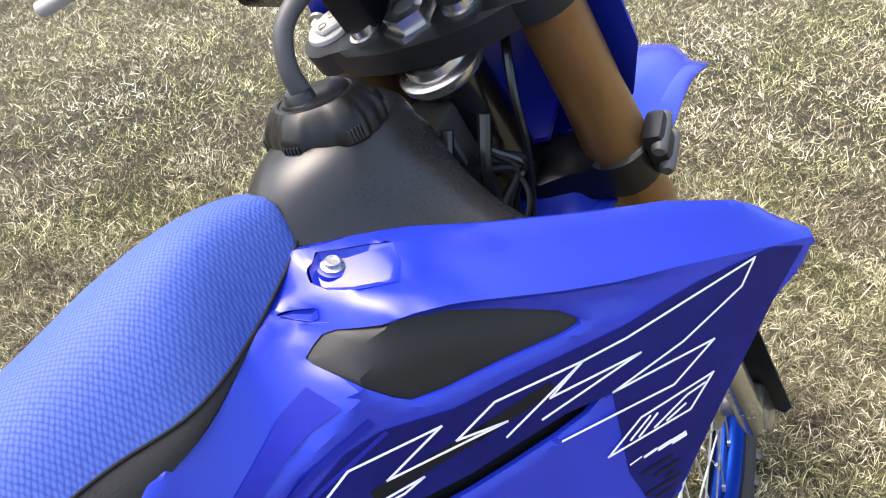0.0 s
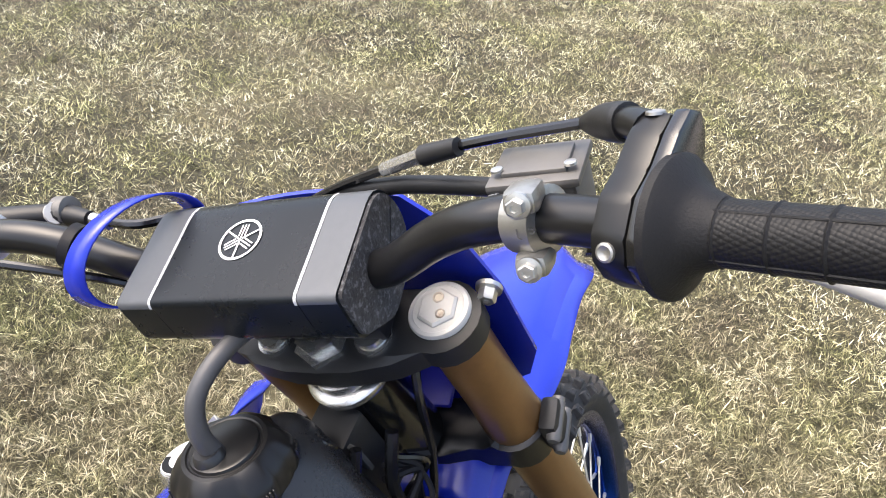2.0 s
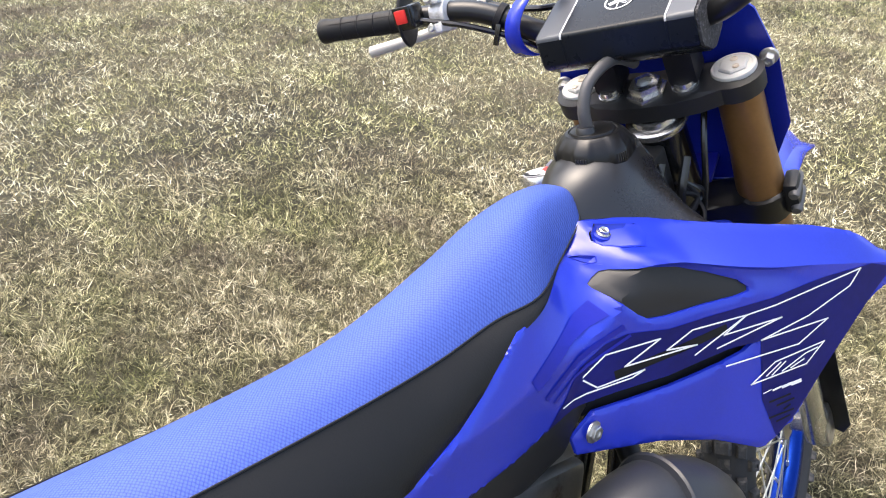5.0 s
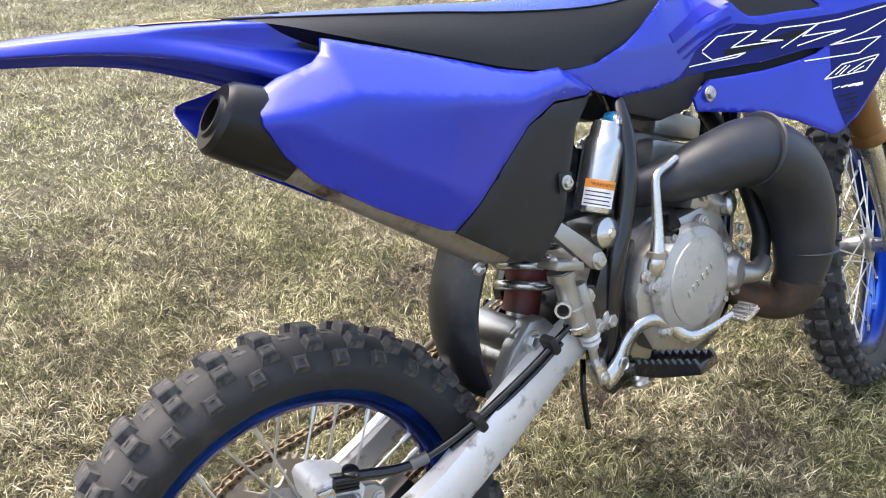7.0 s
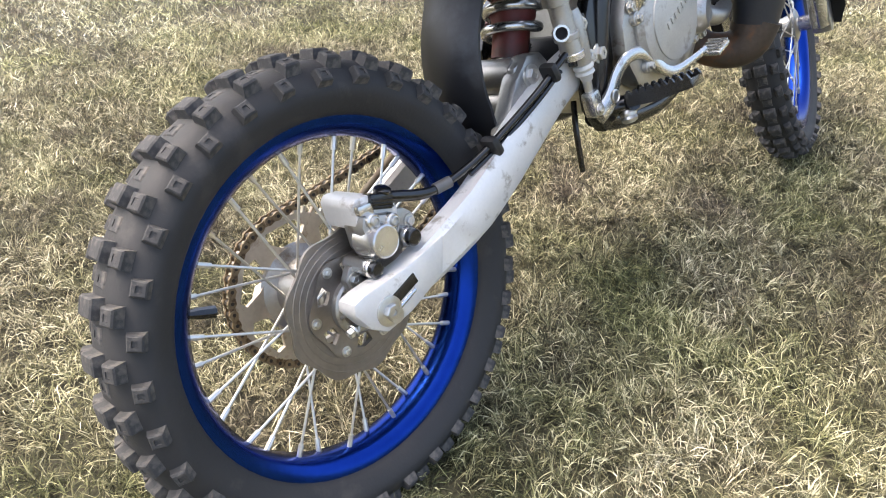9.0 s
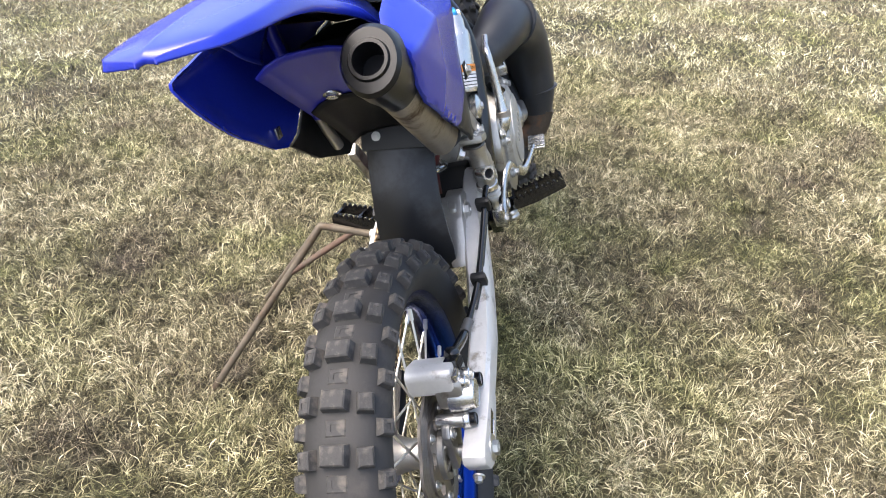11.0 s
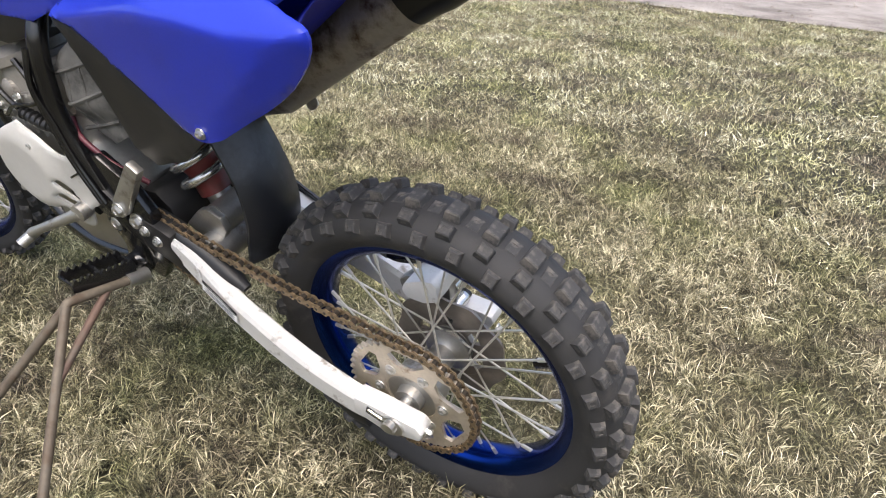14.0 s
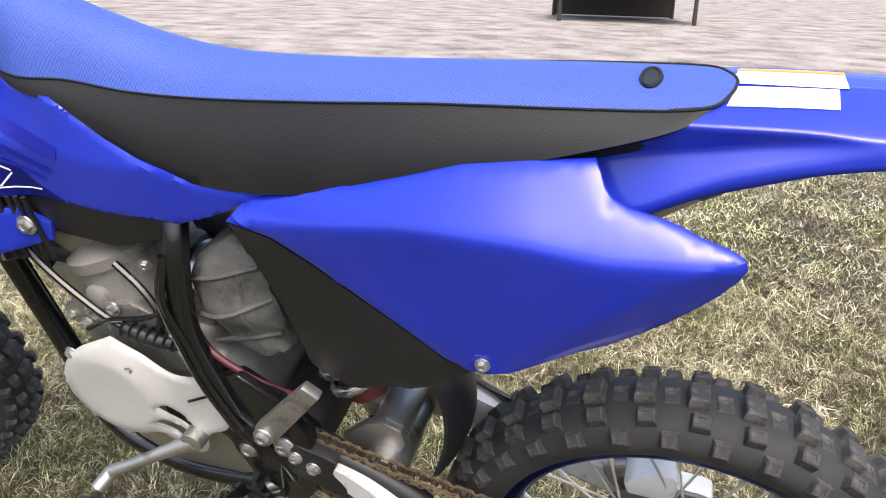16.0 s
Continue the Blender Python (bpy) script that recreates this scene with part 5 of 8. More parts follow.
# ---- exhaust ----
def exhaust():
    pipe = part("exhaust_pipe", tube([(0.36, -0.034, 0.325), (0.42, -0.045, 0.332), (0.47, -0.068, 0.338), (0.52, -0.095, 0.345), (0.575, -0.119, 0.360), (0.64, -0.133, 0.366), (0.700, -0.143, 0.335), (0.733, -0.149, 0.278), (0.741, -0.150, 0.218), (0.740, -0.145, 0.172)],
                                     [0.018, 0.020, 0.024, 0.031, 0.040, 0.0465, 0.0475, 0.045, 0.040, 0.033], 28, 7), PIPE, bike, "grey-black sooty two-stroke expansion chamber")
    part("header", tube([(0.744, -0.147, 0.178), (0.738, -0.132, 0.145), (0.725, -0.105, 0.135), (0.705, -0.070, 0.150), (0.690, -0.035, 0.20), (0.670, -0.005, 0.27), (0.640, 0.0, 0.32)],
                        [0.036, 0.033, 0.028, 0.025, 0.023, 0.022, 0.022], 20, 6), HEADER, pipe, "burnt brown header pipe")
    for k, (p, d) in enumerate((((0.640, -0.135, 0.370), (0.9, -0.14, -0.25)), ((0.745, -0.152, 0.215), (0.0, 0.0, -1)))):
        r = 0.0495 if k == 0 else 0.0425
        part("weld_seam", turned([(-0.002, r - 0.001), (0, r + 0.0012), (0.002, r - 0.001)], p, d, 30), PIPE, pipe)
    # muffler: oval can and black end cap
    a, b = Vector((0.009, -0.086, 0.456)), Vector((0.229, -0.068, 0.325))
    d = (b - a).normalized()
    side = Vector((0, 1, 0))
    up = d.cross(side) * -1

    def oval(c, rw, rh, n=28):
        return [c + side * rw * math.cos(k) + up * rh * math.sin(k) for k in np.arange(n) * 2 * math.pi / n]
    bm = bmesh.new()
    ring_loft(bm, [oval(a - d * 0.004, 0.024, 0.034), oval(a, 0.0255, 0.037), oval(b, 0.024, 0.034), oval(b + d * 0.03, 0.018, 0.023), oval(b + d * 0.05, 0.014, 0.017)])
    can = part("muffler", bm, CAN, bike, "heat-stained grey metal muffler with a black end cap")
    bm = bmesh.new()
    e = Vector((-0.053, -0.088, 0.479))
    ring_loft(bm, [oval(a + d * 0.010, 0.0265, 0.038), oval(a - d * 0.008, 0.0275, 0.0390), oval(a.lerp(e, 0.5), 0.0275, 0.0365), oval(a.lerp(e, 0.92), 0.0275, 0.0325), oval(e, 0.0245, 0.0285),
                   oval(e, 0.019, 0.019), oval(e - d * 0.003, 0.0175, 0.0175), oval(e - d * 0.003, 0.0145, 0.0145), oval(e + d * 0.055, 0.0135, 0.0135)])
    part("end_cap", bm, CAPBLACK, can, "black plastic muffler end cap", sharp=30)
    # black disc across the bore: the outlet's inner shade put into colour
    part("outlet_shade", turned([(0, 0.0142), (0.001, 0.0138), (0.0012, 0.001)], e + d * 0.030, -d, 20), FLAT_BLACK, can, "black disc for the shade inside the outlet")
    for k in (-0.6, -1.3, -2.0):
        p = a + d * 0.004 + side * 0.0298 * math.cos(k) + up * 0.0378 * math.sin(k)
        part("rivet", turned([(0, 0.003), (0.0012, 0.0028), (0.002, 0.001)], p, (p - a).normalized(), 10), STEEL, can)
    part("mid_pipe", tube([(0.255, -0.070, 0.307), (0.30, -0.052, 0.300), (0.36, -0.034, 0.325)], [0.018, 0.019, 0.018], 16), PIPE, can)
    bolt((0.20, -0.090, 0.298), (0.1, -0.8, -0.5), can, 0.006, 0.008)


exhaust()


# ---- rear shock and airbox ----
def suspension():
    top, low = Vector((0.405, 0.0, 0.43)), Vector((0.325, 0.0, 0.172))
    ax = (low - top).normalized()
    sh = part("shock", tube([top, low], 0.018, 16, 1), STEEL, bike, "rear shock with a silver spring and red seat")
    u = ax.cross(Vector((0, 1, 0))).normalized()
    w = ax.cross(u)
    pts = [top + ax * (0.07 + 0.155 * k / 90) + (u * math.cos(k * 0.42) + w * math.sin(k * 0.42)) * 0.034 for k in range(91)]
    part("spring", tube(pts, 0.0066, 10, 1), BRIGHT, sh, "bright steel coil spring")
    part("spring_seat", turned([(0, 0.022), (0.008, 0.030), (0.020, 0.030), (0.04, 0.024), (0.075, 0.024)], low - ax * 0.10, ax, 24), REDPAINT, sh, "rusty red spring seat")
    res = part("reservoir", turned([(0, 0.012), (0.002, 0.0225), (0.008, 0.0240), (0.080, 0.0240), (0.088, 0.0220), (0.092, 0.0185), (0.104, 0.0175), (0.110, 0.0150), (0.112, 0.001)], (0.390, -0.076, 0.322), (0.27, -0.03, 0.96), 28), BRIGHT, sh, "silver shock reservoir with a warning label")
    part("adjuster_cap", turned([(0, 0.012), (0.010, 0.012), (0.012, 0.009), (0.0122, 0.002)], (0.424, -0.076, 0.427), (0.3, -0.9, 0.1), 20), TEAL, res, "blue anodised adjuster")
    bolt((0.4275, -0.0865, 0.4285), (0.3, -0.9, 0.1), res, 0.006, 0.006, BRIGHT)
    # wrapped label
    axd = Vector((0.27, -0.03, 0.96)).normalized()
    base = Vector((0.390, -0.076, 0.322))
    e1 = Vector((-0.62, -0.78, 0))
    e1 = (e1 - axd * e1.dot(axd)).normalized()
    e2 = axd.cross(e1)

    def patch(h0, h1, a0, a1, r):
        bm = bmesh.new()
        rows = [[bm.verts.new(base + axd * h + (e1 * math.cos(k) + e2 * math.sin(k)) * r) for h in (h0, h1)] for k in np.linspace(a0, a1, 14)]
        for p, q in zip(rows, rows[1:]):
            bm.faces.new((p[0], p[1], q[1], q[0]))
        return bm
    lab = part("warning_label", patch(0.008, 0.040, -0.75, 0.95, 0.0244), PAPER, res, "white and orange warning label")
    part("label_band", patch(0.030, 0.040, -0.75, 0.95, 0.0246), ORANGE, lab)
    for i in range(4):
        part("label_line", patch(0.0105 + 0.0048 * i, 0.0118 + 0.0048 * i, -0.65, 0.75 - 0.1 * (i % 2), 0.0246), FLAT_BLACK, lab)
    turn = Matrix((e2, axd, e1)).transposed()
    text("WARNING", 0.0062, base + axd * 0.0327 + e1 * 0.0250 + e2 * 0.004, turn, FLAT_BLACK, lab)
    # bracket arms from the frame to the linkage
    for s in (-1, 1):
        shape = [(0.310, 0.312), (0.325, 0.325), (0.392, 0.278), (0.396, 0.262), (0.385, 0.254), (0.372, 0.258)] if s < 0 else [(0.330, 0.280), (0.346, 0.293), (0.418, 0.222), (0.424, 0.207), (0.413, 0.196), (0.400, 0.201)]
        br = part("linkage_arm", slab(shape, s * (0.078 if s < 0 else 0.088), s * (0.090 if s < 0 else 0.101), 0.003), ALU, sh, "aluminium linkage arm")
        bolt((0.384, -0.090, 0.266) if s < 0 else (0.411, 0.101, 0.209), (0, s, 0), br, 0.008, 0.007)
    part("spacer", turned([(0, 0.019), (0.010, 0.019), (0.013, 0.015), (0.016, 0.006), (0.018, 0.005)], (0.398, -0.084, 0.298), (0, -1, 0), 24), BRIGHT, sh, "round bright end cap of the shock mount")
    # airbox with ribbed boot on the left
    # duller black than the other plastic: the shade under the seat is in its colour
    box = part("airbox", slab([(0.40, 0.450), (0.30, 0.470), (0.18, 0.470), (0.165, 0.425), (0.235, 0.372), (0.27, 0.330), (0.33, 0.30), (0.37, 0.34)], -0.050, 0.066, 0.012), FLAT_BLACK, bike, "black plastic airbox under the seat")
    edge = [(0.466, 0.383), (0.447, 0.411), (0.410, 0.430), (0.378, 0.424), (0.370, 0.356), (0.374, 0.305), (0.415, 0.288), (0.449, 0.318), (0.462, 0.350)]

    def boot_at(u, v):
        return (u, 0.066 + 0.016 * smoothstep(0.06, 0.0, math.dist((u, v), (0.420, 0.360))) + 0.002 * math.sin(v * 130), v)
    boot = part("intake_boot", shell(edge, boot_at, 0.05, 0.010, roll=0.006, inward=(0, -1, 0)), DUSTY, box, "dusty grey ribbed rubber intake boot", sharp=50)
    ribs = [((0.462, 0.385), (0.378, 0.407)), ((0.463, 0.343), (0.374, 0.370)), ((0.455, 0.308), (0.376, 0.327)), ((0.428, 0.394), (0.431, 0.352)), ((0.400, 0.402), (0.402, 0.362)), ((0.432, 0.352), (0.424, 0.318)), ((0.404, 0.361), (0.400, 0.320))]
    for k, (a, b) in enumerate(ribs):
        pts = [Vector(boot_at(a[0] + (b[0] - a[0]) * f, a[1] + (b[1] - a[1]) * f)) for f in np.linspace(0, 1, 6)]
        part("boot_rib", tube(pts, 0.0030 if k < 3 else 0.0016, 6, 2), DUSTY, boot)
    # mud flap
    fl = [(0.255, 0.345), (0.235, 0.300), (0.213, 0.235), (0.212, 0.180), (0.228, 0.135), (0.238, 0.118)]
    line = curve_through(fl, 5)
    s_at = np.concatenate([[0], np.cumsum(np.linalg.norm(np.diff(line, axis=0), axis=1))])
    total = s_at[-1]
    flap = part("mud_flap", shell([(-0.045, 0), (0.045, 0), (0.046, total * 0.45), (0.050, total * 0.8), (0.046, total), (-0.046, total), (-0.050, total * 0.8), (-0.046, total * 0.45)],
                                  lambda u, v: (interp(v, s_at, line[:, 0]) + 6 * u * u, u - 0.006 + 0.05 * v, interp(v, s_at, line[:, 1]) + 0.10 * u), 0.004, 0.012, inward=(1, 0, 0)), FLAP, bike, "scuffed black plastic mud flap ahead of the rear wheel")
    plate = part("flap_plate", block((0.004, 0.094, 0.040), (0.2405, -0.006, 0.326), Matrix.Rotation(radians(24), 3, "Y") @ Matrix.Rotation(0.10, 3, "X"), 0.0015), BLACK, flap, "black clamp plate with two bolts")
    for y in (-0.034, 0.020):
        bolt((0.2385, y, 0.326 + 0.1 * y), (-0.92, 0, 0.38), plate, 0.0044, 0.003, ALU)


suspension()


# ---- footpegs, rear brake pedal and master cylinder ----
def footpeg(s):
    inn, out = Vector((0.436, s * 0.113, 0.118)), Vector((0.449, s * 0.196, 0.137))
    d = (out - inn).normalized()
    peg = part("footpeg", tube([(0.415, s * 0.080, 0.112), (0.438, s * 0.100, 0.114), inn], [0.012, 0.013, 0.012], 10), GLOSS, bike, "black toothed steel footpeg")
    fw = Vector((0, 0, 1)).cross(d).normalized() * s
    upv = d.cross(fw) * s
    upv = upv if upv.z > 0 else -upv
    length = (out - inn).length
    for o in (-0.020, 0.020):
        q = inn + fw * o
        bm = bmesh.new()
        n = 9
        prof = []
        for k in range(n):
            t0 = k / n
            prof += [(t0 * length, 0.010), ((t0 + 0.35 / n) * length, 0.017), ((t0 + 0.6 / n) * length, 0.017)]
        prof += [(length, 0.010), (length * 0.98, -0.001), (length * 0.4, -0.005), (0, -0.003)]
        for sg in (-1, 1):
            bm.faces.new([bm.verts.new(q + d * a + upv * b + fw * 0.0028 * sg) for a, b in prof][::sg])
        bm.verts.ensure_lookup_table()
        k = len(prof)
        for i in range(k):
            bm.faces.new((bm.verts[i], bm.verts[(i + 1) % k], bm.verts[k + (i + 1) % k], bm.verts[k + i]))
        part("toothed_plate", bm, GLOSS, peg, sharp=20)
    for t in (0.02, 0.5, 0.98):
        rot = Matrix((d, fw, upv)).transposed()
        part("cross_bar", block((0.005, 0.044, 0.011), inn + d * length * t + upv * 0.004, rot, 0.0015), GLOSS, peg)
    bolt(inn - d * 0.012 - upv * 0.012, upv * -1, peg, 0.008, 0.014)
    part("peg_spring", turned([(0, 0.010), (0.004, 0.0115), (0.008, 0.010), (0.012, 0.0115), (0.016, 0.010)], inn - d * 0.012 - upv * 0.008, upv * -1, 14), STEEL, peg)
    return peg


footpeg(-1)
footpeg(1)


def rear_brake():
    ped = part("brake_pedal", tube([(0.378, -0.098, 0.112), (0.398, -0.099, 0.124), (0.408, -0.101, 0.140), (0.417, -0.105, 0.160), (0.434, -0.110, 0.175), (0.458, -0.115, 0.177), (0.480, -0.120, 0.164), (0.499, -0.126, 0.147), (0.519, -0.131, 0.142), (0.548, -0.139, 0.150), (0.575, -0.146, 0.160)],
                                   [0.013, 0.0140, 0.0115, 0.0098, 0.0092, 0.0090, 0.0088, 0.0086, 0.0080, 0.0062, 0.0055], 14, 6, flat=(0.55, 1)), BRIGHT, bike, "bright steel rear brake pedal")
    part("pedal_pad", block((0.034, 0.030, 0.006), (0.592, -0.150, 0.158), Matrix.Rotation(radians(-20), 3, "Y"), 0.002), BRIGHT, ped)
    for i in range(4):
        part("pad_tooth", block((0.004, 0.028, 0.005), (0.579 + 0.008 * i, -0.150, 0.158 + 0.003 * i), Matrix.Rotation(radians(-20), 3, "Y"), 0.001), BRIGHT, ped)
    part("pivot_eye", turned([(0, 0.0085), (0.002, 0.0085), (0.0026, 0.0070), (0.0012, 0.0062), (0.0012, 0.001)], (0.4035, -0.1065, 0.132), (0, -1, 0), 20), STEEL, ped)
    mc = part("master_cylinder", tube([(0.3205, -0.090, 0.268), (0.3275, -0.091, 0.240), (0.3340, -0.092, 0.214), (0.3400, -0.092, 0.196)], [0.0132, 0.0126, 0.0126, 0.0138], 18, 2), ALU, bike, "grey cast rear brake master cylinder", sharp=30)
    tilt = Matrix.Rotation(radians(12), 3, "Y")
    part("reservoir_cap", block((0.044, 0.034, 0.011), (0.3215, -0.089, 0.2745), tilt, 0.003), ALU, mc)
    part("cap_skirt", turned([(0, 0.0165), (0.010, 0.0165), (0.011, 0.0140)], (0.3205, -0.089, 0.267), (0.22, 0, -1), 22), ALU, mc)
    bolt((0.338, -0.094, 0.2755), (-0.2, 0, 1), mc, 0.0040, 0.004)
    bolt((0.306, -0.094, 0.283), (-0.2, 0, 1), mc, 0.0040, 0.004)
    part("bore", tube([(0.343, -0.094, 0.248), (0.347, -0.095, 0.232), (0.353, -0.095, 0.205), (0.3585, -0.094, 0.180)], [0.0085, 0.0105, 0.0115, 0.0108], 16, 3), ALU, mc)
    part("body_band", turned([(-0.004, 0.0150), (-0.003, 0.0158), (0.003, 0.0158), (0.004, 0.0150)], (0.3325, -0.092, 0.219), (0.24, 0, -0.97), 22), ALU, mc)
    part("body_band", turned([(-0.004, 0.0150), (-0.003, 0.0160), (0.004, 0.0160), (0.005, 0.0140)], (0.3395, -0.092, 0.196), (0.24, 0, -0.97), 22), BRIGHT, mc)
    part("mount_flange", slab([(0.326, 0.214), (0.362, 0.205), (0.368, 0.186), (0.330, 0.190)], -0.100, -0.084, 0.004), ALU, mc)
    for i in range(5):
        part("raised_mark", block((0.0035, 0.0012, 0.0028), (0.3505 + 0.0009 * i, -0.1062, 0.224 - 0.0052 * i), tilt, 0.0003), ALU, mc)
    part("inlet_spout", turned([(-0.010, 0.0100), (0.004, 0.0098), (0.010, 0.0104), (0.012, 0.0098), (0.012, 0.0072), (0.002, 0.0066), (0.002, 0.0005)], (0.316, -0.096, 0.2245), (-0.75, -0.66, 0.05), 20), BRIGHT, mc, "open bright inlet spout")
    # black disc in the mouth stands in for the shade down the bore
    part("spout_bore_shade", turned([(0, 0.0068), (0.0006, 0.0066), (0.0008, 0.001)], (0.3135, -0.0982, 0.2247), (-0.75, -0.66, 0.05), 18), FLAT_BLACK, mc)
    part("dust_boot", turned([(0, 0.0120), (0.004, 0.0135), (0.008, 0.0110), (0.012, 0.0125), (0.016, 0.0085), (0.022, 0.0070)], (0.357, -0.094, 0.182), (0.3, 0, -0.95), 20), COVER, mc, "pale rubber dust boot")
    part("mount_tab", slab([(0.338, 0.245), (0.372, 0.240), (0.384, 0.180), (0.340, 0.180)], -0.094, -0.084, 0.003), GLOSS, mc, "black mounting tab")
    for x, z in ((0.356, 0.229), (0.371, 0.187)):
        bolt((x, -0.096, z), (0, -1, 0), mc, 0.007, 0.007)
    part("push_rod", tube([(0.360, -0.094, 0.172), (0.366, -0.094, 0.145), (0.374, -0.094, 0.120)], [0.006, 0.0055, 0.006], 10), STEEL, mc)
    part("clevis", block((0.020, 0.018, 0.034), (0.369, -0.095, 0.130), Matrix.Rotation(radians(-16), 3, "Y"), 0.005), BRIGHT, mc)
    bolt((0.372, -0.104, 0.122), (0, -1, 0), mc, 0.0055, 0.004)
    part("overflow_hose", tube([(0.385, -0.055, 0.13), (0.378, -0.060, 0.09), (0.384, -0.060, 0.035)], 0.004, 8), GLOSS, mc, "black overflow hose")


rear_brake()


# ---- seat ----
SX = [-0.012, -0.008, 0.003, 0.03, 0.10, 0.20, 0.30, 0.40, 0.47, 0.53, 0.58, 0.63, 0.674, 0.682]
SEAT_TOP = [0.5630, 0.5635, 0.5642, 0.5655, 0.569, 0.573, 0.576, 0.583, 0.600, 0.622, 0.641, 0.654, 0.651, 0.634]
SEAM_Y = [0.006, 0.020, 0.036, 0.043, 0.045, 0.044, 0.044, 0.046, 0.049, 0.0515, 0.0565, 0.038, 0.028, 0.014]
SEAM_Z = [0.5622, 0.5612, 0.5595, 0.5590, 0.5600, 0.561, 0.560, 0.562, 0.568, 0.579, 0.584, 0.594, 0.621, 0.624]
LOW_Y = [0.006, 0.020, 0.038, 0.060, 0.070, 0.076, 0.079, 0.077, 0.072, 0.066, 0.062, 0.039, 0.028, 0.014]
LOW_Z = [0.562, 0.561, 0.557, 0.5505, 0.535, 0.514, 0.496, 0.496, 0.519, 0.558, 0.575, 0.593, 0.620, 0.62]


def seat():
    def smooth_at(ys):
        c = curve_through(list(zip(SX, ys)), 6)
        return c[:, 0], c[:, 1]
    xs = smooth_at(SEAT_TOP)[0]
    top, sy, sz, ly, lz = (smooth_at(v)[1] for v in (SEAT_TOP, SEAM_Y, SEAM_Z, LOW_Y, LOW_Z))
    bm = bmesh.new()
    rows = []
    for i, x in enumerate(xs):
        row = []
        for k in np.linspace(-1, 1, 15):
            drop = abs(k) ** (2.6 + 1.2 * smoothstep(0.55, 0.67, x))
            row.append(bm.verts.new((x, sy[i] * k, top[i] + (sz[i] - top[i]) * drop)))
        rows.append(row)
    for a, b in zip(rows, rows[1:]):
        for j in range(14):
            bm.faces.new((a[j], a[j + 1], b[j + 1], b[j]))
    cover = part("seat", bm, CLOTH, bike, "blue textured gripper seat with black vinyl sides", sharp=70)
    for s in (-1, 1):
        bm = bmesh.new()
        rows = []
        for i, x in enumerate(xs):
            row = []
            for k in np.linspace(0, 1, 7):
                bulge = min(0.006, 0.12 * abs(sz[i] - lz[i])) * math.sin(math.pi * k)
                row.append(bm.verts.new((x, s * (sy[i] + (ly[i] - sy[i]) * k + bulge), sz[i] + (lz[i] - sz[i]) * k)))
            row.append(bm.verts.new((x, s * (ly[i] - 0.02), lz[i] - 0.012)))
            rows.append(row)
        for a, b in zip(rows, rows[1:]):
            for j in range(7):
                bm.faces.new((a[j], a[j + 1], b[j + 1], b[j]))
        part("seat_side", bm, SIDE, cover, "black grained vinyl side panel", sharp=70)
        part("seam", tube([(x, s * (sy[i] + 0.0006), sz[i] + 0.0004) for i, x in enumerate(xs)], 0.0009, 6, 1), SIDE, cover)
    part("seat_pan", slab([(0.0, 0.555), (0.10, 0.530), (0.30, 0.488), (0.42, 0.490), (0.52, 0.535), (0.57, 0.555), (0.57, 0.545), (0.50, 0.50), (0.30, 0.47), (0.05, 0.53)], -0.05, 0.05, 0.003), BLACK, cover)
    # pull slot at the back of the seat: a dark oval opening with a stitched lip
    slot = shell([(0.0062 * math.cos(k), 0.016 * math.sin(k)) for k in np.linspace(0, 2 * math.pi, 25)[:-1]], lambda u, v: (0.045 + u, v + 0.002, interp(0.045 + u, SX, SEAT_TOP) + 0.0006), 0.0, 0.006)
    part("seat_slot", slot, BLACK, cover, "dark oval opening in the seat cloth")
    part("slot_lip", tube([(0.045 + 0.0068 * math.cos(k), 0.002 + 0.0168 * math.sin(k), interp(0.045 + 0.0068 * math.cos(k), SX, SEAT_TOP) + 0.0004) for k in np.linspace(0, 2 * math.pi, 33)], 0.0016, 6, 1), SIDE, cover)
    end = [(0.03, 0.0432, 0.5594), (0.003, 0.0365, 0.5598), (-0.008, 0.020, 0.5615), (-0.012, 0.006, 0.5624), (-0.0125, -0.006, 0.5624), (-0.008, -0.020, 0.5615), (0.003, -0.0365, 0.5598), (0.03, -0.0432, 0.5594)]
    part("seat_piping", tube(end, 0.0013, 8), SIDE, cover)


seat()


# ---- rear fender ----
# x, height on the middle line, then (y, z) of the shoulder, the scoop's bottom, the lip and its lower edge
FENDER = [(0.10, 0.5625, (0.048, 0.556), (0.049, 0.520), (0.076, 0.478), (0.077, 0.468)),
          (0.06, 0.5620, (0.051, 0.555), (0.049, 0.526), (0.075, 0.493), (0.076, 0.484)),
          (0.03, 0.5618, (0.0535, 0.5535), (0.049, 0.5305), (0.072, 0.5085), (0.073, 0.499)),
          (0.00, 0.5612, (0.055, 0.553), (0.050, 0.5345), (0.067, 0.5205), (0.0685, 0.510)),
          (-0.03, 0.5605, (0.0555, 0.5522), (0.0515, 0.5395), (0.0645, 0.5285), (0.066, 0.518)),
          (-0.06, 0.5595, (0.056, 0.5510), (0.0545, 0.5435), (0.0625, 0.5340), (0.064, 0.5255)),
          (-0.09, 0.5580, (0.0565, 0.5485), (0.0580, 0.5450), (0.0615, 0.5370), (0.0625, 0.530)),
          (-0.13, 0.5548, (0.0550, 0.5465), (0.0570, 0.5435), (0.0595, 0.5380), (0.0605, 0.5335)),
          (-0.165, 0.5512, (0.0515, 0.5445), (0.0535, 0.5420), (0.0560, 0.5372), (0.0570, 0.534)),
          (-0.19, 0.5480, (0.0455, 0.5430), (0.0475, 0.5405), (0.0495, 0.5368), (0.0505, 0.534))]


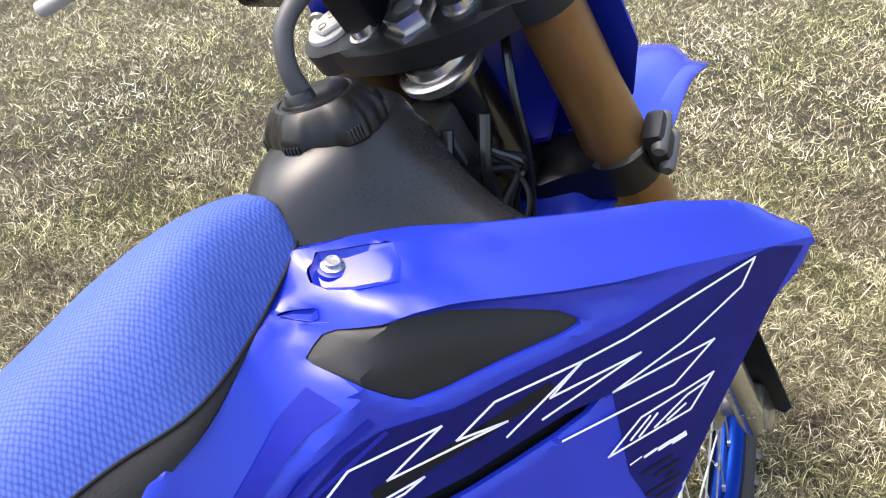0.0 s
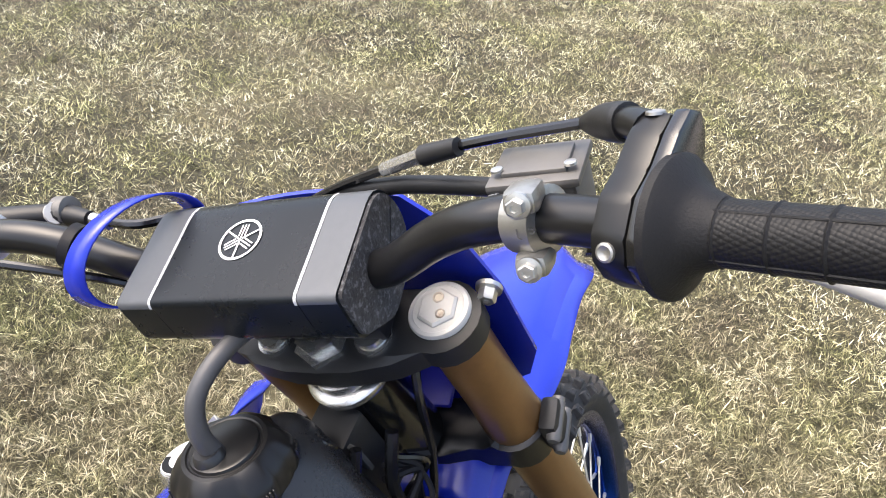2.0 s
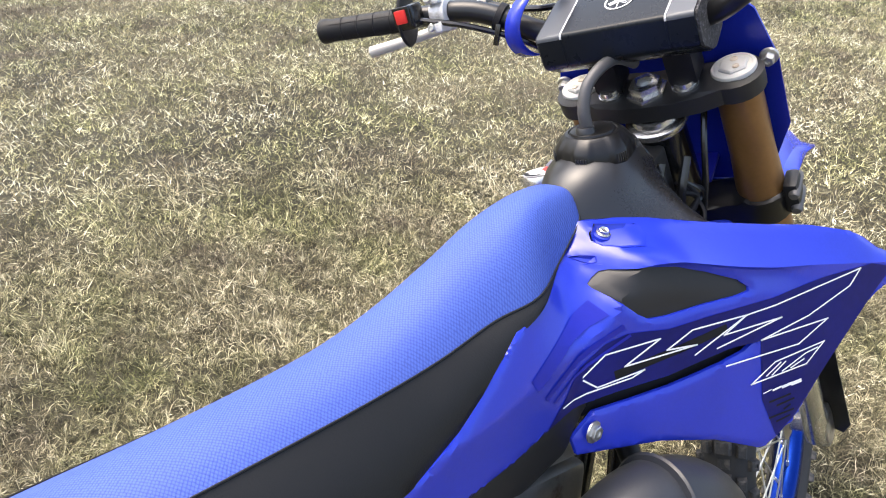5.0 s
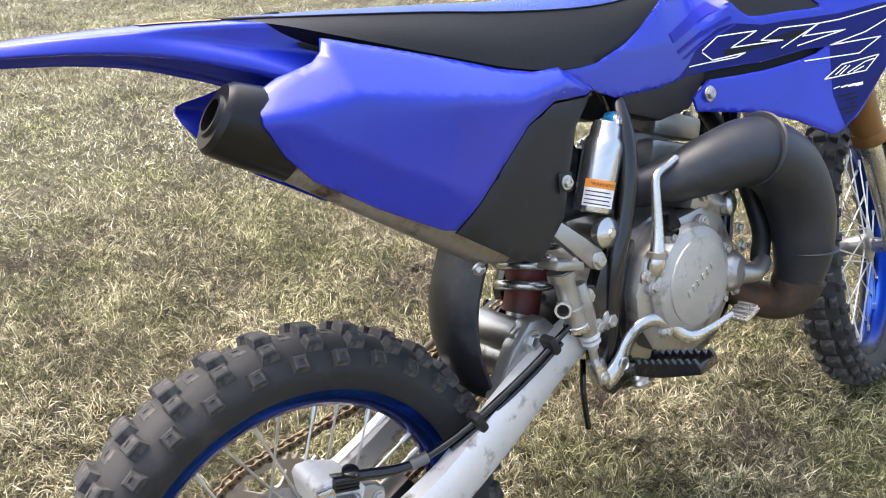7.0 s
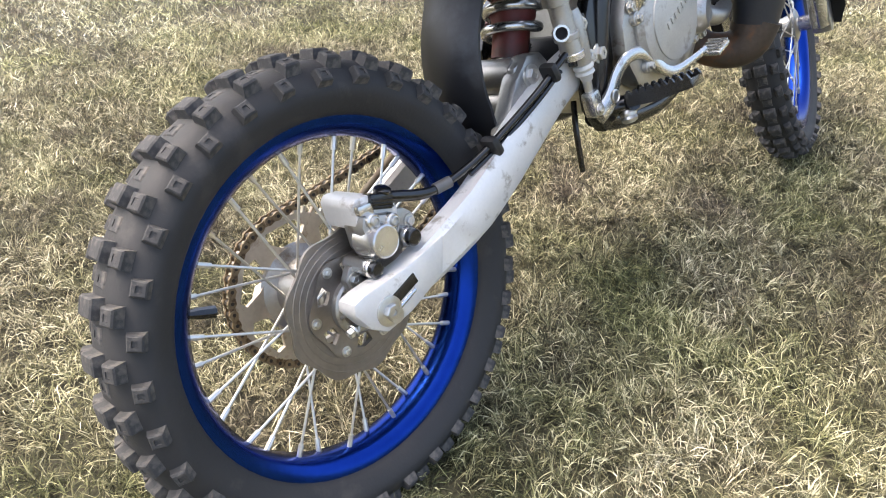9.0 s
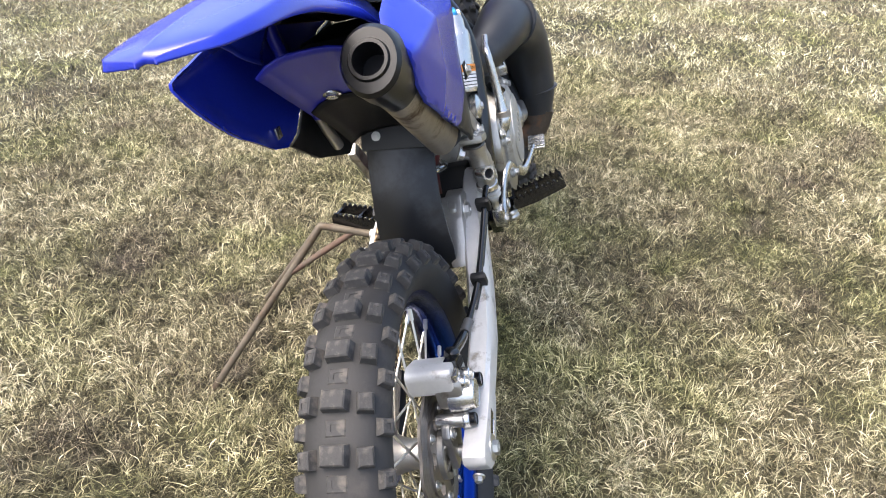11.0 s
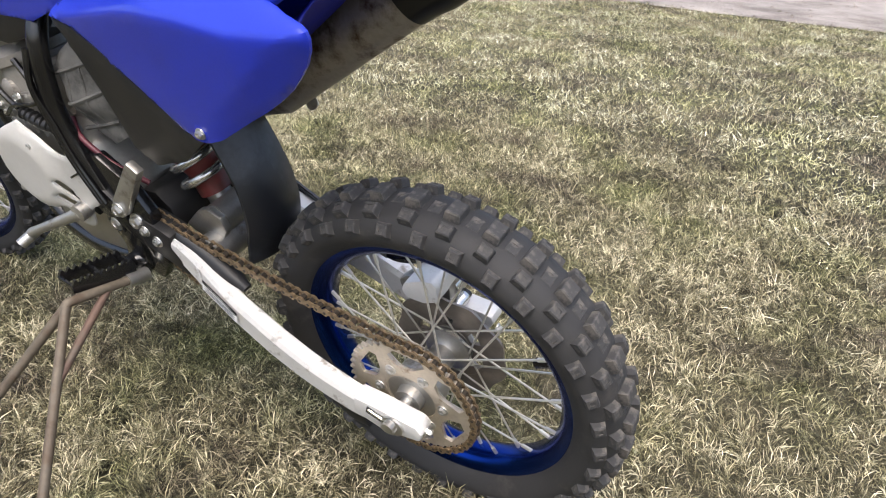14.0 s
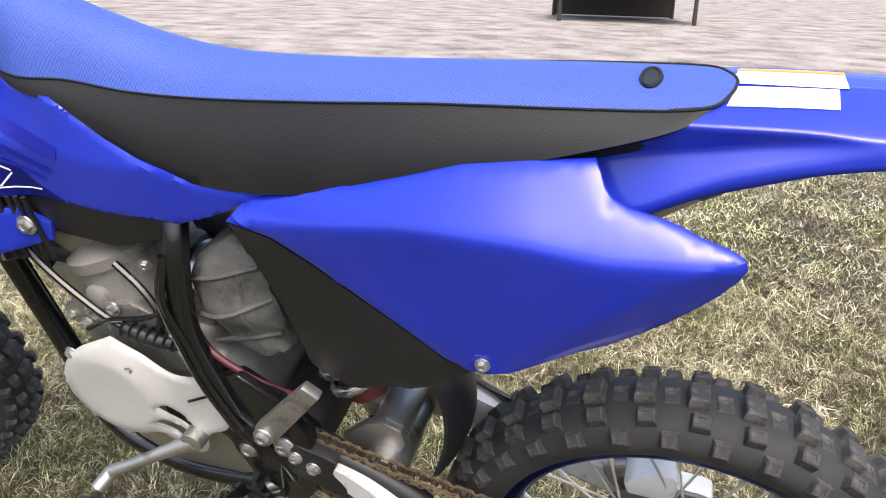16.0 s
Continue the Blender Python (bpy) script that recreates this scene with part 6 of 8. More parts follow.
def fender_top(x, y):
    """Height of the rear fender's upper face, with its faint middle ridge."""
    xs = [-r[0] for r in FENDER]
    zc, ya, za = (interp(-x, xs, v) for v in ([r[1] for r in FENDER], [r[2][0] for r in FENDER], [r[2][1] for r in FENDER]))
    return zc - (zc - za) * min(1.2, abs(y) / ya) ** 2.3 + 0.0011 * math.exp(-(y / 0.004) ** 2)


def rear_fender():
    def rounded(line, r):
        """Corners of a polyline eased over a small length."""
        out = [line[0]]
        for p, q, n in zip(line, line[1:], line[2:]):
            a, c = p - q, n - q
            ra, rc = min(r, a.length * 0.42), min(r, c.length * 0.42)
            a, c = q + a.normalized() * ra, q + c.normalized() * rc
            out += [a, a * 0.25 + q * 0.5 + c * 0.25, c]
        return out + [line[-1]]
    flat = [(x, z, *a, *b, *e, *f) for x, z, a, b, e, f in FENDER]
    rows_at = [tuple(r) for r in curve_through(flat, 5)]
    for x, w, top, sh in ((-0.199, 0.0476, 0.5468, 0.5422), (-0.2045, 0.0438, 0.5456, 0.5414), (-0.2095, 0.0365, 0.5446, 0.5408), (-0.2145, 0.0265, 0.5434, 0.5400), (-0.219, 0.0165, 0.5420, 0.5390), (-0.222, 0.0085, 0.5392, 0.5380), (-0.2232, 0.0080, 0.5346, 0.5345)):
        rows_at.append((x, top, w * 0.90, sh, w * 0.94, max(0.5342, sh - 0.0015), w * 0.98, min(0.5362, sh), w, 0.534))
    bm = bmesh.new()
    rows = []
    for x, z, ay, az, by, bz, cy, cz, dy, dz in rows_at:
        crown = [Vector((ay * k, z - (z - az) * k ** 2.3 + 0.0011 * math.exp(-(ay * k / 0.004) ** 2))) for k in (0, 0.06, 0.14, 0.3, 0.5, 0.68, 0.82, 0.92)]
        edge = rounded([crown[-1], Vector((ay, az)), Vector((by, bz)), Vector((cy, cz)), Vector((dy, dz))], 0.0042)
        half = crown + edge[1:]
        pts = [(-p.x, p.y) for p in half[:0:-1]] + [(p.x, p.y) for p in half]
        rows.append([bm.verts.new((x, y, h)) for y, h in pts])
    for a, b in zip(rows, rows[1:]):
        for j in range(len(a) - 1):
            bm.faces.new((a[j], a[j + 1], b[j + 1], b[j]))
    fen = part("rear_fender", bm, BLUE, bike, "scratched blue plastic rear fender with a white warning label", sharp=60)
    sol = fen.modifiers.new("thickness", "SOLIDIFY")
    sol.thickness, sol.offset = 0.0032, -1
    # underside: blue inner tail with a bolt, then the black inner mudguard
    hood = curve_through([(0.242, 0.340), (0.20, 0.374), (0.15, 0.408), (0.09, 0.448), (0.03, 0.488), (-0.03, 0.520)], 6)

    def sheet(lo, hi, y0, y1, lift):
        bm = bmesh.new()
        rws = [[bm.verts.new((x, y, z + lift - 0.010 * (abs(y) / 0.05) ** 3)) for y in np.linspace(y0, y1, 9)] for x, z in hood if lo <= x <= hi]
        for a, b in zip(rws, rws[1:]):
            for j in range(8):
                bm.faces.new((a[j], a[j + 1], b[j + 1], b[j]))
        return bm
    # mudguard takes the dullest black: the dark void under the tail put into colour
    for nm, mt, args, words in (("inner_fender", BLUE_IN, (0.035, 0.155, -0.050, 0.060, 0.003), "blue inner tail under the fender"), ("inner_mudguard", FLAT_BLACK, (0.138, 0.25, -0.050, 0.056, -0.001), "black inner mudguard over the rear wheel")):
        ob = part(nm, sheet(*args), mt, fen, words)
        th = ob.modifiers.new("thickness", "SOLIDIFY")
        th.thickness = 0.003
    bolt((0.134, 0.022, 0.4165), (-0.56, 0, -0.83), fen, 0.0075, 0.005, BRIGHT)

    def lab(outline, lift):
        return shell(outline, lambda u, v: (u, v, fender_top(u, v) + lift), 0.0, 0.006)
    lb = part("warning_label", lab([(-0.006, 0.033), (-0.013, 0.005), (-0.076, 0.004), (-0.074, 0.031)], 0.0006), PAPER, fen, "white label torn across, with an orange edge")
    part("label_half", lab([(-0.008, 0.002), (-0.015, -0.034), (-0.083, -0.034), (-0.082, 0.003)], 0.0008), PAPER, lb)
    part("label_edge", lab([(-0.0125, -0.027), (-0.015, -0.0345), (-0.084, -0.0345), (-0.083, -0.027)], 0.0013), ORANGE, lb)


rear_fender()


# ---- side panels ----
def side_panels():
    # right: blue panel over the muffler with a black front part
    def ry(u, v):
        low = interp(u, [-0.03, 0.06, 0.16, 0.28, 0.40], [-0.121, -0.129, -0.124, -0.108, -0.086]) + 0.04 * max(0, 0.47 - v)
        top = interp(u, [-0.03, 0.06, 0.17, 0.26, 0.34, 0.40], [0.512, 0.536, 0.518, 0.498, 0.496, 0.470])
        under = 0.26 * max(0, interp(u, [-0.03, 0.039, 0.195, 0.30], [0.481, 0.4465, 0.371, 0.320]) - v) * smoothstep(0.225, 0.15, u)
        a, b = low + under, -0.082 - 0.93 * (top - v)
        return (u, 0.0010 * math.log(math.exp((a + 0.1) / 0.0010) + math.exp((b + 0.1) / 0.0010)) - 0.1, v)
    fold = []
    keel = [(u, interp(u, [-0.03, 0.039, 0.195], [0.481, 0.4465, 0.371])) for u in np.arange(-0.004, 0.17, 0.008)]
    for u in np.arange(-0.03, 0.40, 0.010):
        fold.append((u, min(np.arange(0.44, 0.54, 0.0005), key=lambda v: abs(-0.082 - 0.93 * (interp(u, [-0.03, 0.06, 0.17, 0.26, 0.34, 0.40], [0.512, 0.536, 0.518, 0.498, 0.496, 0.470]) - v) - interp(u, [-0.03, 0.06, 0.16, 0.28, 0.40], [-0.116, -0.128, -0.124, -0.108, -0.086])))))
    blue = [(0.056, 0.537), (0.12, 0.526), (0.20, 0.511), (0.258, 0.499), (0.302, 0.493), (0.345, 0.496), (0.391, 0.469), (0.378, 0.463), (0.316, 0.460), (0.271, 0.440), (0.215, 0.390), (0.164, 0.346), (0.150, 0.349), (0.079, 0.382), (0.018, 0.417), (-0.006, 0.441), (-0.023, 0.468), (-0.023, 0.485), (-0.012, 0.4975), (0.004, 0.5055), (0.022, 0.511), (0.038, 0.516), (0.050, 0.525)]
    rp = part("side_panel", shell(blue, ry, 0.0035, 0.007, roll=0.002, creases=[fold, keel]), BLUE, bike, "blue plastic side panel beside the muffler", sharp=40)
    black = [(0.391, 0.466), (0.376, 0.460), (0.358, 0.429), (0.344, 0.383), (0.330, 0.327), (0.283, 0.286), (0.235, 0.303), (0.166, 0.343), (0.215, 0.387), (0.271, 0.437), (0.316, 0.457), (0.378, 0.460)]
    black = [black[0]] + black[2:]
    bk = part("panel_front", shell(black, lambda u, v: (u, ry(u, v)[1] + 0.0015, v), 0.0035, 0.011, roll=0.002), BLACK, rp, "scuffed black plastic front of the panel")
    part("bolt_pad", block((0.020, 0.002, 0.022), (0.326, -0.0990, 0.370), None, 0.0008), BLACK, bk)
    bolt((0.326, -0.101, 0.370), (0, -1, 0), bk, 0.006, 0.006)

    LTOP = ([-0.03, 0.0, 0.06, 0.12, 0.17, 0.26, 0.38], [0.5180, 0.5200, 0.5235, 0.5258, 0.5262, 0.506, 0.475])

    def crest(u):
        return sum(interp(u + o, LTOP[0], LTOP[1]) for o in (-0.05, -0.03, -0.01, 0.01, 0.03, 0.05)) / 6

    def ly(u, v):
        low = interp(u, [-0.03, 0.06, 0.16, 0.28, 0.40], [0.121, 0.126, 0.120, 0.106, 0.088]) - 0.06 * max(0, 0.49 - v)
        top = crest(u)
        up = 0.082 + interp(u, [0.0, 0.08, 0.22], [1.18, 1.2, 1.5]) * (top - v)
        low -= 0.28 * max(0, interp(u, [-0.03, 0.0155, 0.075, 0.16], [0.505, 0.474, 0.428, 0.372]) - v) * smoothstep(0.15, 0.07, u)
        return (u, -0.0024 * math.log(math.exp(-low / 0.0024) + math.exp(-up / 0.0024)), v)
    keel = [(u, interp(u, [-0.03, 0.0155, 0.075, 0.16], [0.505, 0.474, 0.428, 0.372])) for u in np.arange(-0.002, 0.12, 0.008)]

    def brow(u):
        lo = interp(u, [-0.03, 0.06, 0.16, 0.28, 0.40], [0.121, 0.126, 0.120, 0.106, 0.088])
        return crest(u) - (lo - 0.082) / interp(u, [0.0, 0.08, 0.22], [1.18, 1.2, 1.5])
    brows = [[(u, brow(u) + o) for u in np.arange(-0.012, 0.33, 0.008)] for o in (-0.0045, 0.0, 0.0045)]
    blue = [(0.380, 0.470), (0.350, 0.497), (0.26, 0.506), (0.17, 0.527), (0.12, 0.532), (0.075, 0.5335), (0.071, 0.528), (0.067, 0.5205), (0.060, 0.5145), (0.050, 0.5110), (0.038, 0.5085), (0.026, 0.5060), (0.0145, 0.5028), (0.004, 0.4990), (-0.007, 0.4962), (-0.017, 0.4935), (-0.0245, 0.4900), (-0.0262, 0.4840), (-0.0215, 0.4725), (-0.0115, 0.4580), (0.002, 0.4440), (0.016, 0.4310), (0.034, 0.4180), (0.055, 0.4055), (0.080, 0.3925), (0.128, 0.3665), (0.162, 0.357), (0.190, 0.365), (0.240, 0.402), (0.295, 0.440), (0.335, 0.462)]
    lp = part("side_panel", shell(blue, ly, 0.0035, 0.008, roll=0.002, inward=(0, -1, 0), creases=[keel, *brows]), BLUE, bike, "blue plastic side panel with a pointed rear corner", sharp=40)
    black = [(0.380, 0.467), (0.365, 0.430), (0.350, 0.380), (0.338, 0.310), (0.300, 0.292), (0.220, 0.318), (0.166, 0.356), (0.192, 0.362), (0.242, 0.399), (0.297, 0.437), (0.337, 0.459)]
    part("panel_front", shell(black, lambda u, v: (u, ly(u, v)[1] - 0.0015, v), 0.0035, 0.011, roll=0.002, inward=(0, -1, 0)), BLACK, lp, "scuffed black plastic front of the panel")
    part("bolt_recess", turned([(0, 0.011), (0.0012, 0.010), (0.0014, 0.002)], (0.156, ly(0.156, 0.371)[1] - 0.0005, 0.371), (0, 1, 0), 6), BLUE, lp)
    bolt((0.156, ly(0.156, 0.371)[1] + 0.001, 0.371), (0, 1, 0), lp, 0.0046, 0.005)
    # inner cheek joining the panels to the fender
    part("tail_frame", tube([(0.11, 0.060, 0.525), (0.155, 0.075, 0.472), (0.200, 0.075, 0.390), (0.208, 0.075, 0.377)], 0.008, 10), BLUE_IN, lp)
    part("frame_stay", tube([(0.208, 0.075, 0.377), (0.224, 0.075, 0.350), (0.240, 0.074, 0.324)], 0.0075, 10), ALU, lp, "bare aluminium stay")
    part("clip_nut", block((0.014, 0.003, 0.014), (0.150, ly(0.150, 0.380)[1] - 0.006, 0.380), None, 0.001), BRIGHT, lp, "silver clip nut")


side_panels()


# ---- tank shrouds ----
CREASE = ([0.50, 0.60, 0.62, 0.64, 0.66, 0.675, 0.703, 0.732, 0.763, 0.797, 0.834, 0.89, 0.945], [0.510, 0.528, 0.537, 0.553, 0.578, 0.592, 0.591, 0.582, 0.573, 0.565, 0.560, 0.550, 0.541])


def eased(xs, ys, wide=0.016):
    """A line through points, its corners rounded."""
    u = np.arange(xs[0], xs[-1] + 1e-9, 0.002)
    y = np.interp(u, xs, ys)
    k = np.hanning(int(wide / 0.002) * 2 + 1)
    pad = len(k) // 2
    y = np.convolve(np.concatenate([2 * y[0] - y[pad:0:-1], y, 2 * y[-1] - y[-2:-pad - 2:-1]]), k / k.sum(), "valid")
    return lambda x: float(np.interp(x, u, y))


crease_at = eased(*CREASE)
shroud_top = eased([0.45, 0.506, 0.543, 0.597, 0.624, 0.652, 0.671, 0.703, 0.734, 0.761, 0.794, 0.829, 0.862, 0.90, 0.95], [0.513, 0.543, 0.570, 0.585, 0.592, 0.602, 0.623, 0.619, 0.614, 0.608, 0.601, 0.594, 0.589, 0.578, 0.537])
shroud_lean = eased([0.45, 0.543, 0.597, 0.624, 0.652, 0.671, 0.703, 0.734, 0.761, 0.794, 0.829, 0.862, 0.90, 0.94], [0.004, 0.012, 0.024, 0.041, 0.062, 0.070, 0.068, 0.062, 0.048, 0.042, 0.035, 0.026, 0.020, 0.016])


def shroud_y(u, v):
    flat = max(0.465 * u - 0.066 * v - 0.170, 0.078)
    crease = crease_at(u)
    lean = min(1.2, max(0, v - crease) / max(0.012, shroud_top(u) - crease)) * shroud_lean(u)

    # ledge over the vent window
    ledge = 0.0038 * smoothstep(ledge_at(u) + 0.0005, ledge_at(u) - 0.0030, v) * smoothstep(ledge_at(u) - 0.030, ledge_at(u) - 0.006, v) * smoothstep(0.625, 0.648, u) * smoothstep(0.850, 0.785, u)
    return flat - lean - ledge


ledge_at = eased([0.60, 0.638, 0.659, 0.679, 0.703, 0.733, 0.763, 0.798, 0.835, 0.94], [0.590, 0.592, 0.5935, 0.595, 0.5905, 0.582, 0.573, 0.565, 0.560, 0.545])

SHROUD = [(0.668, 0.6215), (0.703, 0.619), (0.734, 0.614), (0.761, 0.608), (0.794, 0.601), (0.829, 0.594), (0.862, 0.589), (0.900, 0.577), (0.918, 0.566), (0.936, 0.546), (0.925, 0.526), (0.893, 0.503), (0.854, 0.448), (0.824, 0.402), (0.798, 0.379), (0.782, 0.374), (0.735, 0.398), (0.680, 0.414), (0.625, 0.421),
          (0.600, 0.424), (0.596, 0.442), (0.618, 0.464), (0.650, 0.466), (0.690, 0.4695), (0.716, 0.474), (0.745, 0.480), (0.765, 0.486), (0.775, 0.493), (0.750, 0.4925), (0.720, 0.487), (0.690, 0.481), (0.640, 0.478), (0.585, 0.472), (0.520, 0.460), (0.440, 0.455), (0.392, 0.470), (0.342, 0.492), (0.413, 0.499), (0.466, 0.518), (0.506, 0.543), (0.543, 0.568), (0.571, 0.576), (0.597, 0.585), (0.624, 0.592), (0.652, 0.604)]
WINDOW = [(0.6415, 0.576), (0.648, 0.5805), (0.654, 0.585), (0.659, 0.587), (0.677, 0.590), (0.703, 0.585), (0.731, 0.574), (0.761, 0.560), (0.771, 0.551), (0.771, 0.547), (0.759, 0.545), (0.724, 0.544), (0.691, 0.541), (0.673, 0.542), (0.663, 0.549), (0.651, 0.561), (0.642, 0.573)]
POCKET = [(0.6790, 0.6188, 0.0065), (0.6920, 0.6166, 0.0050), (0.7040, 0.6148, 0.0020), (0.7150, 0.6126, 0.0002), (0.7070, 0.6066, 0.0002), (0.6950, 0.6020, 0.0004), (0.6860, 0.6030, 0.0030), (0.6770, 0.6036, 0.0065), (0.6680, 0.6046, 0.0070), (0.6655, 0.6075, 0.0070), (0.6690, 0.6130, 0.0070)]
NOTCH = [(0.6445, 0.5955, 0.0002), (0.6520, 0.5962, 0.0020), (0.6590, 0.5966, 0.0042), (0.6570, 0.5925, 0.0042), (0.6545, 0.5905, 0.0042), (0.6490, 0.5928, 0.0015)]
LINES = [
    [(0.582, 0.483), (0.652, 0.490), (0.664, 0.495), (0.620, 0.489), (0.606, 0.501), (0.629, 0.519), (0.680, 0.522), (0.646, 0.503), (0.715, 0.507), (0.686, 0.509), (0.711, 0.523), (0.765, 0.525), (0.742, 0.510), (0.801, 0.514), (0.735, 0.498)],
    [(0.765, 0.525), (0.713, 0.497)],
    [(0.765, 0.525), (0.794, 0.528), (0.885, 0.546), (0.874, 0.530), (0.830, 0.509), (0.780, 0.495), (0.851, 0.501), (0.820, 0.481), (0.744, 0.477)],
    [(0.770, 0.450), (0.795, 0.468), (0.848, 0.477), (0.829, 0.457), (0.770, 0.450)],
    [(0.786, 0.455), (0.801, 0.466)], [(0.792, 0.4545), (0.806, 0.4655)], [(0.803, 0.456), (0.828, 0.469), (0.841, 0.472)], [(0.812, 0.457), (0.826, 0.463)],
]


def shroud(s, name, label):
    place = lambda u, v: (u, s * shroud_y(u, v), v)
    lift = (0, s * 0.0012, 0)

    sh = part(name, shell(SHROUD, place, 0.0038, 0.0050, [WINDOW, [p[:2] for p in POCKET], [p[:2] for p in NOTCH]], roll=0.002, inward=(0, -s, 0), creases=[[(u, crease_at(u)) for u in np.arange(0.66, 0.945, 0.006)], [(u, ledge_at(u) - 0.0032) for u in np.arange(0.634, 0.84, 0.005)]]), BLUE, bike, label, sharp=28)
    dark = [(0.560, 0.470), (0.584, 0.488), (0.606, 0.512), (0.630, 0.529), (0.650, 0.534), (0.668, 0.532), (0.689, 0.529), (0.722, 0.532), (0.757, 0.534), (0.793, 0.536), (0.845, 0.545), (0.898, 0.548), (0.922, 0.540), (0.900, 0.514), (0.852, 0.450), (0.818, 0.402), (0.798, 0.384), (0.782, 0.430), (0.780, 0.494), (0.750, 0.4945), (0.720, 0.489), (0.690, 0.483), (0.640, 0.480), (0.585, 0.474)]
    # added strip: its black stands in for the shade inside the slot
    part("slot_backing", shell([(0.600, 0.455), (0.700, 0.462), (0.785, 0.482), (0.785, 0.502), (0.700, 0.496), (0.600, 0.486)], lambda u, v: (u, s * (shroud_y(u, v) - 0.012), v), 0.002, 0.012, inward=(0, -s, 0)), FLAT_BLACK, sh, "black strip added behind the slot to keep it dark")
    pr = part("graphic", shell(dark, lambda u, v: (u, s * (shroud_y(u, v) + 0.0006), v), 0.0, 0.010), NAVY, sh, "dark navy printed graphic")
    for ln_ in LINES:
        part("graphic_line", ribbon(ln_, 0.0016, place, lift), WHITE, pr, "thin white printed line")
    for a, b, wide, mat in (((0.552, 0.522), (0.630, 0.558), 0.013, STREAK), ((0.562, 0.503), (0.646, 0.541), 0.005, STREAK), ((0.572, 0.494), (0.652, 0.532), 0.003, STREAK)):
        part("graphic_streak", ribbon([a, ((a[0] + b[0]) / 2, (a[1] + b[1]) / 2), b], wide, place, (0, s * 0.0011, 0)), mat, pr, "soft lighter blue printed streak")
    part("graphic_stripe", ribbon([(0.640, 0.497), (0.700, 0.507), (0.742, 0.516)], 0.0085, place, (0, s * 0.0008, 0)), FLAT_BLACK, pr, "black printed stripe")
    for i in range(4):
        u = 0.783 + 0.0105 * i
        part("graphic_bar", ribbon([(u, 0.4365 + 0.0008 * i), (u + 0.008, 0.4385 + 0.0005 * i)], 0.0012 + 0.0010 * i, place, lift), WHITE, pr)
    for i in range(5):
        part("small_print", ribbon([(0.790 + 0.008 * (i % 3), 0.425 - 0.006 * i), (0.812 + 0.004 * (i % 2), 0.428 - 0.006 * i)], 0.0022, place, lift), FLAT_BLACK, pr)
    if s < 0:
        part("vent_insert", shell(WINDOW, lambda u, v: (u, s * (shroud_y(u, v) - 0.0045), v), 0.003, 0.010, inward=(0, -s, 0)), BLACK, sh, "matt black vent insert")
    # upper mount: recess with screw; lower mount tab
    p = Vector((0.677, s * (shroud_y(0.677, 0.609) - 0.001), 0.609))
    for name_, rows in (("screw_pocket", POCKET), ("moulded_notch", NOTCH)):
        bm = bmesh.new()
        mid = Vector((sum(r[0] for r in rows), sum(r[1] for r in rows))) / len(rows)
        rings = []
        for f, g in ((1.0, 0.0), (0.97, 0.25), (0.84, 0.95), (0.72, 1.0)):
            ring = []
            for u, v, d in rows:
                c = mid + (Vector((u, v)) - mid) * f
                y = shroud_y(c.x, c.y)
                ring.append(Vector((c.x, s * (y - 0.45 * d * g), c.y - 0.85 * d * g)))
            rings.append(ring)
        ring_loft(bm, rings)
        bmesh.ops.delete(bm, geom=[max(bm.faces, key=lambda f: f.calc_area() if len(f.verts) == len(rows) else 0)], context="FACES_ONLY")
        part(name_, bm, BLUE, sh, sharp=24)
    p = Vector((0.6815, s * 0.0490, 0.6090))
    part("screw_seat", turned([(-0.002, 0.0095), (0.0008, 0.0090), (0.0012, 0.0078), (0.0012, 0.001)], p, (-0.05, s * 0.38, 0.92), 24), BLUE, sh)
    part("screw", turned([(0, 0.0072), (0.0016, 0.0070), (0.0020, 0.0050), (0.0048, 0.0048), (0.0054, 0.0040), (0.0040, 0.0030), (0.0040, 0.0005)], p + Vector((0, s * 0.0004, 0.0010)), (-0.05, s * 0.38, 0.92), 18), BRIGHT, sh)
    q = Vector((0.613, s * (shroud_y(0.613, 0.445) + 0.002), 0.446))
    bolt(q, (0, s, 0), sh, 0.0075, 0.006)
    if s > 0:
        bm = bmesh.new()
        rows = []
        for u, v, f in ((0.830, 0.594, 0.0), (0.847, 0.5915, 0.30), (0.862, 0.589, 0.70), (0.880, 0.584, 1.0), (0.900, 0.577, 1.0), (0.912, 0.570, 0.75), (0.918, 0.566, 0.0)):
            o = Vector(place(u, v))
            rows.append([bm.verts.new(o + Vector((0.003 * f * k, -0.024 * f * k, 0.007 * f * math.sin(math.pi * 0.62 * k)))) for k in np.linspace(0, 1, 6)])
        for a, b in zip(rows, rows[1:]):
            for j in range(5):
                bm.faces.new((a[j], a[j + 1], b[j + 1], b[j]))
        bmesh.ops.remove_doubles(bm, verts=bm.verts, dist=0.0002)
        lip = part("shroud_lip", bm, BLUE, sh, "folded blue lip at the front of the shroud")
        lip.modifiers.new("thickness", "SOLIDIFY").thickness = 0.003
    # black duct between tank, frame and panel
    part("lower_duct", slab([(0.420, 0.480), (0.520, 0.492), (0.640, 0.505), (0.705, 0.502), (0.690, 0.470), (0.615, 0.456), (0.590, 0.428), (0.530, 0.418), (0.470, 0.432)], s * 0.040, s * 0.075, 0.008), BLACK, sh, "black plastic duct below the shroud")
    return sh


shroud(-1, "shroud", "blue plastic tank shroud with navy and white graphics")
shroud(1, "shroud", "blue plastic tank shroud around the radiator")


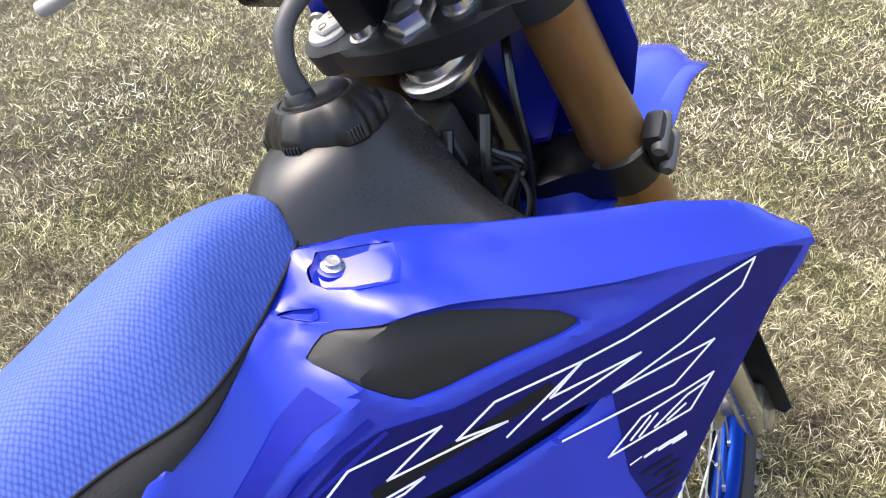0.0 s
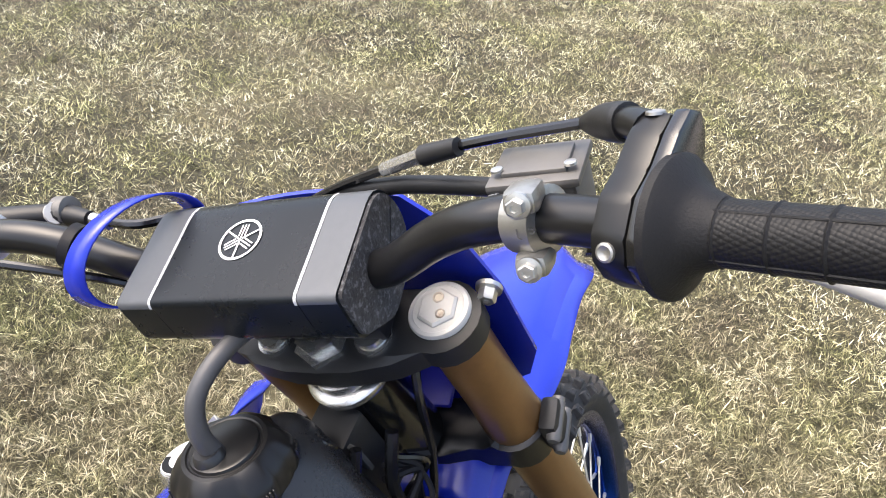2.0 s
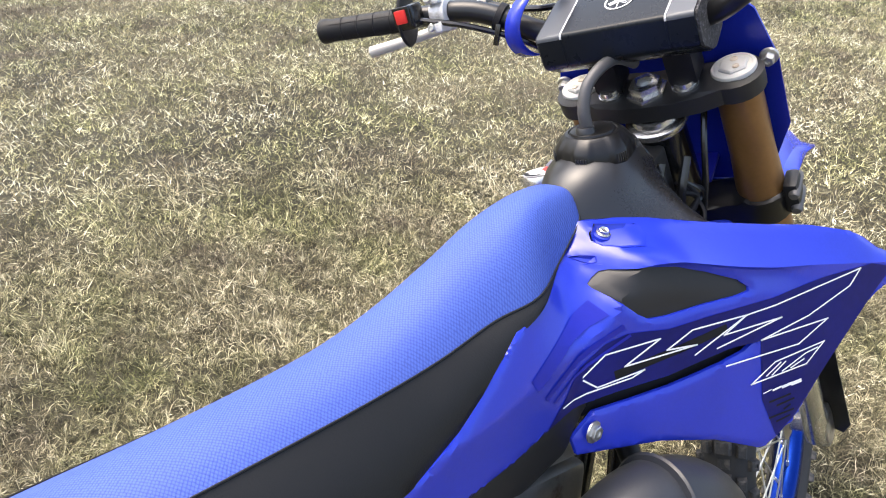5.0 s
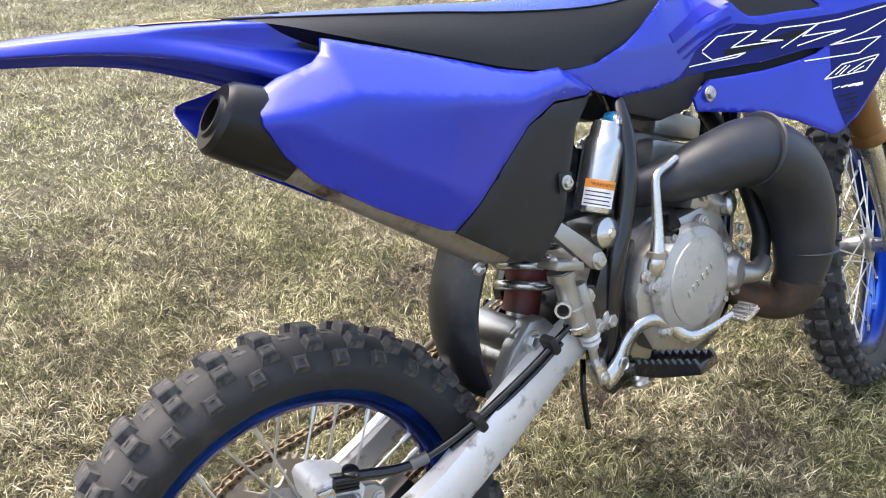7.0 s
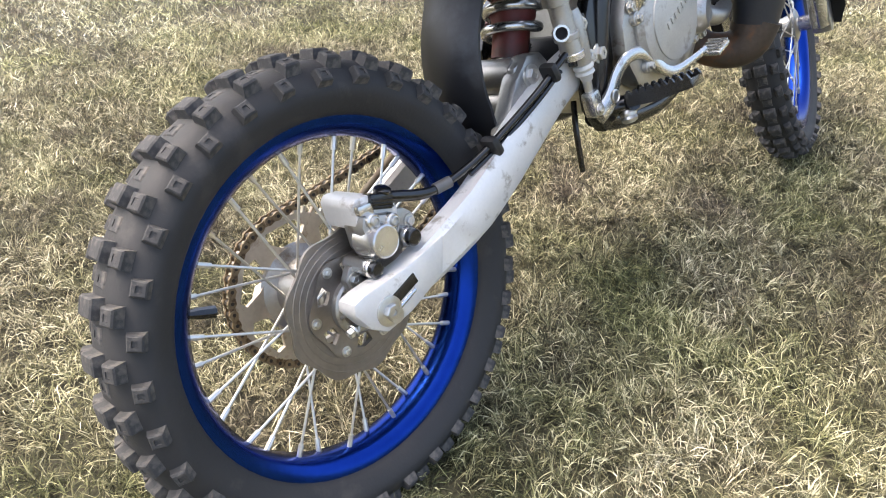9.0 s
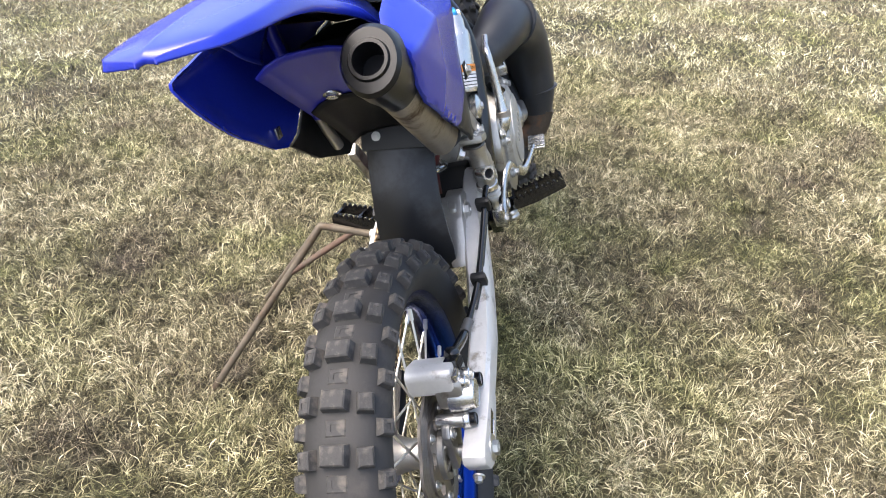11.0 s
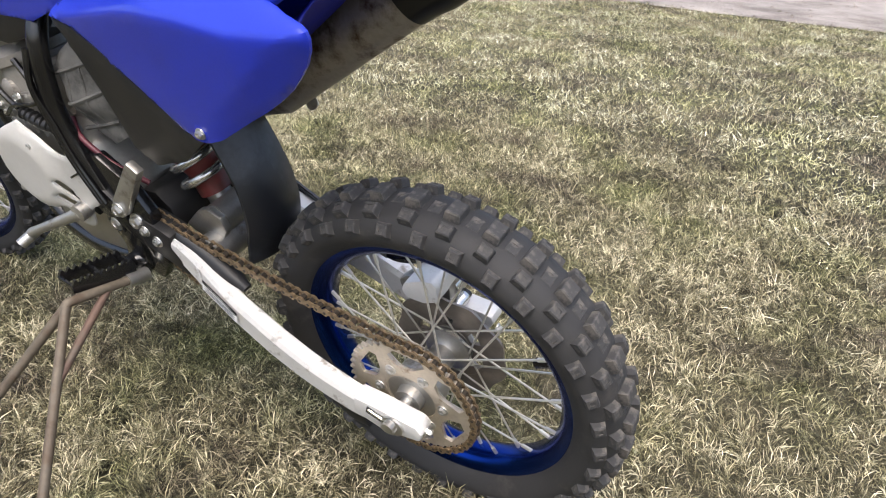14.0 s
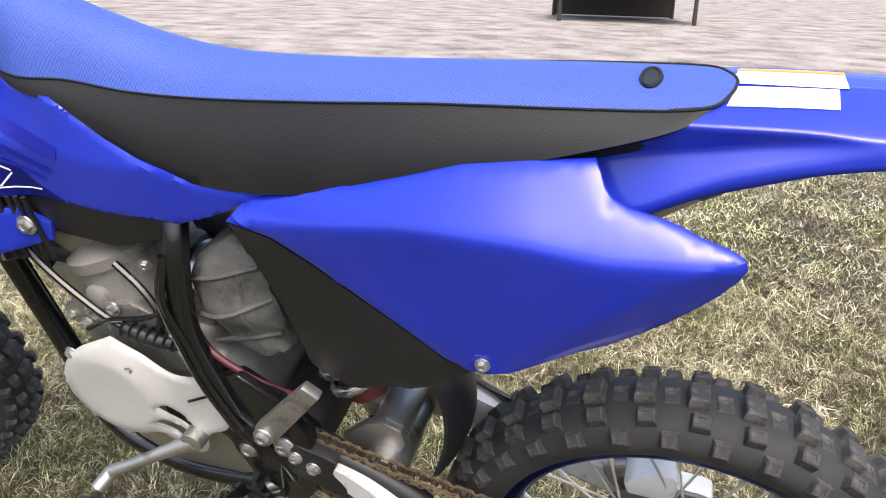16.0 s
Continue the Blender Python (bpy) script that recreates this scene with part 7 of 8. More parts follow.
def radiator():
    core = part("radiator", block((0.045, 0.050, 0.150), (0.735, 0.092, 0.480), Matrix.Rotation(radians(-18), 3, "Y"), 0.004), BLACK, bike, "dark finned radiator behind the left shroud")
    for i in range(13):
        u = 0.648 + 0.0095 * i
        z0, z1 = interp(u, [0.64, 0.67, 0.77], [0.560, 0.535, 0.545]), interp(u, [0.64, 0.66, 0.77], [0.578, 0.592, 0.550])
        part("louvre", tube([(u, shroud_y(u, z0) - 0.012, z0), (u + 0.004, shroud_y(u, z1) - 0.012, z1)], 0.0022, 6, 1), BLACK, core)
    for i in range(11):
        u = 0.600 + 0.010 * i
        part("louvre", tube([(u, 0.088 + 0.35 * max(0, u - 0.62), 0.478), (u + 0.006, 0.082 + 0.35 * max(0, u - 0.62), 0.405)], 0.0026, 6, 1), BLACK, core)
    part("filler_neck", tube([(0.765, 0.080, 0.585), (0.760, 0.085, 0.622)], [0.024, 0.018], 20, 1), RESIN, core, "grey plastic filler neck")
    cap = part("radiator_cap", turned([(0, 0.022), (0.006, 0.0225), (0.010, 0.020), (0.0105, 0.001)], (0.759, 0.088, 0.622), (-0.1, 0.15, 1), 28), BRIGHT, core, "silver radiator cap with a red and white sticker")
    part("cap_sticker", turned([(0, 0.0190), (0.0004, 0.0190), (0.0005, 0.001)], (0.758, 0.0896, 0.6327), (-0.1, 0.15, 1), 24), PAPER, cap)
    for mt, r0, r1, a0, a1 in ((RED, 0.0045, 0.0172, -1.55, 0.35), (FLAT_BLACK, 0.0128, 0.0180, 1.9, 3.9)):
        part("cap_sticker_arc", shell([(r1 * math.cos(k), r1 * math.sin(k)) for k in np.linspace(a0, a1, 12)] + [(r0 * math.cos(k), r0 * math.sin(k)) for k in np.linspace(a1, a0, 8)],
                                      lambda u, v: (0.758 + u, 0.0897 + v, 0.6336 + 0.1 * u - 0.15 * v), 0.0, 0.004), mt, cap)
    torn = [(-0.013, -0.030), (-0.014, 0.004), (-0.012, 0.013), (-0.006, 0.019), (0.001, 0.014), (0.008, 0.016), (0.014, 0.009), (0.013, -0.004), (0.015, -0.030)]
    part("torn_tab", shell(torn, lambda u, v: (0.797 + 0.004 * math.sin(u * 260) + 0.0025 * math.sin(v * 210 + 1), 0.099 + u, 0.620 + v), 0.0012, 0.004, inward=(1, 0, 0)), RESIN, core, "crumpled pale translucent plastic tab", sharp=20)


radiator()


# ---- fuel tank ----
def tank():
    xs = [0.610, 0.640, 0.668, 0.690, 0.720, 0.755, 0.782, 0.800, 0.815, 0.840]
    top = [0.598, 0.612, 0.637, 0.661, 0.675, 0.681, 0.684, 0.672, 0.638, 0.580]
    hw = [0.010, 0.012, 0.018, 0.030, 0.041, 0.035, 0.022, 0.022, 0.030, 0.048]
    low_y = [0.012, 0.018, 0.030, 0.047, 0.064, 0.082, 0.099, 0.104, 0.108, 0.112]
    low_z = [0.580, 0.588, 0.600, 0.603, 0.601, 0.599, 0.598, 0.592, 0.580, 0.556]
    c = curve_through(list(zip(xs, top, hw, low_y, low_z)), 5)
    bm = bmesh.new()
    rows = []
    for x, t, w, y2, z2 in c:
        notch = smoothstep(0.796, 0.822, x)
        half = [(0, t - notch * 0.06), (w * 0.5, t - 0.002 - notch * 0.035), (w, t - 0.012), (w + (y2 - w) * 0.22, t - 0.012 - (t - 0.012 - z2) * 0.45), (w + (y2 - w) * 0.50, t - 0.012 - (t - 0.012 - z2) * 0.72), (w + (y2 - w) * 0.8, t - 0.012 - (t - 0.012 - z2) * 0.92), (y2, z2)]
        pts = [(-y, z) for y, z in half[:0:-1]] + half
        rows.append([bm.verts.new((x, y, z)) for y, z in pts])
    for a, b in zip(rows, rows[1:]):
        for j in range(len(a) - 1):
            bm.faces.new((a[j], a[j + 1], b[j + 1], b[j]))
    bm.faces.new(rows[0][::-1])
    bmesh.ops.smooth_vert(bm, verts=[v for v in bm.verts if not v.is_boundary], factor=0.5, use_axis_x=True, use_axis_y=True, use_axis_z=True)
    tk = part("fuel_tank", bm, TANK, bike, "black plastic fuel tank with a screw cap", sharp=80)
    ax = Vector((-0.16, 0, 0.987))
    at = Vector((0.741, 0.002, 0.664))
    q = Vector((0, 0, 1)).rotation_difference(ax)

    def lobed(h, r, a):
        turn = np.arange(120) * 2 * math.pi / 120
        return [at + q @ Vector(((r + a * math.tanh(2.6 * math.cos(6 * (k - 0.3)))) * math.cos(k), (r + a * math.tanh(2.6 * math.cos(6 * (k - 0.3)))) * math.sin(k), h)) for k in turn]
    bm = bmesh.new()
    ring_loft(bm, [lobed(*row) for row in ((-0.004, 0.034, 0.0), (0.000, 0.0375, 0.0006), (0.004, 0.0385, 0.0013), (0.014, 0.0376, 0.0015), (0.0175, 0.0360, 0.0015), (0.0255, 0.0305, 0.0008), (0.0282, 0.0268, 0.0), (0.0285, 0.0242, 0.0), (0.0278, 0.0232, 0.0), (0.0278, 0.0222, 0.0), (0.0296, 0.0214, 0.0), (0.0302, 0.0200, 0.0), (0.0302, 0.0010, 0.0))])
    cap = part("fuel_cap", bm, CAPBLACK, tk, "black lobed fuel cap with a vent hose", sharp=24)
    for k in range(6):
        a = k * math.pi / 3 + 0.3
        for j in range(5):
            b = a + (j - 2) * 0.062
            part("cap_rib", block((0.0022, 0.0011, 0.0085), at + q @ Vector((0.0396 * math.cos(b), 0.0396 * math.sin(b), 0.0085)), q.to_matrix() @ Matrix.Rotation(b, 3, "Z"), 0.0003), TANK, cap)
    part("hose_socket", turned([(0, 0.0100), (0.004, 0.0092), (0.006, 0.0078)], at + q @ Vector((-0.011, 0, 0.030)), ax, 20), TANK, cap)
    part("vent_hose", tube([(0.730, 0.002, 0.690), (0.723, 0.002, 0.712), (0.728, 0.002, 0.735), (0.748, 0.0, 0.751), (0.775, 0.0, 0.756), (0.805, 0.0, 0.748)], [0.0068, 0.0062, 0.006, 0.006, 0.006, 0.006], 12), HOSE, cap, "grey rubber vent hose")


tank()


# ---- fork, clamps, front axle ----
def fork():
    lines = {}
    def boss(s, a0, a1):
        return [(0.008 + 0.0285 * math.cos(k), s * (0.083 + 0.0285 * math.sin(k))) for k in np.radians(np.linspace(a0, a1, 14))]
    plate = [(-0.036, 0.0), (-0.035, -0.026), (-0.029, -0.055)] + boss(-1, 196, -40) + [(0.030, -0.040), (0.026, 0.0), (0.030, 0.040)] + boss(1, -40, 196) + [(-0.029, 0.055), (-0.035, 0.026)]
    tri = part("upper_clamp", shell(plate, lambda u, v: STEM - FORK * 0.010 + Vector((0.866, 0, 0.5)) * (u + 0.012) + Vector((0, v, 0)), 0.019, 0.012, roll=0.003, inward=-FORK), BLACK, bike, "black cast upper fork clamp", m=STEER, sharp=30)
    for y in (-0.040, 0.040):
        p = STEM + Vector((0.866, 0, 0.5)) * 0.001 + Vector((0, y, 0)) - FORK * 0.011
        part("bar_mount_bolt", turned([(0, 0.0135), (0.004, 0.014), (0.0045, 0.0115), (0.010, 0.011), (0.0102, 0.001)], p, FORK, 20), BRIGHT, tri, m=STEER)
        part("bar_clamp", block((0.036, 0.030, 0.056), STEM + FORK * 0.030 + Vector((0.016, y, 0)), Matrix.Rotation(radians(-30), 3, "Y"), 0.005), FLAT_BLACK, tri, m=STEER)
    part("stem_bolt", turned([(0, 0.022), (0.005, 0.022), (0.006, 0.017), (0.014, 0.017), (0.015, 0.013), (0.0152, 0.009), (0.008, 0.0085)], STEM - FORK * 0.012, FORK, 6), BRIGHT, tri, "bright stem nut", m=STEER, sharp=20)
    part("stem", tube([STEM - FORK * 0.012, STEM - FORK * 0.19], 0.020, 16, 1), GLOSS, tri, m=STEER)
    lowc = STEM - FORK * 0.172
    under = [(-0.030, 0.0), (-0.028, -0.026), (-0.020, -0.050)] + boss(-1, 196, -40) + [(0.026, -0.040), (0.022, 0.0), (0.026, 0.040)] + boss(1, -40, 196) + [(-0.020, 0.050), (-0.028, 0.026)]
    low = part("lower_clamp", shell(under, lambda u, v: lowc + Vector((0.866, 0, 0.5)) * (u + 0.012) + Vector((0, v, 0)), 0.034, 0.012, roll=0.004, inward=-FORK), DARKBAR, bike, "black lower fork clamp with pinch bolts", m=STEER, sharp=30)
    for s in (-1, 1):
        y = s * 0.083
        cap = Vector((0.844, y, 0.735))
        d = -FORK
        leg = part("fork_leg", tube([cap + d * 0.016, cap + d * 0.12, cap + d * 0.165, cap + d * 0.20, cap + d * 0.470], [0.0225, 0.0236, 0.0258, 0.0258, 0.0248], 24, 1), GOLD, bike, "bronze anodised fork leg with a silver top cap", m=STEER)
        seat_at = cap + d * 0.016
        part("fork_cap", turned([(0, 0.0218), (0.0075, 0.0222), (0.0090, 0.0212), (0.0094, 0.0185), (0.0090, 0.0180), (0.0090, 0.001)], seat_at, FORK, 36), COVER, leg, "silver fork cap", m=STEER)
        part("cap_nut", turned([(0, 0.0150), (0.0020, 0.0150), (0.0034, 0.0132), (0.0035, 0.001)], seat_at + FORK * 0.0085, FORK, 6), COVER, leg, m=STEER, sharp=20)
        part("adjuster_screw", turned([(0, 0.0042), (0.0014, 0.0040), (0.0018, 0.0030), (0.0010, 0.0026), (0.0010, 0.0005)], seat_at + FORK * 0.0118 + Vector((0.006, 0, 0.003)), FORK, 14), SPROCKET, leg, m=STEER)
        part("bleed_screw", turned([(0, 0.0036), (0.0012, 0.0034), (0.0016, 0.0026), (0.0010, 0.0022), (0.0010, 0.0005)], seat_at + FORK * 0.0118 + Vector((-0.005, s * 0.004, -0.003)), FORK, 14), SPROCKET, leg, m=STEER)
        part("seal_collar", turned([(0, 0.0262), (0.010, 0.0275), (0.022, 0.0275), (0.024, 0.0215)], cap + d * 0.458, d, 24), GOLD, leg, m=STEER)
        part("lower_tube", tube([cap + d * 0.470, cap + d * 0.74], 0.0185, 18, 1), BRIGHT, leg, "bright steel lower fork tube", m=STEER)
        foot = FRONT + Vector((0, s * 0.070, 0))
        part("axle_clamp", slab([(1.175, 0.155), (1.205, 0.165), (1.245, 0.128), (1.262, 0.095), (1.245, 0.072), (1.215, 0.075), (1.195, 0.10)], s * 0.064, s * 0.102, 0.008), ALU, leg, "cast aluminium fork foot", m=STEER)
        g0 = cap + Vector((0.030, s * 0.012, 0.017))
        part("fork_guard", shell([(0.49, -0.028), (0.49, 0.028), (0.72, 0.034), (0.765, 0.020), (0.765, -0.020), (0.72, -0.034)], lambda u, v: g0 + d * u + Vector((0, v, 0)) - Vector((0.866, 0, 0.5)) * 14 * v * v, 0.003, 0.012, inward=Vector((-0.866, 0, -0.5))), BLACK, leg, "black plastic fork guard", m=STEER)
        # pinch lugs beside the lower clamp
        lug = lowc + Vector((0.018, s * 0.116, 0.012)) - FORK * 0.014
        part("pinch_lug", block((0.030, 0.016, 0.044), lug, Matrix.Rotation(radians(-30), 3, "Y"), 0.006), BLACK, low, m=STEER)
        for o in (0.010, -0.012):
            part("pinch_bolt", turned([(-0.020, 0.0045), (-0.017, 0.0062), (0.014, 0.0062), (0.0145, 0.0055), (0.018, 0.0055), (0.0185, 0.002)], lug + FORK * o + Vector((0, s * 0.004, 0)), (0.866, 0, 0.5), 12), CASE, low, m=STEER)
    part("front_axle", tube([FRONT + Vector((0, -0.100, 0)), FRONT + Vector((0, 0.105, 0))], 0.010, 14, 1), STEEL, low, m=STEER)
    part("axle_spacer", tube([FRONT + Vector((0, -0.065, 0)), FRONT + Vector((0, -0.036, 0))], 0.016, 16, 1), BRIGHT, low, m=STEER)


fork()


# ---- front fender and number plate ----
def front_plastics():
    xs = [0.885, 0.93, 0.98, 1.04, 1.10, 1.17, 1.24, 1.29, 1.315]
    zs = [0.528, 0.560, 0.575, 0.588, 0.597, 0.600, 0.596, 0.586, 0.576]
    hw = [0.048, 0.052, 0.058, 0.064, 0.066, 0.064, 0.060, 0.050, 0.030]
    wing = [0.016, 0.020, 0.030, 0.034, 0.030, 0.028, 0.032, 0.024, 0.006]
    c = curve_through(list(zip(xs, zs, hw, wing)), 5)
    bm = bmesh.new()
    rows = []
    for x, z, w, g in c:
        half = [(0, 0.006), (w * 0.5, 0.004), (w * 0.9, -0.002), (w, -0.008), (w + g * 0.4, -0.024), (w + g, -0.030)]
        pts = [(-y, dz) for y, dz in half[:0:-1]] + half
        rows.append([bm.verts.new((x, y, z + dz)) for y, dz in pts])
    for a, b in zip(rows, rows[1:]):
        for j in range(len(a) - 1):
            bm.faces.new((a[j], a[j + 1], b[j + 1], b[j]))
    fen = part("front_fender", bm, BLUE, bike, "blue plastic front fender", sharp=34, m=STEER)
    sol = fen.modifiers.new("thickness", "SOLIDIFY")
    sol.thickness = 0.003
    # number plate in front of the fork legs
    ahead = Vector((0.866, 0, 0.5))
    base = STEM + ahead * 0.072

    def place(u, v):
        return base + FORK * v + Vector((0, u, 0)) - ahead * (1.9 * u * u)
    outline = [(-0.075, 0.062), (0.075, 0.062), (0.105, 0.035), (0.120, -0.020), (0.120, -0.105), (0.098, -0.160), (0.060, -0.205), (-0.060, -0.205), (-0.098, -0.160), (-0.120, -0.105), (-0.120, -0.020), (-0.105, 0.035)]
    npl = part("number_plate", shell(outline, place, 0.003, 0.015, inward=ahead), BLUE, bike, "blue plastic front number plate", m=STEER)
    for s in (-1, 1):
        p = place(s * 0.112, -0.016) - ahead * 0.004
        part("plate_screw", bolt_mesh(0.0065, 0.012, p, -ahead), STEEL, npl, m=STEER)
    part("plate_bracket", block((0.05, 0.06, 0.006), lowest(base), Matrix.Rotation(radians(-30), 3, "Y"), 0.002), BLUE_IN, npl, m=STEER)


def lowest(base):
    return base - FORK * 0.165 + Vector((-0.02, 0, -0.012))


front_plastics()


# ---- handlebar, pad, grips and controls ----
def handlebar():
    left = [(0.795, 0.0, 0.782), (0.795, 0.055, 0.783), (0.789, 0.095, 0.796), (0.776, 0.140, 0.821), (0.767, 0.175, 0.832), (0.760, 0.215, 0.834), (0.722, 0.338, 0.840)]
    right = [(0.795, 0.0, 0.782), (0.795, -0.055, 0.782), (0.790, -0.090, 0.786), (0.778, -0.128, 0.806), (0.766, -0.160, 0.817), (0.757, -0.200, 0.819), (0.697, -0.346, 0.818)]
    path = left[::-1] + right[1:]
    bar = part("handlebar", tube(path, 0.0114, 18, 6), DARKBAR, bike, "black handlebar with foam crossbar pad", m=STEER)
    # pad: vinyl wrap with two grey ends, white stripes, foam showing at the ends
    sec = [(0.808, 0.8238), (0.786, 0.8107), (0.762, 0.7966)]
    corners = [((0.816, 0.8285), 0.017), ((0.7475, 0.7880), 0.0045), ((0.760, 0.7560), 0.0060), ((0.800, 0.7480), 0.012), ((0.836, 0.7730), 0.014), ((0.840, 0.8050), 0.018)]
    ring = []
    for i, (c, r) in enumerate(corners):
        c = Vector(c)
        a, b = ((Vector(corners[i - k][0]) - c).normalized() for k in (1, -1 if i + 1 < len(corners) else i))
        for f in np.linspace(0, 1, 6):
            ring.append(tuple(c + a * r * (1 - f) ** 2 + b * r * f ** 2))
    cx, cz = np.mean([p[0] for p in ring]), np.mean([p[1] for p in ring])

    def length(y0, y1, grow=0.0):
        bm = bmesh.new()
        vs = [[Vector((cx + (x - cx) * (1 + grow), y, cz + (z - cz) * (1 + grow))) for x, z in ring] for y in np.linspace(y0, y1, 4)]
        ring_loft(bm, vs)
        return bm
    pad = part("bar_pad", length(-0.051, 0.051), PAD, bar, "dark vinyl crossbar pad with grey ends", m=STEER)
    for s in (-1, 1):
        for nm, y0, y1, grow, mt, words in (("pad_end", 0.0535, 0.078, -0.002, PAD_GREY, "grey vinyl end of the pad, dark below"), ("pad_stripe", 0.0512, 0.0532, 0.003, STRIPE, "white stripe")):
            bm = length(s * y0, s * y1, grow)
            for f in bm.faces:
                f.material_index = 1 if f.calc_center_median().z < 0.7845 else 0
            part(nm, bm, mt, pad, words, m=STEER).data.materials.append(PAD)
        part("pad_foam", length(s * 0.0778, s * 0.0805, -0.05), FOAM, pad, "speckled charcoal foam end", m=STEER)
    # round printed emblem as plain shapes
    top_d = Vector((sec[0][0] - sec[2][0], 0, sec[0][1] - sec[2][1])).normalized()
    nrm = Vector((-top_d.z, 0, top_d.x))
    nrm = nrm if nrm.z > 0 else -nrm
    mid = Vector((0.7850, 0.002, 0.8102)) + nrm * 0.0006

    def on_pad(u, v):
        return mid + Vector((0, -u, 0)) + top_d * v
    ringo = [(0.0150 * math.cos(k), 0.0150 * math.sin(k)) for k in np.linspace(0, 2 * math.pi, 49)[:-1]]
    ringi = [[(0.0134 * math.cos(k), 0.0134 * math.sin(k)) for k in np.linspace(0, 2 * math.pi, 41)[:-1]]]
    em = part("emblem", shell(ringo, on_pad, 0.0, 0.004, ringi), WHITE, pad, "round white printed emblem", m=STEER)
    for k in range(3):
        a = math.pi / 2 + k * 2 * math.pi / 3
        for o in (-0.0022, 0.0022):
            p0, p1 = Vector((0.003 * math.cos(a), 0.003 * math.sin(a))), Vector((0.0105 * math.cos(a), 0.0105 * math.sin(a)))
            sd = Vector((-math.sin(a), math.cos(a))) * o
            part("emblem_bar", ribbon([p0 + sd, p1 + sd], 0.0009, on_pad, (0, 0, 0)), WHITE, em, m=STEER)
        p0 = Vector((0.0128 * math.cos(a), 0.0128 * math.sin(a)))
        part("emblem_bar", ribbon([Vector((0, 0)), p0 * 0.85], 0.0009, on_pad, (0, 0, 0)), WHITE, em, m=STEER)
        b = a + math.pi / 3
        part("emblem_bar", ribbon([Vector((0.002 * math.cos(b), 0.002 * math.sin(b))), Vector((0.0125 * math.cos(b), 0.0125 * math.sin(b)))], 0.0011, on_pad, (0, 0, 0)), WHITE, em, m=STEER)
    # loose blue strap ring round the bar beside the pad
    bm = bmesh.new()
    rows = []
    for k in np.linspace(0, 2 * math.pi, 41):
        cxx, czz = 0.790 + 0.045 * math.cos(k), 0.806 + 0.035 * math.sin(k)
        y0 = 0.0885 - 0.0125 * math.cos(k) - 0.010 * math.sin(k)
        rows.append([bm.verts.new((cxx, y0 + e * 0.0088, czz)) for e in (-1, 1)])
    for a, b in zip(rows, rows[1:]):
        bm.faces.new((a[0], a[1], b[1], b[0]))
    st = part("strap_ring", bm, BLUE, bar, "bright blue plastic band looped round the bar", m=STEER)
    md = st.modifiers.new("thickness", "SOLIDIFY")
    md.thickness = 0.0012
    # cross cable behind the pad
    part("throttle_cable", tube([(0.845, 0.04, 0.79), (0.838, -0.03, 0.818), (0.826, -0.085, 0.833), (0.814, -0.125, 0.842), (0.806, -0.160, 0.847), (0.801, -0.205, 0.850)], 0.0030, 8), GLOSS, bar, "black throttle cable", m=STEER)
    part("cable_adjuster", tube([(0.828, -0.080, 0.8315), (0.817, -0.112, 0.840)], 0.0042, 8, 1), BRIGHT, bar, m=STEER)
    part("cable_boot", tube([(0.816, -0.113, 0.840), (0.808, -0.138, 0.8445)], [0.0062, 0.0052], 10, 1), BLACK, bar, m=STEER)
    part("clutch_cable", tube([(0.806, 0.135, 0.825), (0.806, 0.10, 0.819), (0.832, 0.06, 0.815), (0.848, 0.02, 0.790), (0.86, 0.0, 0.75)], 0.0035, 8), GLOSS, bar, "black clutch cable", m=STEER)
    part("brake_line", tube([(0.812, -0.160, 0.818), (0.822, -0.120, 0.820), (0.832, -0.080, 0.820), (0.846, -0.02, 0.812), (0.862, 0.01, 0.78)], 0.0055, 10), BLACK, bar, "thick black brake hose", m=STEER)
    part("hose_ferrule", tube([(0.808, -0.170, 0.8175), (0.813, -0.157, 0.818)], 0.0066, 10, 1), CASE, bar, m=STEER)

    def grip(a, b, s, name, label):
        a, b = Vector(a), Vector(b)
        d = (b - a).normalized()
        ln_ = (b - a).length
        gr = part(name, turned([(0, 0.0128), (0.004, 0.0131), (ln_ - 0.012, 0.0127), (ln_ - 0.008, 0.0139), (ln_, 0.0139), (ln_ + 0.002, 0.0125), (ln_ + 0.0022, 0.001)], a, d, 26), KNURL, bar, label, m=STEER, sharp=45)
        u = Vector((0, 0, 1)).cross(d).normalized()
        w = d.cross(u)
        for j in range(4):
            h = 0.014 + j * (ln_ - 0.03) / 3.6
            part("grip_ring", turned([(-0.0012, 0.0126), (0, 0.0137), (0.0012, 0.0126)], a + d * h, d, 24), GRIP, gr, m=STEER)
        for j in range(4):
            k = j * math.pi / 2 + 0.5
            o = (u * math.cos(k) + w * math.sin(k)) * 0.0127
            part("grip_rib", tube([a + d * 0.006 + o, b - d * 0.013 + o], 0.0008, 6, 1), GRIP, gr, m=STEER)
        return gr, d
    lg, d = grip((0.752, 0.240, 0.8345), (0.722, 0.338, 0.840), 1, "grip", "black rubber grip with a flange")
    part("grip_flange", turned([(-0.003, 0.015), (-0.002, 0.0285), (0.0, 0.030), (0.002, 0.0285), (0.006, 0.017)], (0.753, 0.237, 0.8345), d, 32), GRIP, lg, m=STEER)
    rg, d = grip((0.735, -0.256, 0.819), (0.697, -0.346, 0.818), -1, "grip", "black rubber throttle grip")
    part("grip_flange", turned([(-0.004, 0.0265), (-0.003, 0.0292), (0.0005, 0.0292), (0.003, 0.0268), (0.006, 0.0208), (0.011, 0.0165), (0.018, 0.0135)], (0.7375, -0.252, 0.819), d, 32), GRIP, rg, m=STEER)
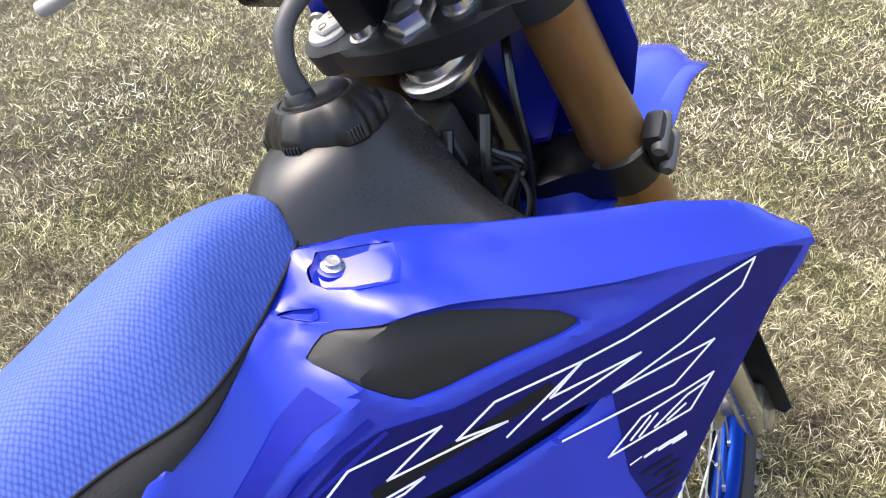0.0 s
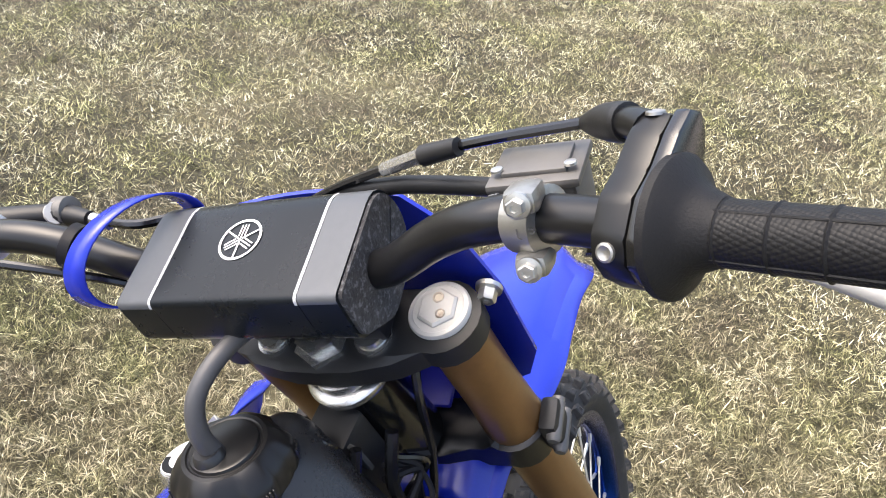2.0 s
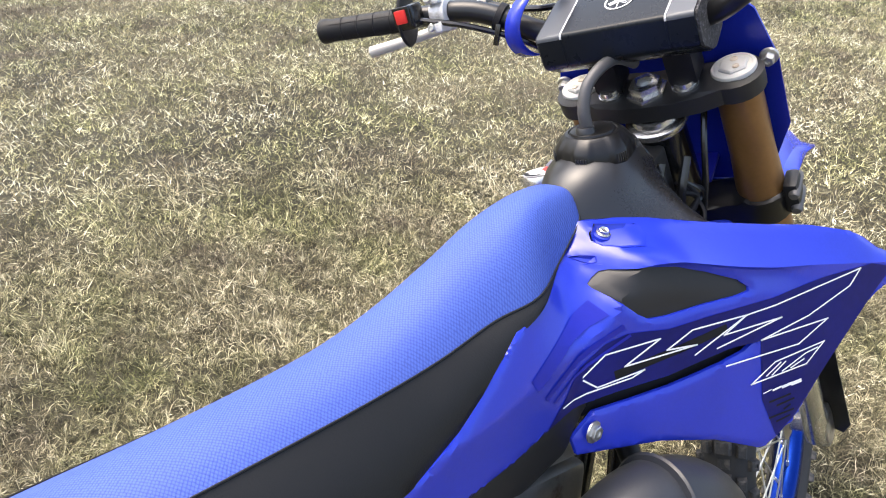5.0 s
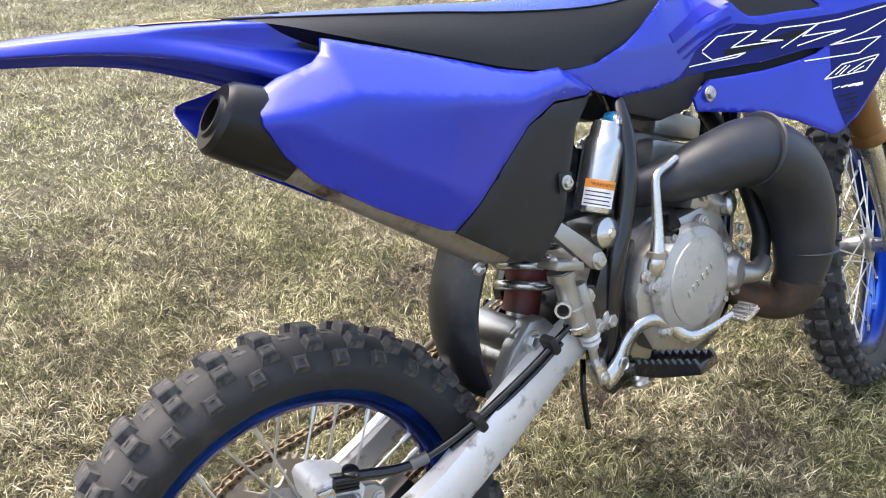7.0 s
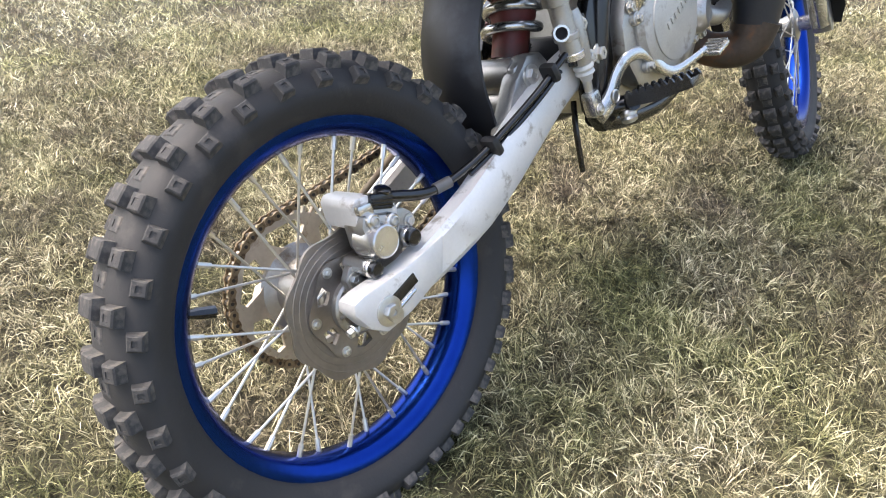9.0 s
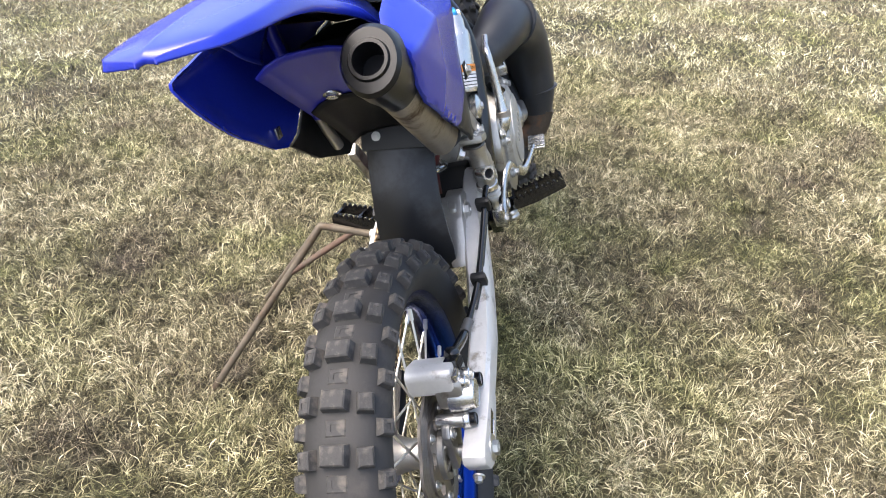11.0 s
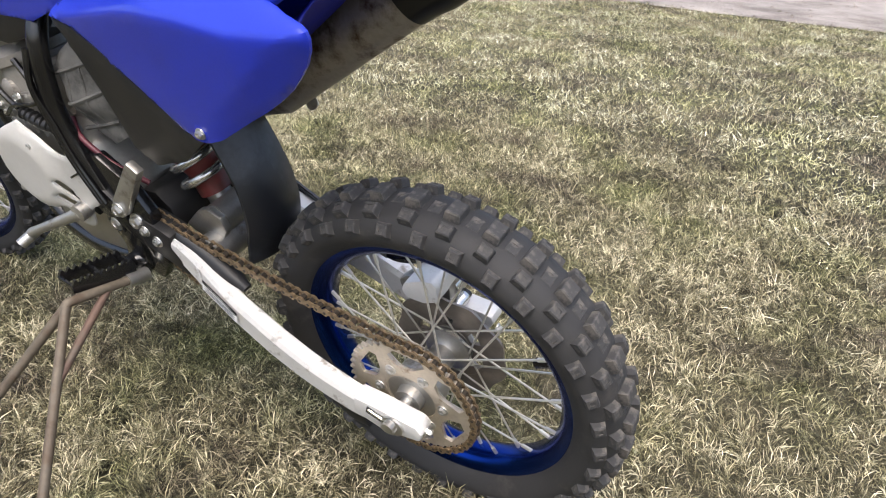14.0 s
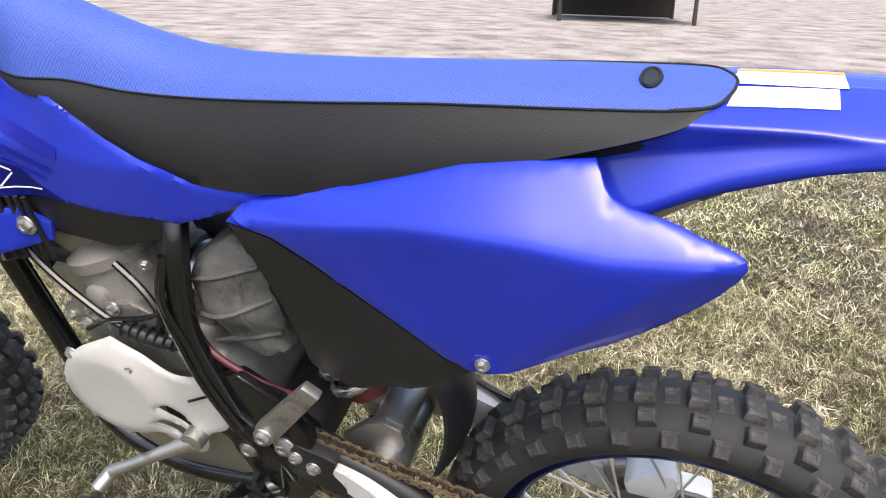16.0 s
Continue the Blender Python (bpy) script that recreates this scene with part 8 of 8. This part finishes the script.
    # throttle housing
    ey = -d
    ex = ey.cross(Vector((0, 0, 1))).normalized()
    local = STEER @ Matrix.Translation((0.742, -0.240, 0.819)) @ Matrix((ex, ey, ex.cross(ey))).transposed().to_4x4()
    form = [(-0.0255, 0.004), (-0.0265, -0.006), (-0.0205, -0.016), (-0.009, -0.0255), (0.008, -0.0265), (0.021, -0.017), (0.0255, 0.0), (0.0265, 0.014), (0.0300, 0.028), (0.0280, 0.0375), (0.0190, 0.0410), (0.0090, 0.0350), (-0.0030, 0.0250), (-0.0160, 0.0180)]
    th = part("throttle_housing", slab(form, -0.004, 0.012, 0.0035), CAPBLACK, bar, "black throttle housing with a cable horn", m=local)
    part("housing_cover", slab([(x * 1.03, z * 1.03) for x, z in form], -0.0115, -0.0045, 0.0020), GLOSS, th, m=local)
    part("housing_horn", tube([(0.020, 0.008, 0.034), (0.024, 0.016, 0.035), (0.028, 0.024, 0.0345)], [0.0078, 0.0072, 0.0068], 14, 3), CAPBLACK, th, m=local)
    part("cable_elbow_boot", tube([(0.028, 0.022, 0.0345), (0.030, 0.027, 0.0340), (0.036, 0.040, 0.0325), (0.042, 0.053, 0.0305)], [0.0088, 0.0092, 0.0080, 0.0044], 16), BLACK, th, "black rubber cable boot", m=local)
    for p, n_ in (((0.0200, 0.004, 0.0400), (0.1, 0.0, 1.0)), ((-0.0262, 0.004, -0.001), (-1.0, 0.0, 0.25))):
        part("housing_screw", turned([(0, 0.0042), (0.0012, 0.0040), (0.0016, 0.0030), (0.0008, 0.0012), (0.0008, 0.0004)], p, n_, 16), ALU, th, m=local)
    # front brake reservoir, clamp and lever
    bc = Vector((0.762, -0.187, 0.818))
    rsv = part("brake_reservoir", block((0.036, 0.042, 0.030), (0.796, -0.184, 0.8175), Matrix.Rotation(radians(-12), 3, "Y"), 0.004), CASE, bar, "grey front brake reservoir", m=STEER)
    part("reservoir_lid", block((0.040, 0.046, 0.005), (0.793, -0.184, 0.8335), Matrix.Rotation(radians(-12), 3, "Y"), 0.002), CASE, rsv, m=STEER)
    part("sight_glass", turned([(0, 0.009), (0.003, 0.009), (0.003, 0.006), (0.001, 0.0055), (0.001, 0.001)], (0.7755, -0.170, 0.822), (-0.95, 0.1, 0.2), 18), BRIGHT, rsv, m=STEER)
    part("lid_ridge", block((0.026, 0.032, 0.003), (0.7925, -0.184, 0.8368), Matrix.Rotation(radians(-12), 3, "Y"), 0.001), CASE, rsv, m=STEER)
    for y_ in (-0.166, -0.202):
        part("lid_screw", turned([(0, 0.0032), (0.0012, 0.003), (0.0015, 0.001)], (0.782, y_, 0.8365), (-0.2, 0, 0.98), 12), STEEL, rsv, m=STEER)
    cl = part("brake_clamp", turned([(-0.009, 0.0125), (-0.008, 0.0165), (0.008, 0.0165), (0.009, 0.0125)], bc, d, 26), ALU, rsv, "cast aluminium brake clamp", m=STEER)
    for dz, z2 in ((0.014, 1), (-0.016, -1)):
        part("clamp_ear", block((0.022, 0.016, 0.012), bc + Vector((-0.009, 0, dz)), None, 0.005), ALU, cl, m=STEER)
        part("clamp_bolt", bolt_mesh(0.0043, 0.006, bc + Vector((-0.020, 0, dz)), (-1, 0, 0.1)), STEEL, cl, m=STEER)
    mark = text("UP", 0.0075, STEER @ (bc + Vector((-0.0168, 0, -0.003))), STEER.to_3x3() @ Matrix(((0, -1, 0), (0, 0, 1), (-1, 0, 0))).transposed(), CASE, cl)
    mark.name = "cast_lettering"
    lv = part("brake_lever", tube([(0.790, -0.195, 0.806), (0.808, -0.225, 0.792), (0.812, -0.260, 0.780), (0.808, -0.300, 0.766), (0.801, -0.336, 0.753)], [0.008, 0.008, 0.0065, 0.006, 0.008], 12, 6), COVER, bar, "bright aluminium brake lever", m=STEER)
    part("lever_ball", turned([(-0.008, 0.004), (-0.004, 0.009), (0.004, 0.009), (0.008, 0.004)], (0.801, -0.338, 0.752), (0, 1, 0), 14), COVER, lv, m=STEER)
    part("lever_boot", tube([(0.780, -0.205, 0.803), (0.790, -0.240, 0.792)], [0.012, 0.009], 12, 1), GLOSS, lv, m=STEER)
    # left controls: stop switch, clutch perch, lever
    sw = part("stop_switch", block((0.022, 0.026, 0.026), (0.738, 0.2225, 0.836), Matrix.Rotation(radians(-10), 3, "Y"), 0.004), GLOSS, bar, "black stop switch with a red button", m=STEER)
    part("bezel", block((0.006, 0.0225, 0.0215), (0.7280, 0.2232, 0.8365), Matrix.Rotation(radians(-10), 3, "Y"), 0.0015), GLOSS, sw, m=STEER)
    part("red_button", block((0.006, 0.0150, 0.0145), (0.7260, 0.2235, 0.8365), Matrix.Rotation(radians(-10), 3, "Y"), 0.0015), RED, sw, "square red button", m=STEER)
    part("switch_lead", tube([(0.742, 0.212, 0.830), (0.754, 0.165, 0.816), (0.775, 0.12, 0.795), (0.795, 0.09, 0.775), (0.80, 0.05, 0.765)], 0.0032, 8), GLOSS, sw, "black wire", m=STEER)
    pc = Vector((0.7635, 0.194, 0.8335))
    ld = Vector((-0.05, 1, 0.04)).normalized()
    pr = part("clutch_perch", turned([(-0.010, 0.0125), (-0.009, 0.0165), (0.009, 0.0165), (0.010, 0.0125)], pc, ld, 26), ARM, bar, "bright aluminium clutch perch", m=STEER)
    for dz in (0.016, -0.014):
        part("clamp_ear", block((0.020, 0.017, 0.012), pc + Vector((-0.010, 0, dz)), None, 0.0035), ARM, pr, m=STEER)
        part("clamp_bolt", bolt_mesh(0.0045, 0.006, pc + Vector((-0.018, 0.004, dz)), (-1, 0, 0.1)), STEEL, pr, m=STEER)
    part("perch_arm", tube([(0.783, 0.200, 0.838), (0.804, 0.168, 0.832), (0.806, 0.143, 0.826)], [0.010, 0.008, 0.006], 12), BLACK, pr, m=STEER)
    part("adjuster_wheel", turned([(-0.006, 0.008), (-0.005, 0.011), (0.005, 0.011), (0.006, 0.008)], (0.808, 0.1665, 0.833), (0.1, -0.98, -0.1), 16), CASE, pr, m=STEER)
    part("adjuster_barrel", tube([(0.806, 0.140, 0.826), (0.805, 0.125, 0.822)], 0.0048, 10, 1), BRIGHT, pr, m=STEER)
    part("clutch_lever", tube([(0.800, 0.165, 0.835), (0.810, 0.20, 0.825), (0.800, 0.26, 0.815), (0.785, 0.325, 0.808)], [0.008, 0.007, 0.006, 0.007], 12), COVER, bar, "bright aluminium clutch lever", m=STEER)
    tie = part("cable_tie", turned([(-0.004, 0.0145), (-0.0035, 0.0155), (0.0035, 0.0155), (0.004, 0.0145)], (0.7785, 0.1320, 0.8168), (-0.22, 0.85, 0.5), 20), FLAT_BLACK, bar, "black zip tie", m=STEER)
    part("tie_tail", block((0.003, 0.006, 0.022), (0.764, 0.131, 0.800), Matrix.Rotation(radians(20), 3, "X"), 0.0006), GLOSS, tie, m=STEER)


handlebar()


# ---- prop stand ----
def prop_stand():
    to_world = BIKE
    knee = to_world @ Vector((0.416, 0.222, 0.135))
    hook = to_world @ Vector((0.415, 0.120, 0.105))
    side = hook.lerp(knee, 0.44)
    f1 = to_world @ Vector((0.309, 0.483, -0.10))
    f2 = to_world @ Vector((0.590, 0.476, -0.09))
    f1.z = f2.z = 0.0
    st = new("prop_stand")
    st.location = (f1 + f2) / 2
    tagged(st, "rusty bent steel rod prop stand hooked under the footpeg", "stand")
    inv = Matrix.Translation(-(f1 + f2) / 2)
    j = f1.lerp(knee, 0.74)
    part("rod", tube([hook, knee + Vector((0, -0.015, 0.004)), knee, knee.lerp(f1, 0.08), f1], 0.0065, 10, 4), RUST, st, m=inv)
    toe = f2.lerp(f1, 0.3)
    toe.z = 0.004
    f2.z = 0.012
    part("rod", tube([knee, knee.lerp(f2, 0.5), knee.lerp(f2, 0.96), f2.lerp(toe, 0.15), toe], 0.0065, 10, 4), RUST, st, m=inv)
    part("brace", tube([side, side.lerp(j, 0.5), j], 0.0055, 10, 2), REDRUST, st, m=inv)
    part("hook_sleeve", tube([hook.lerp(knee, 0.15), hook.lerp(knee, -0.15)], 0.0105, 12, 1), STEEL, st, m=inv)


prop_stand()


yard_table(((2.66, -14.1), (0.12, -14.7)))
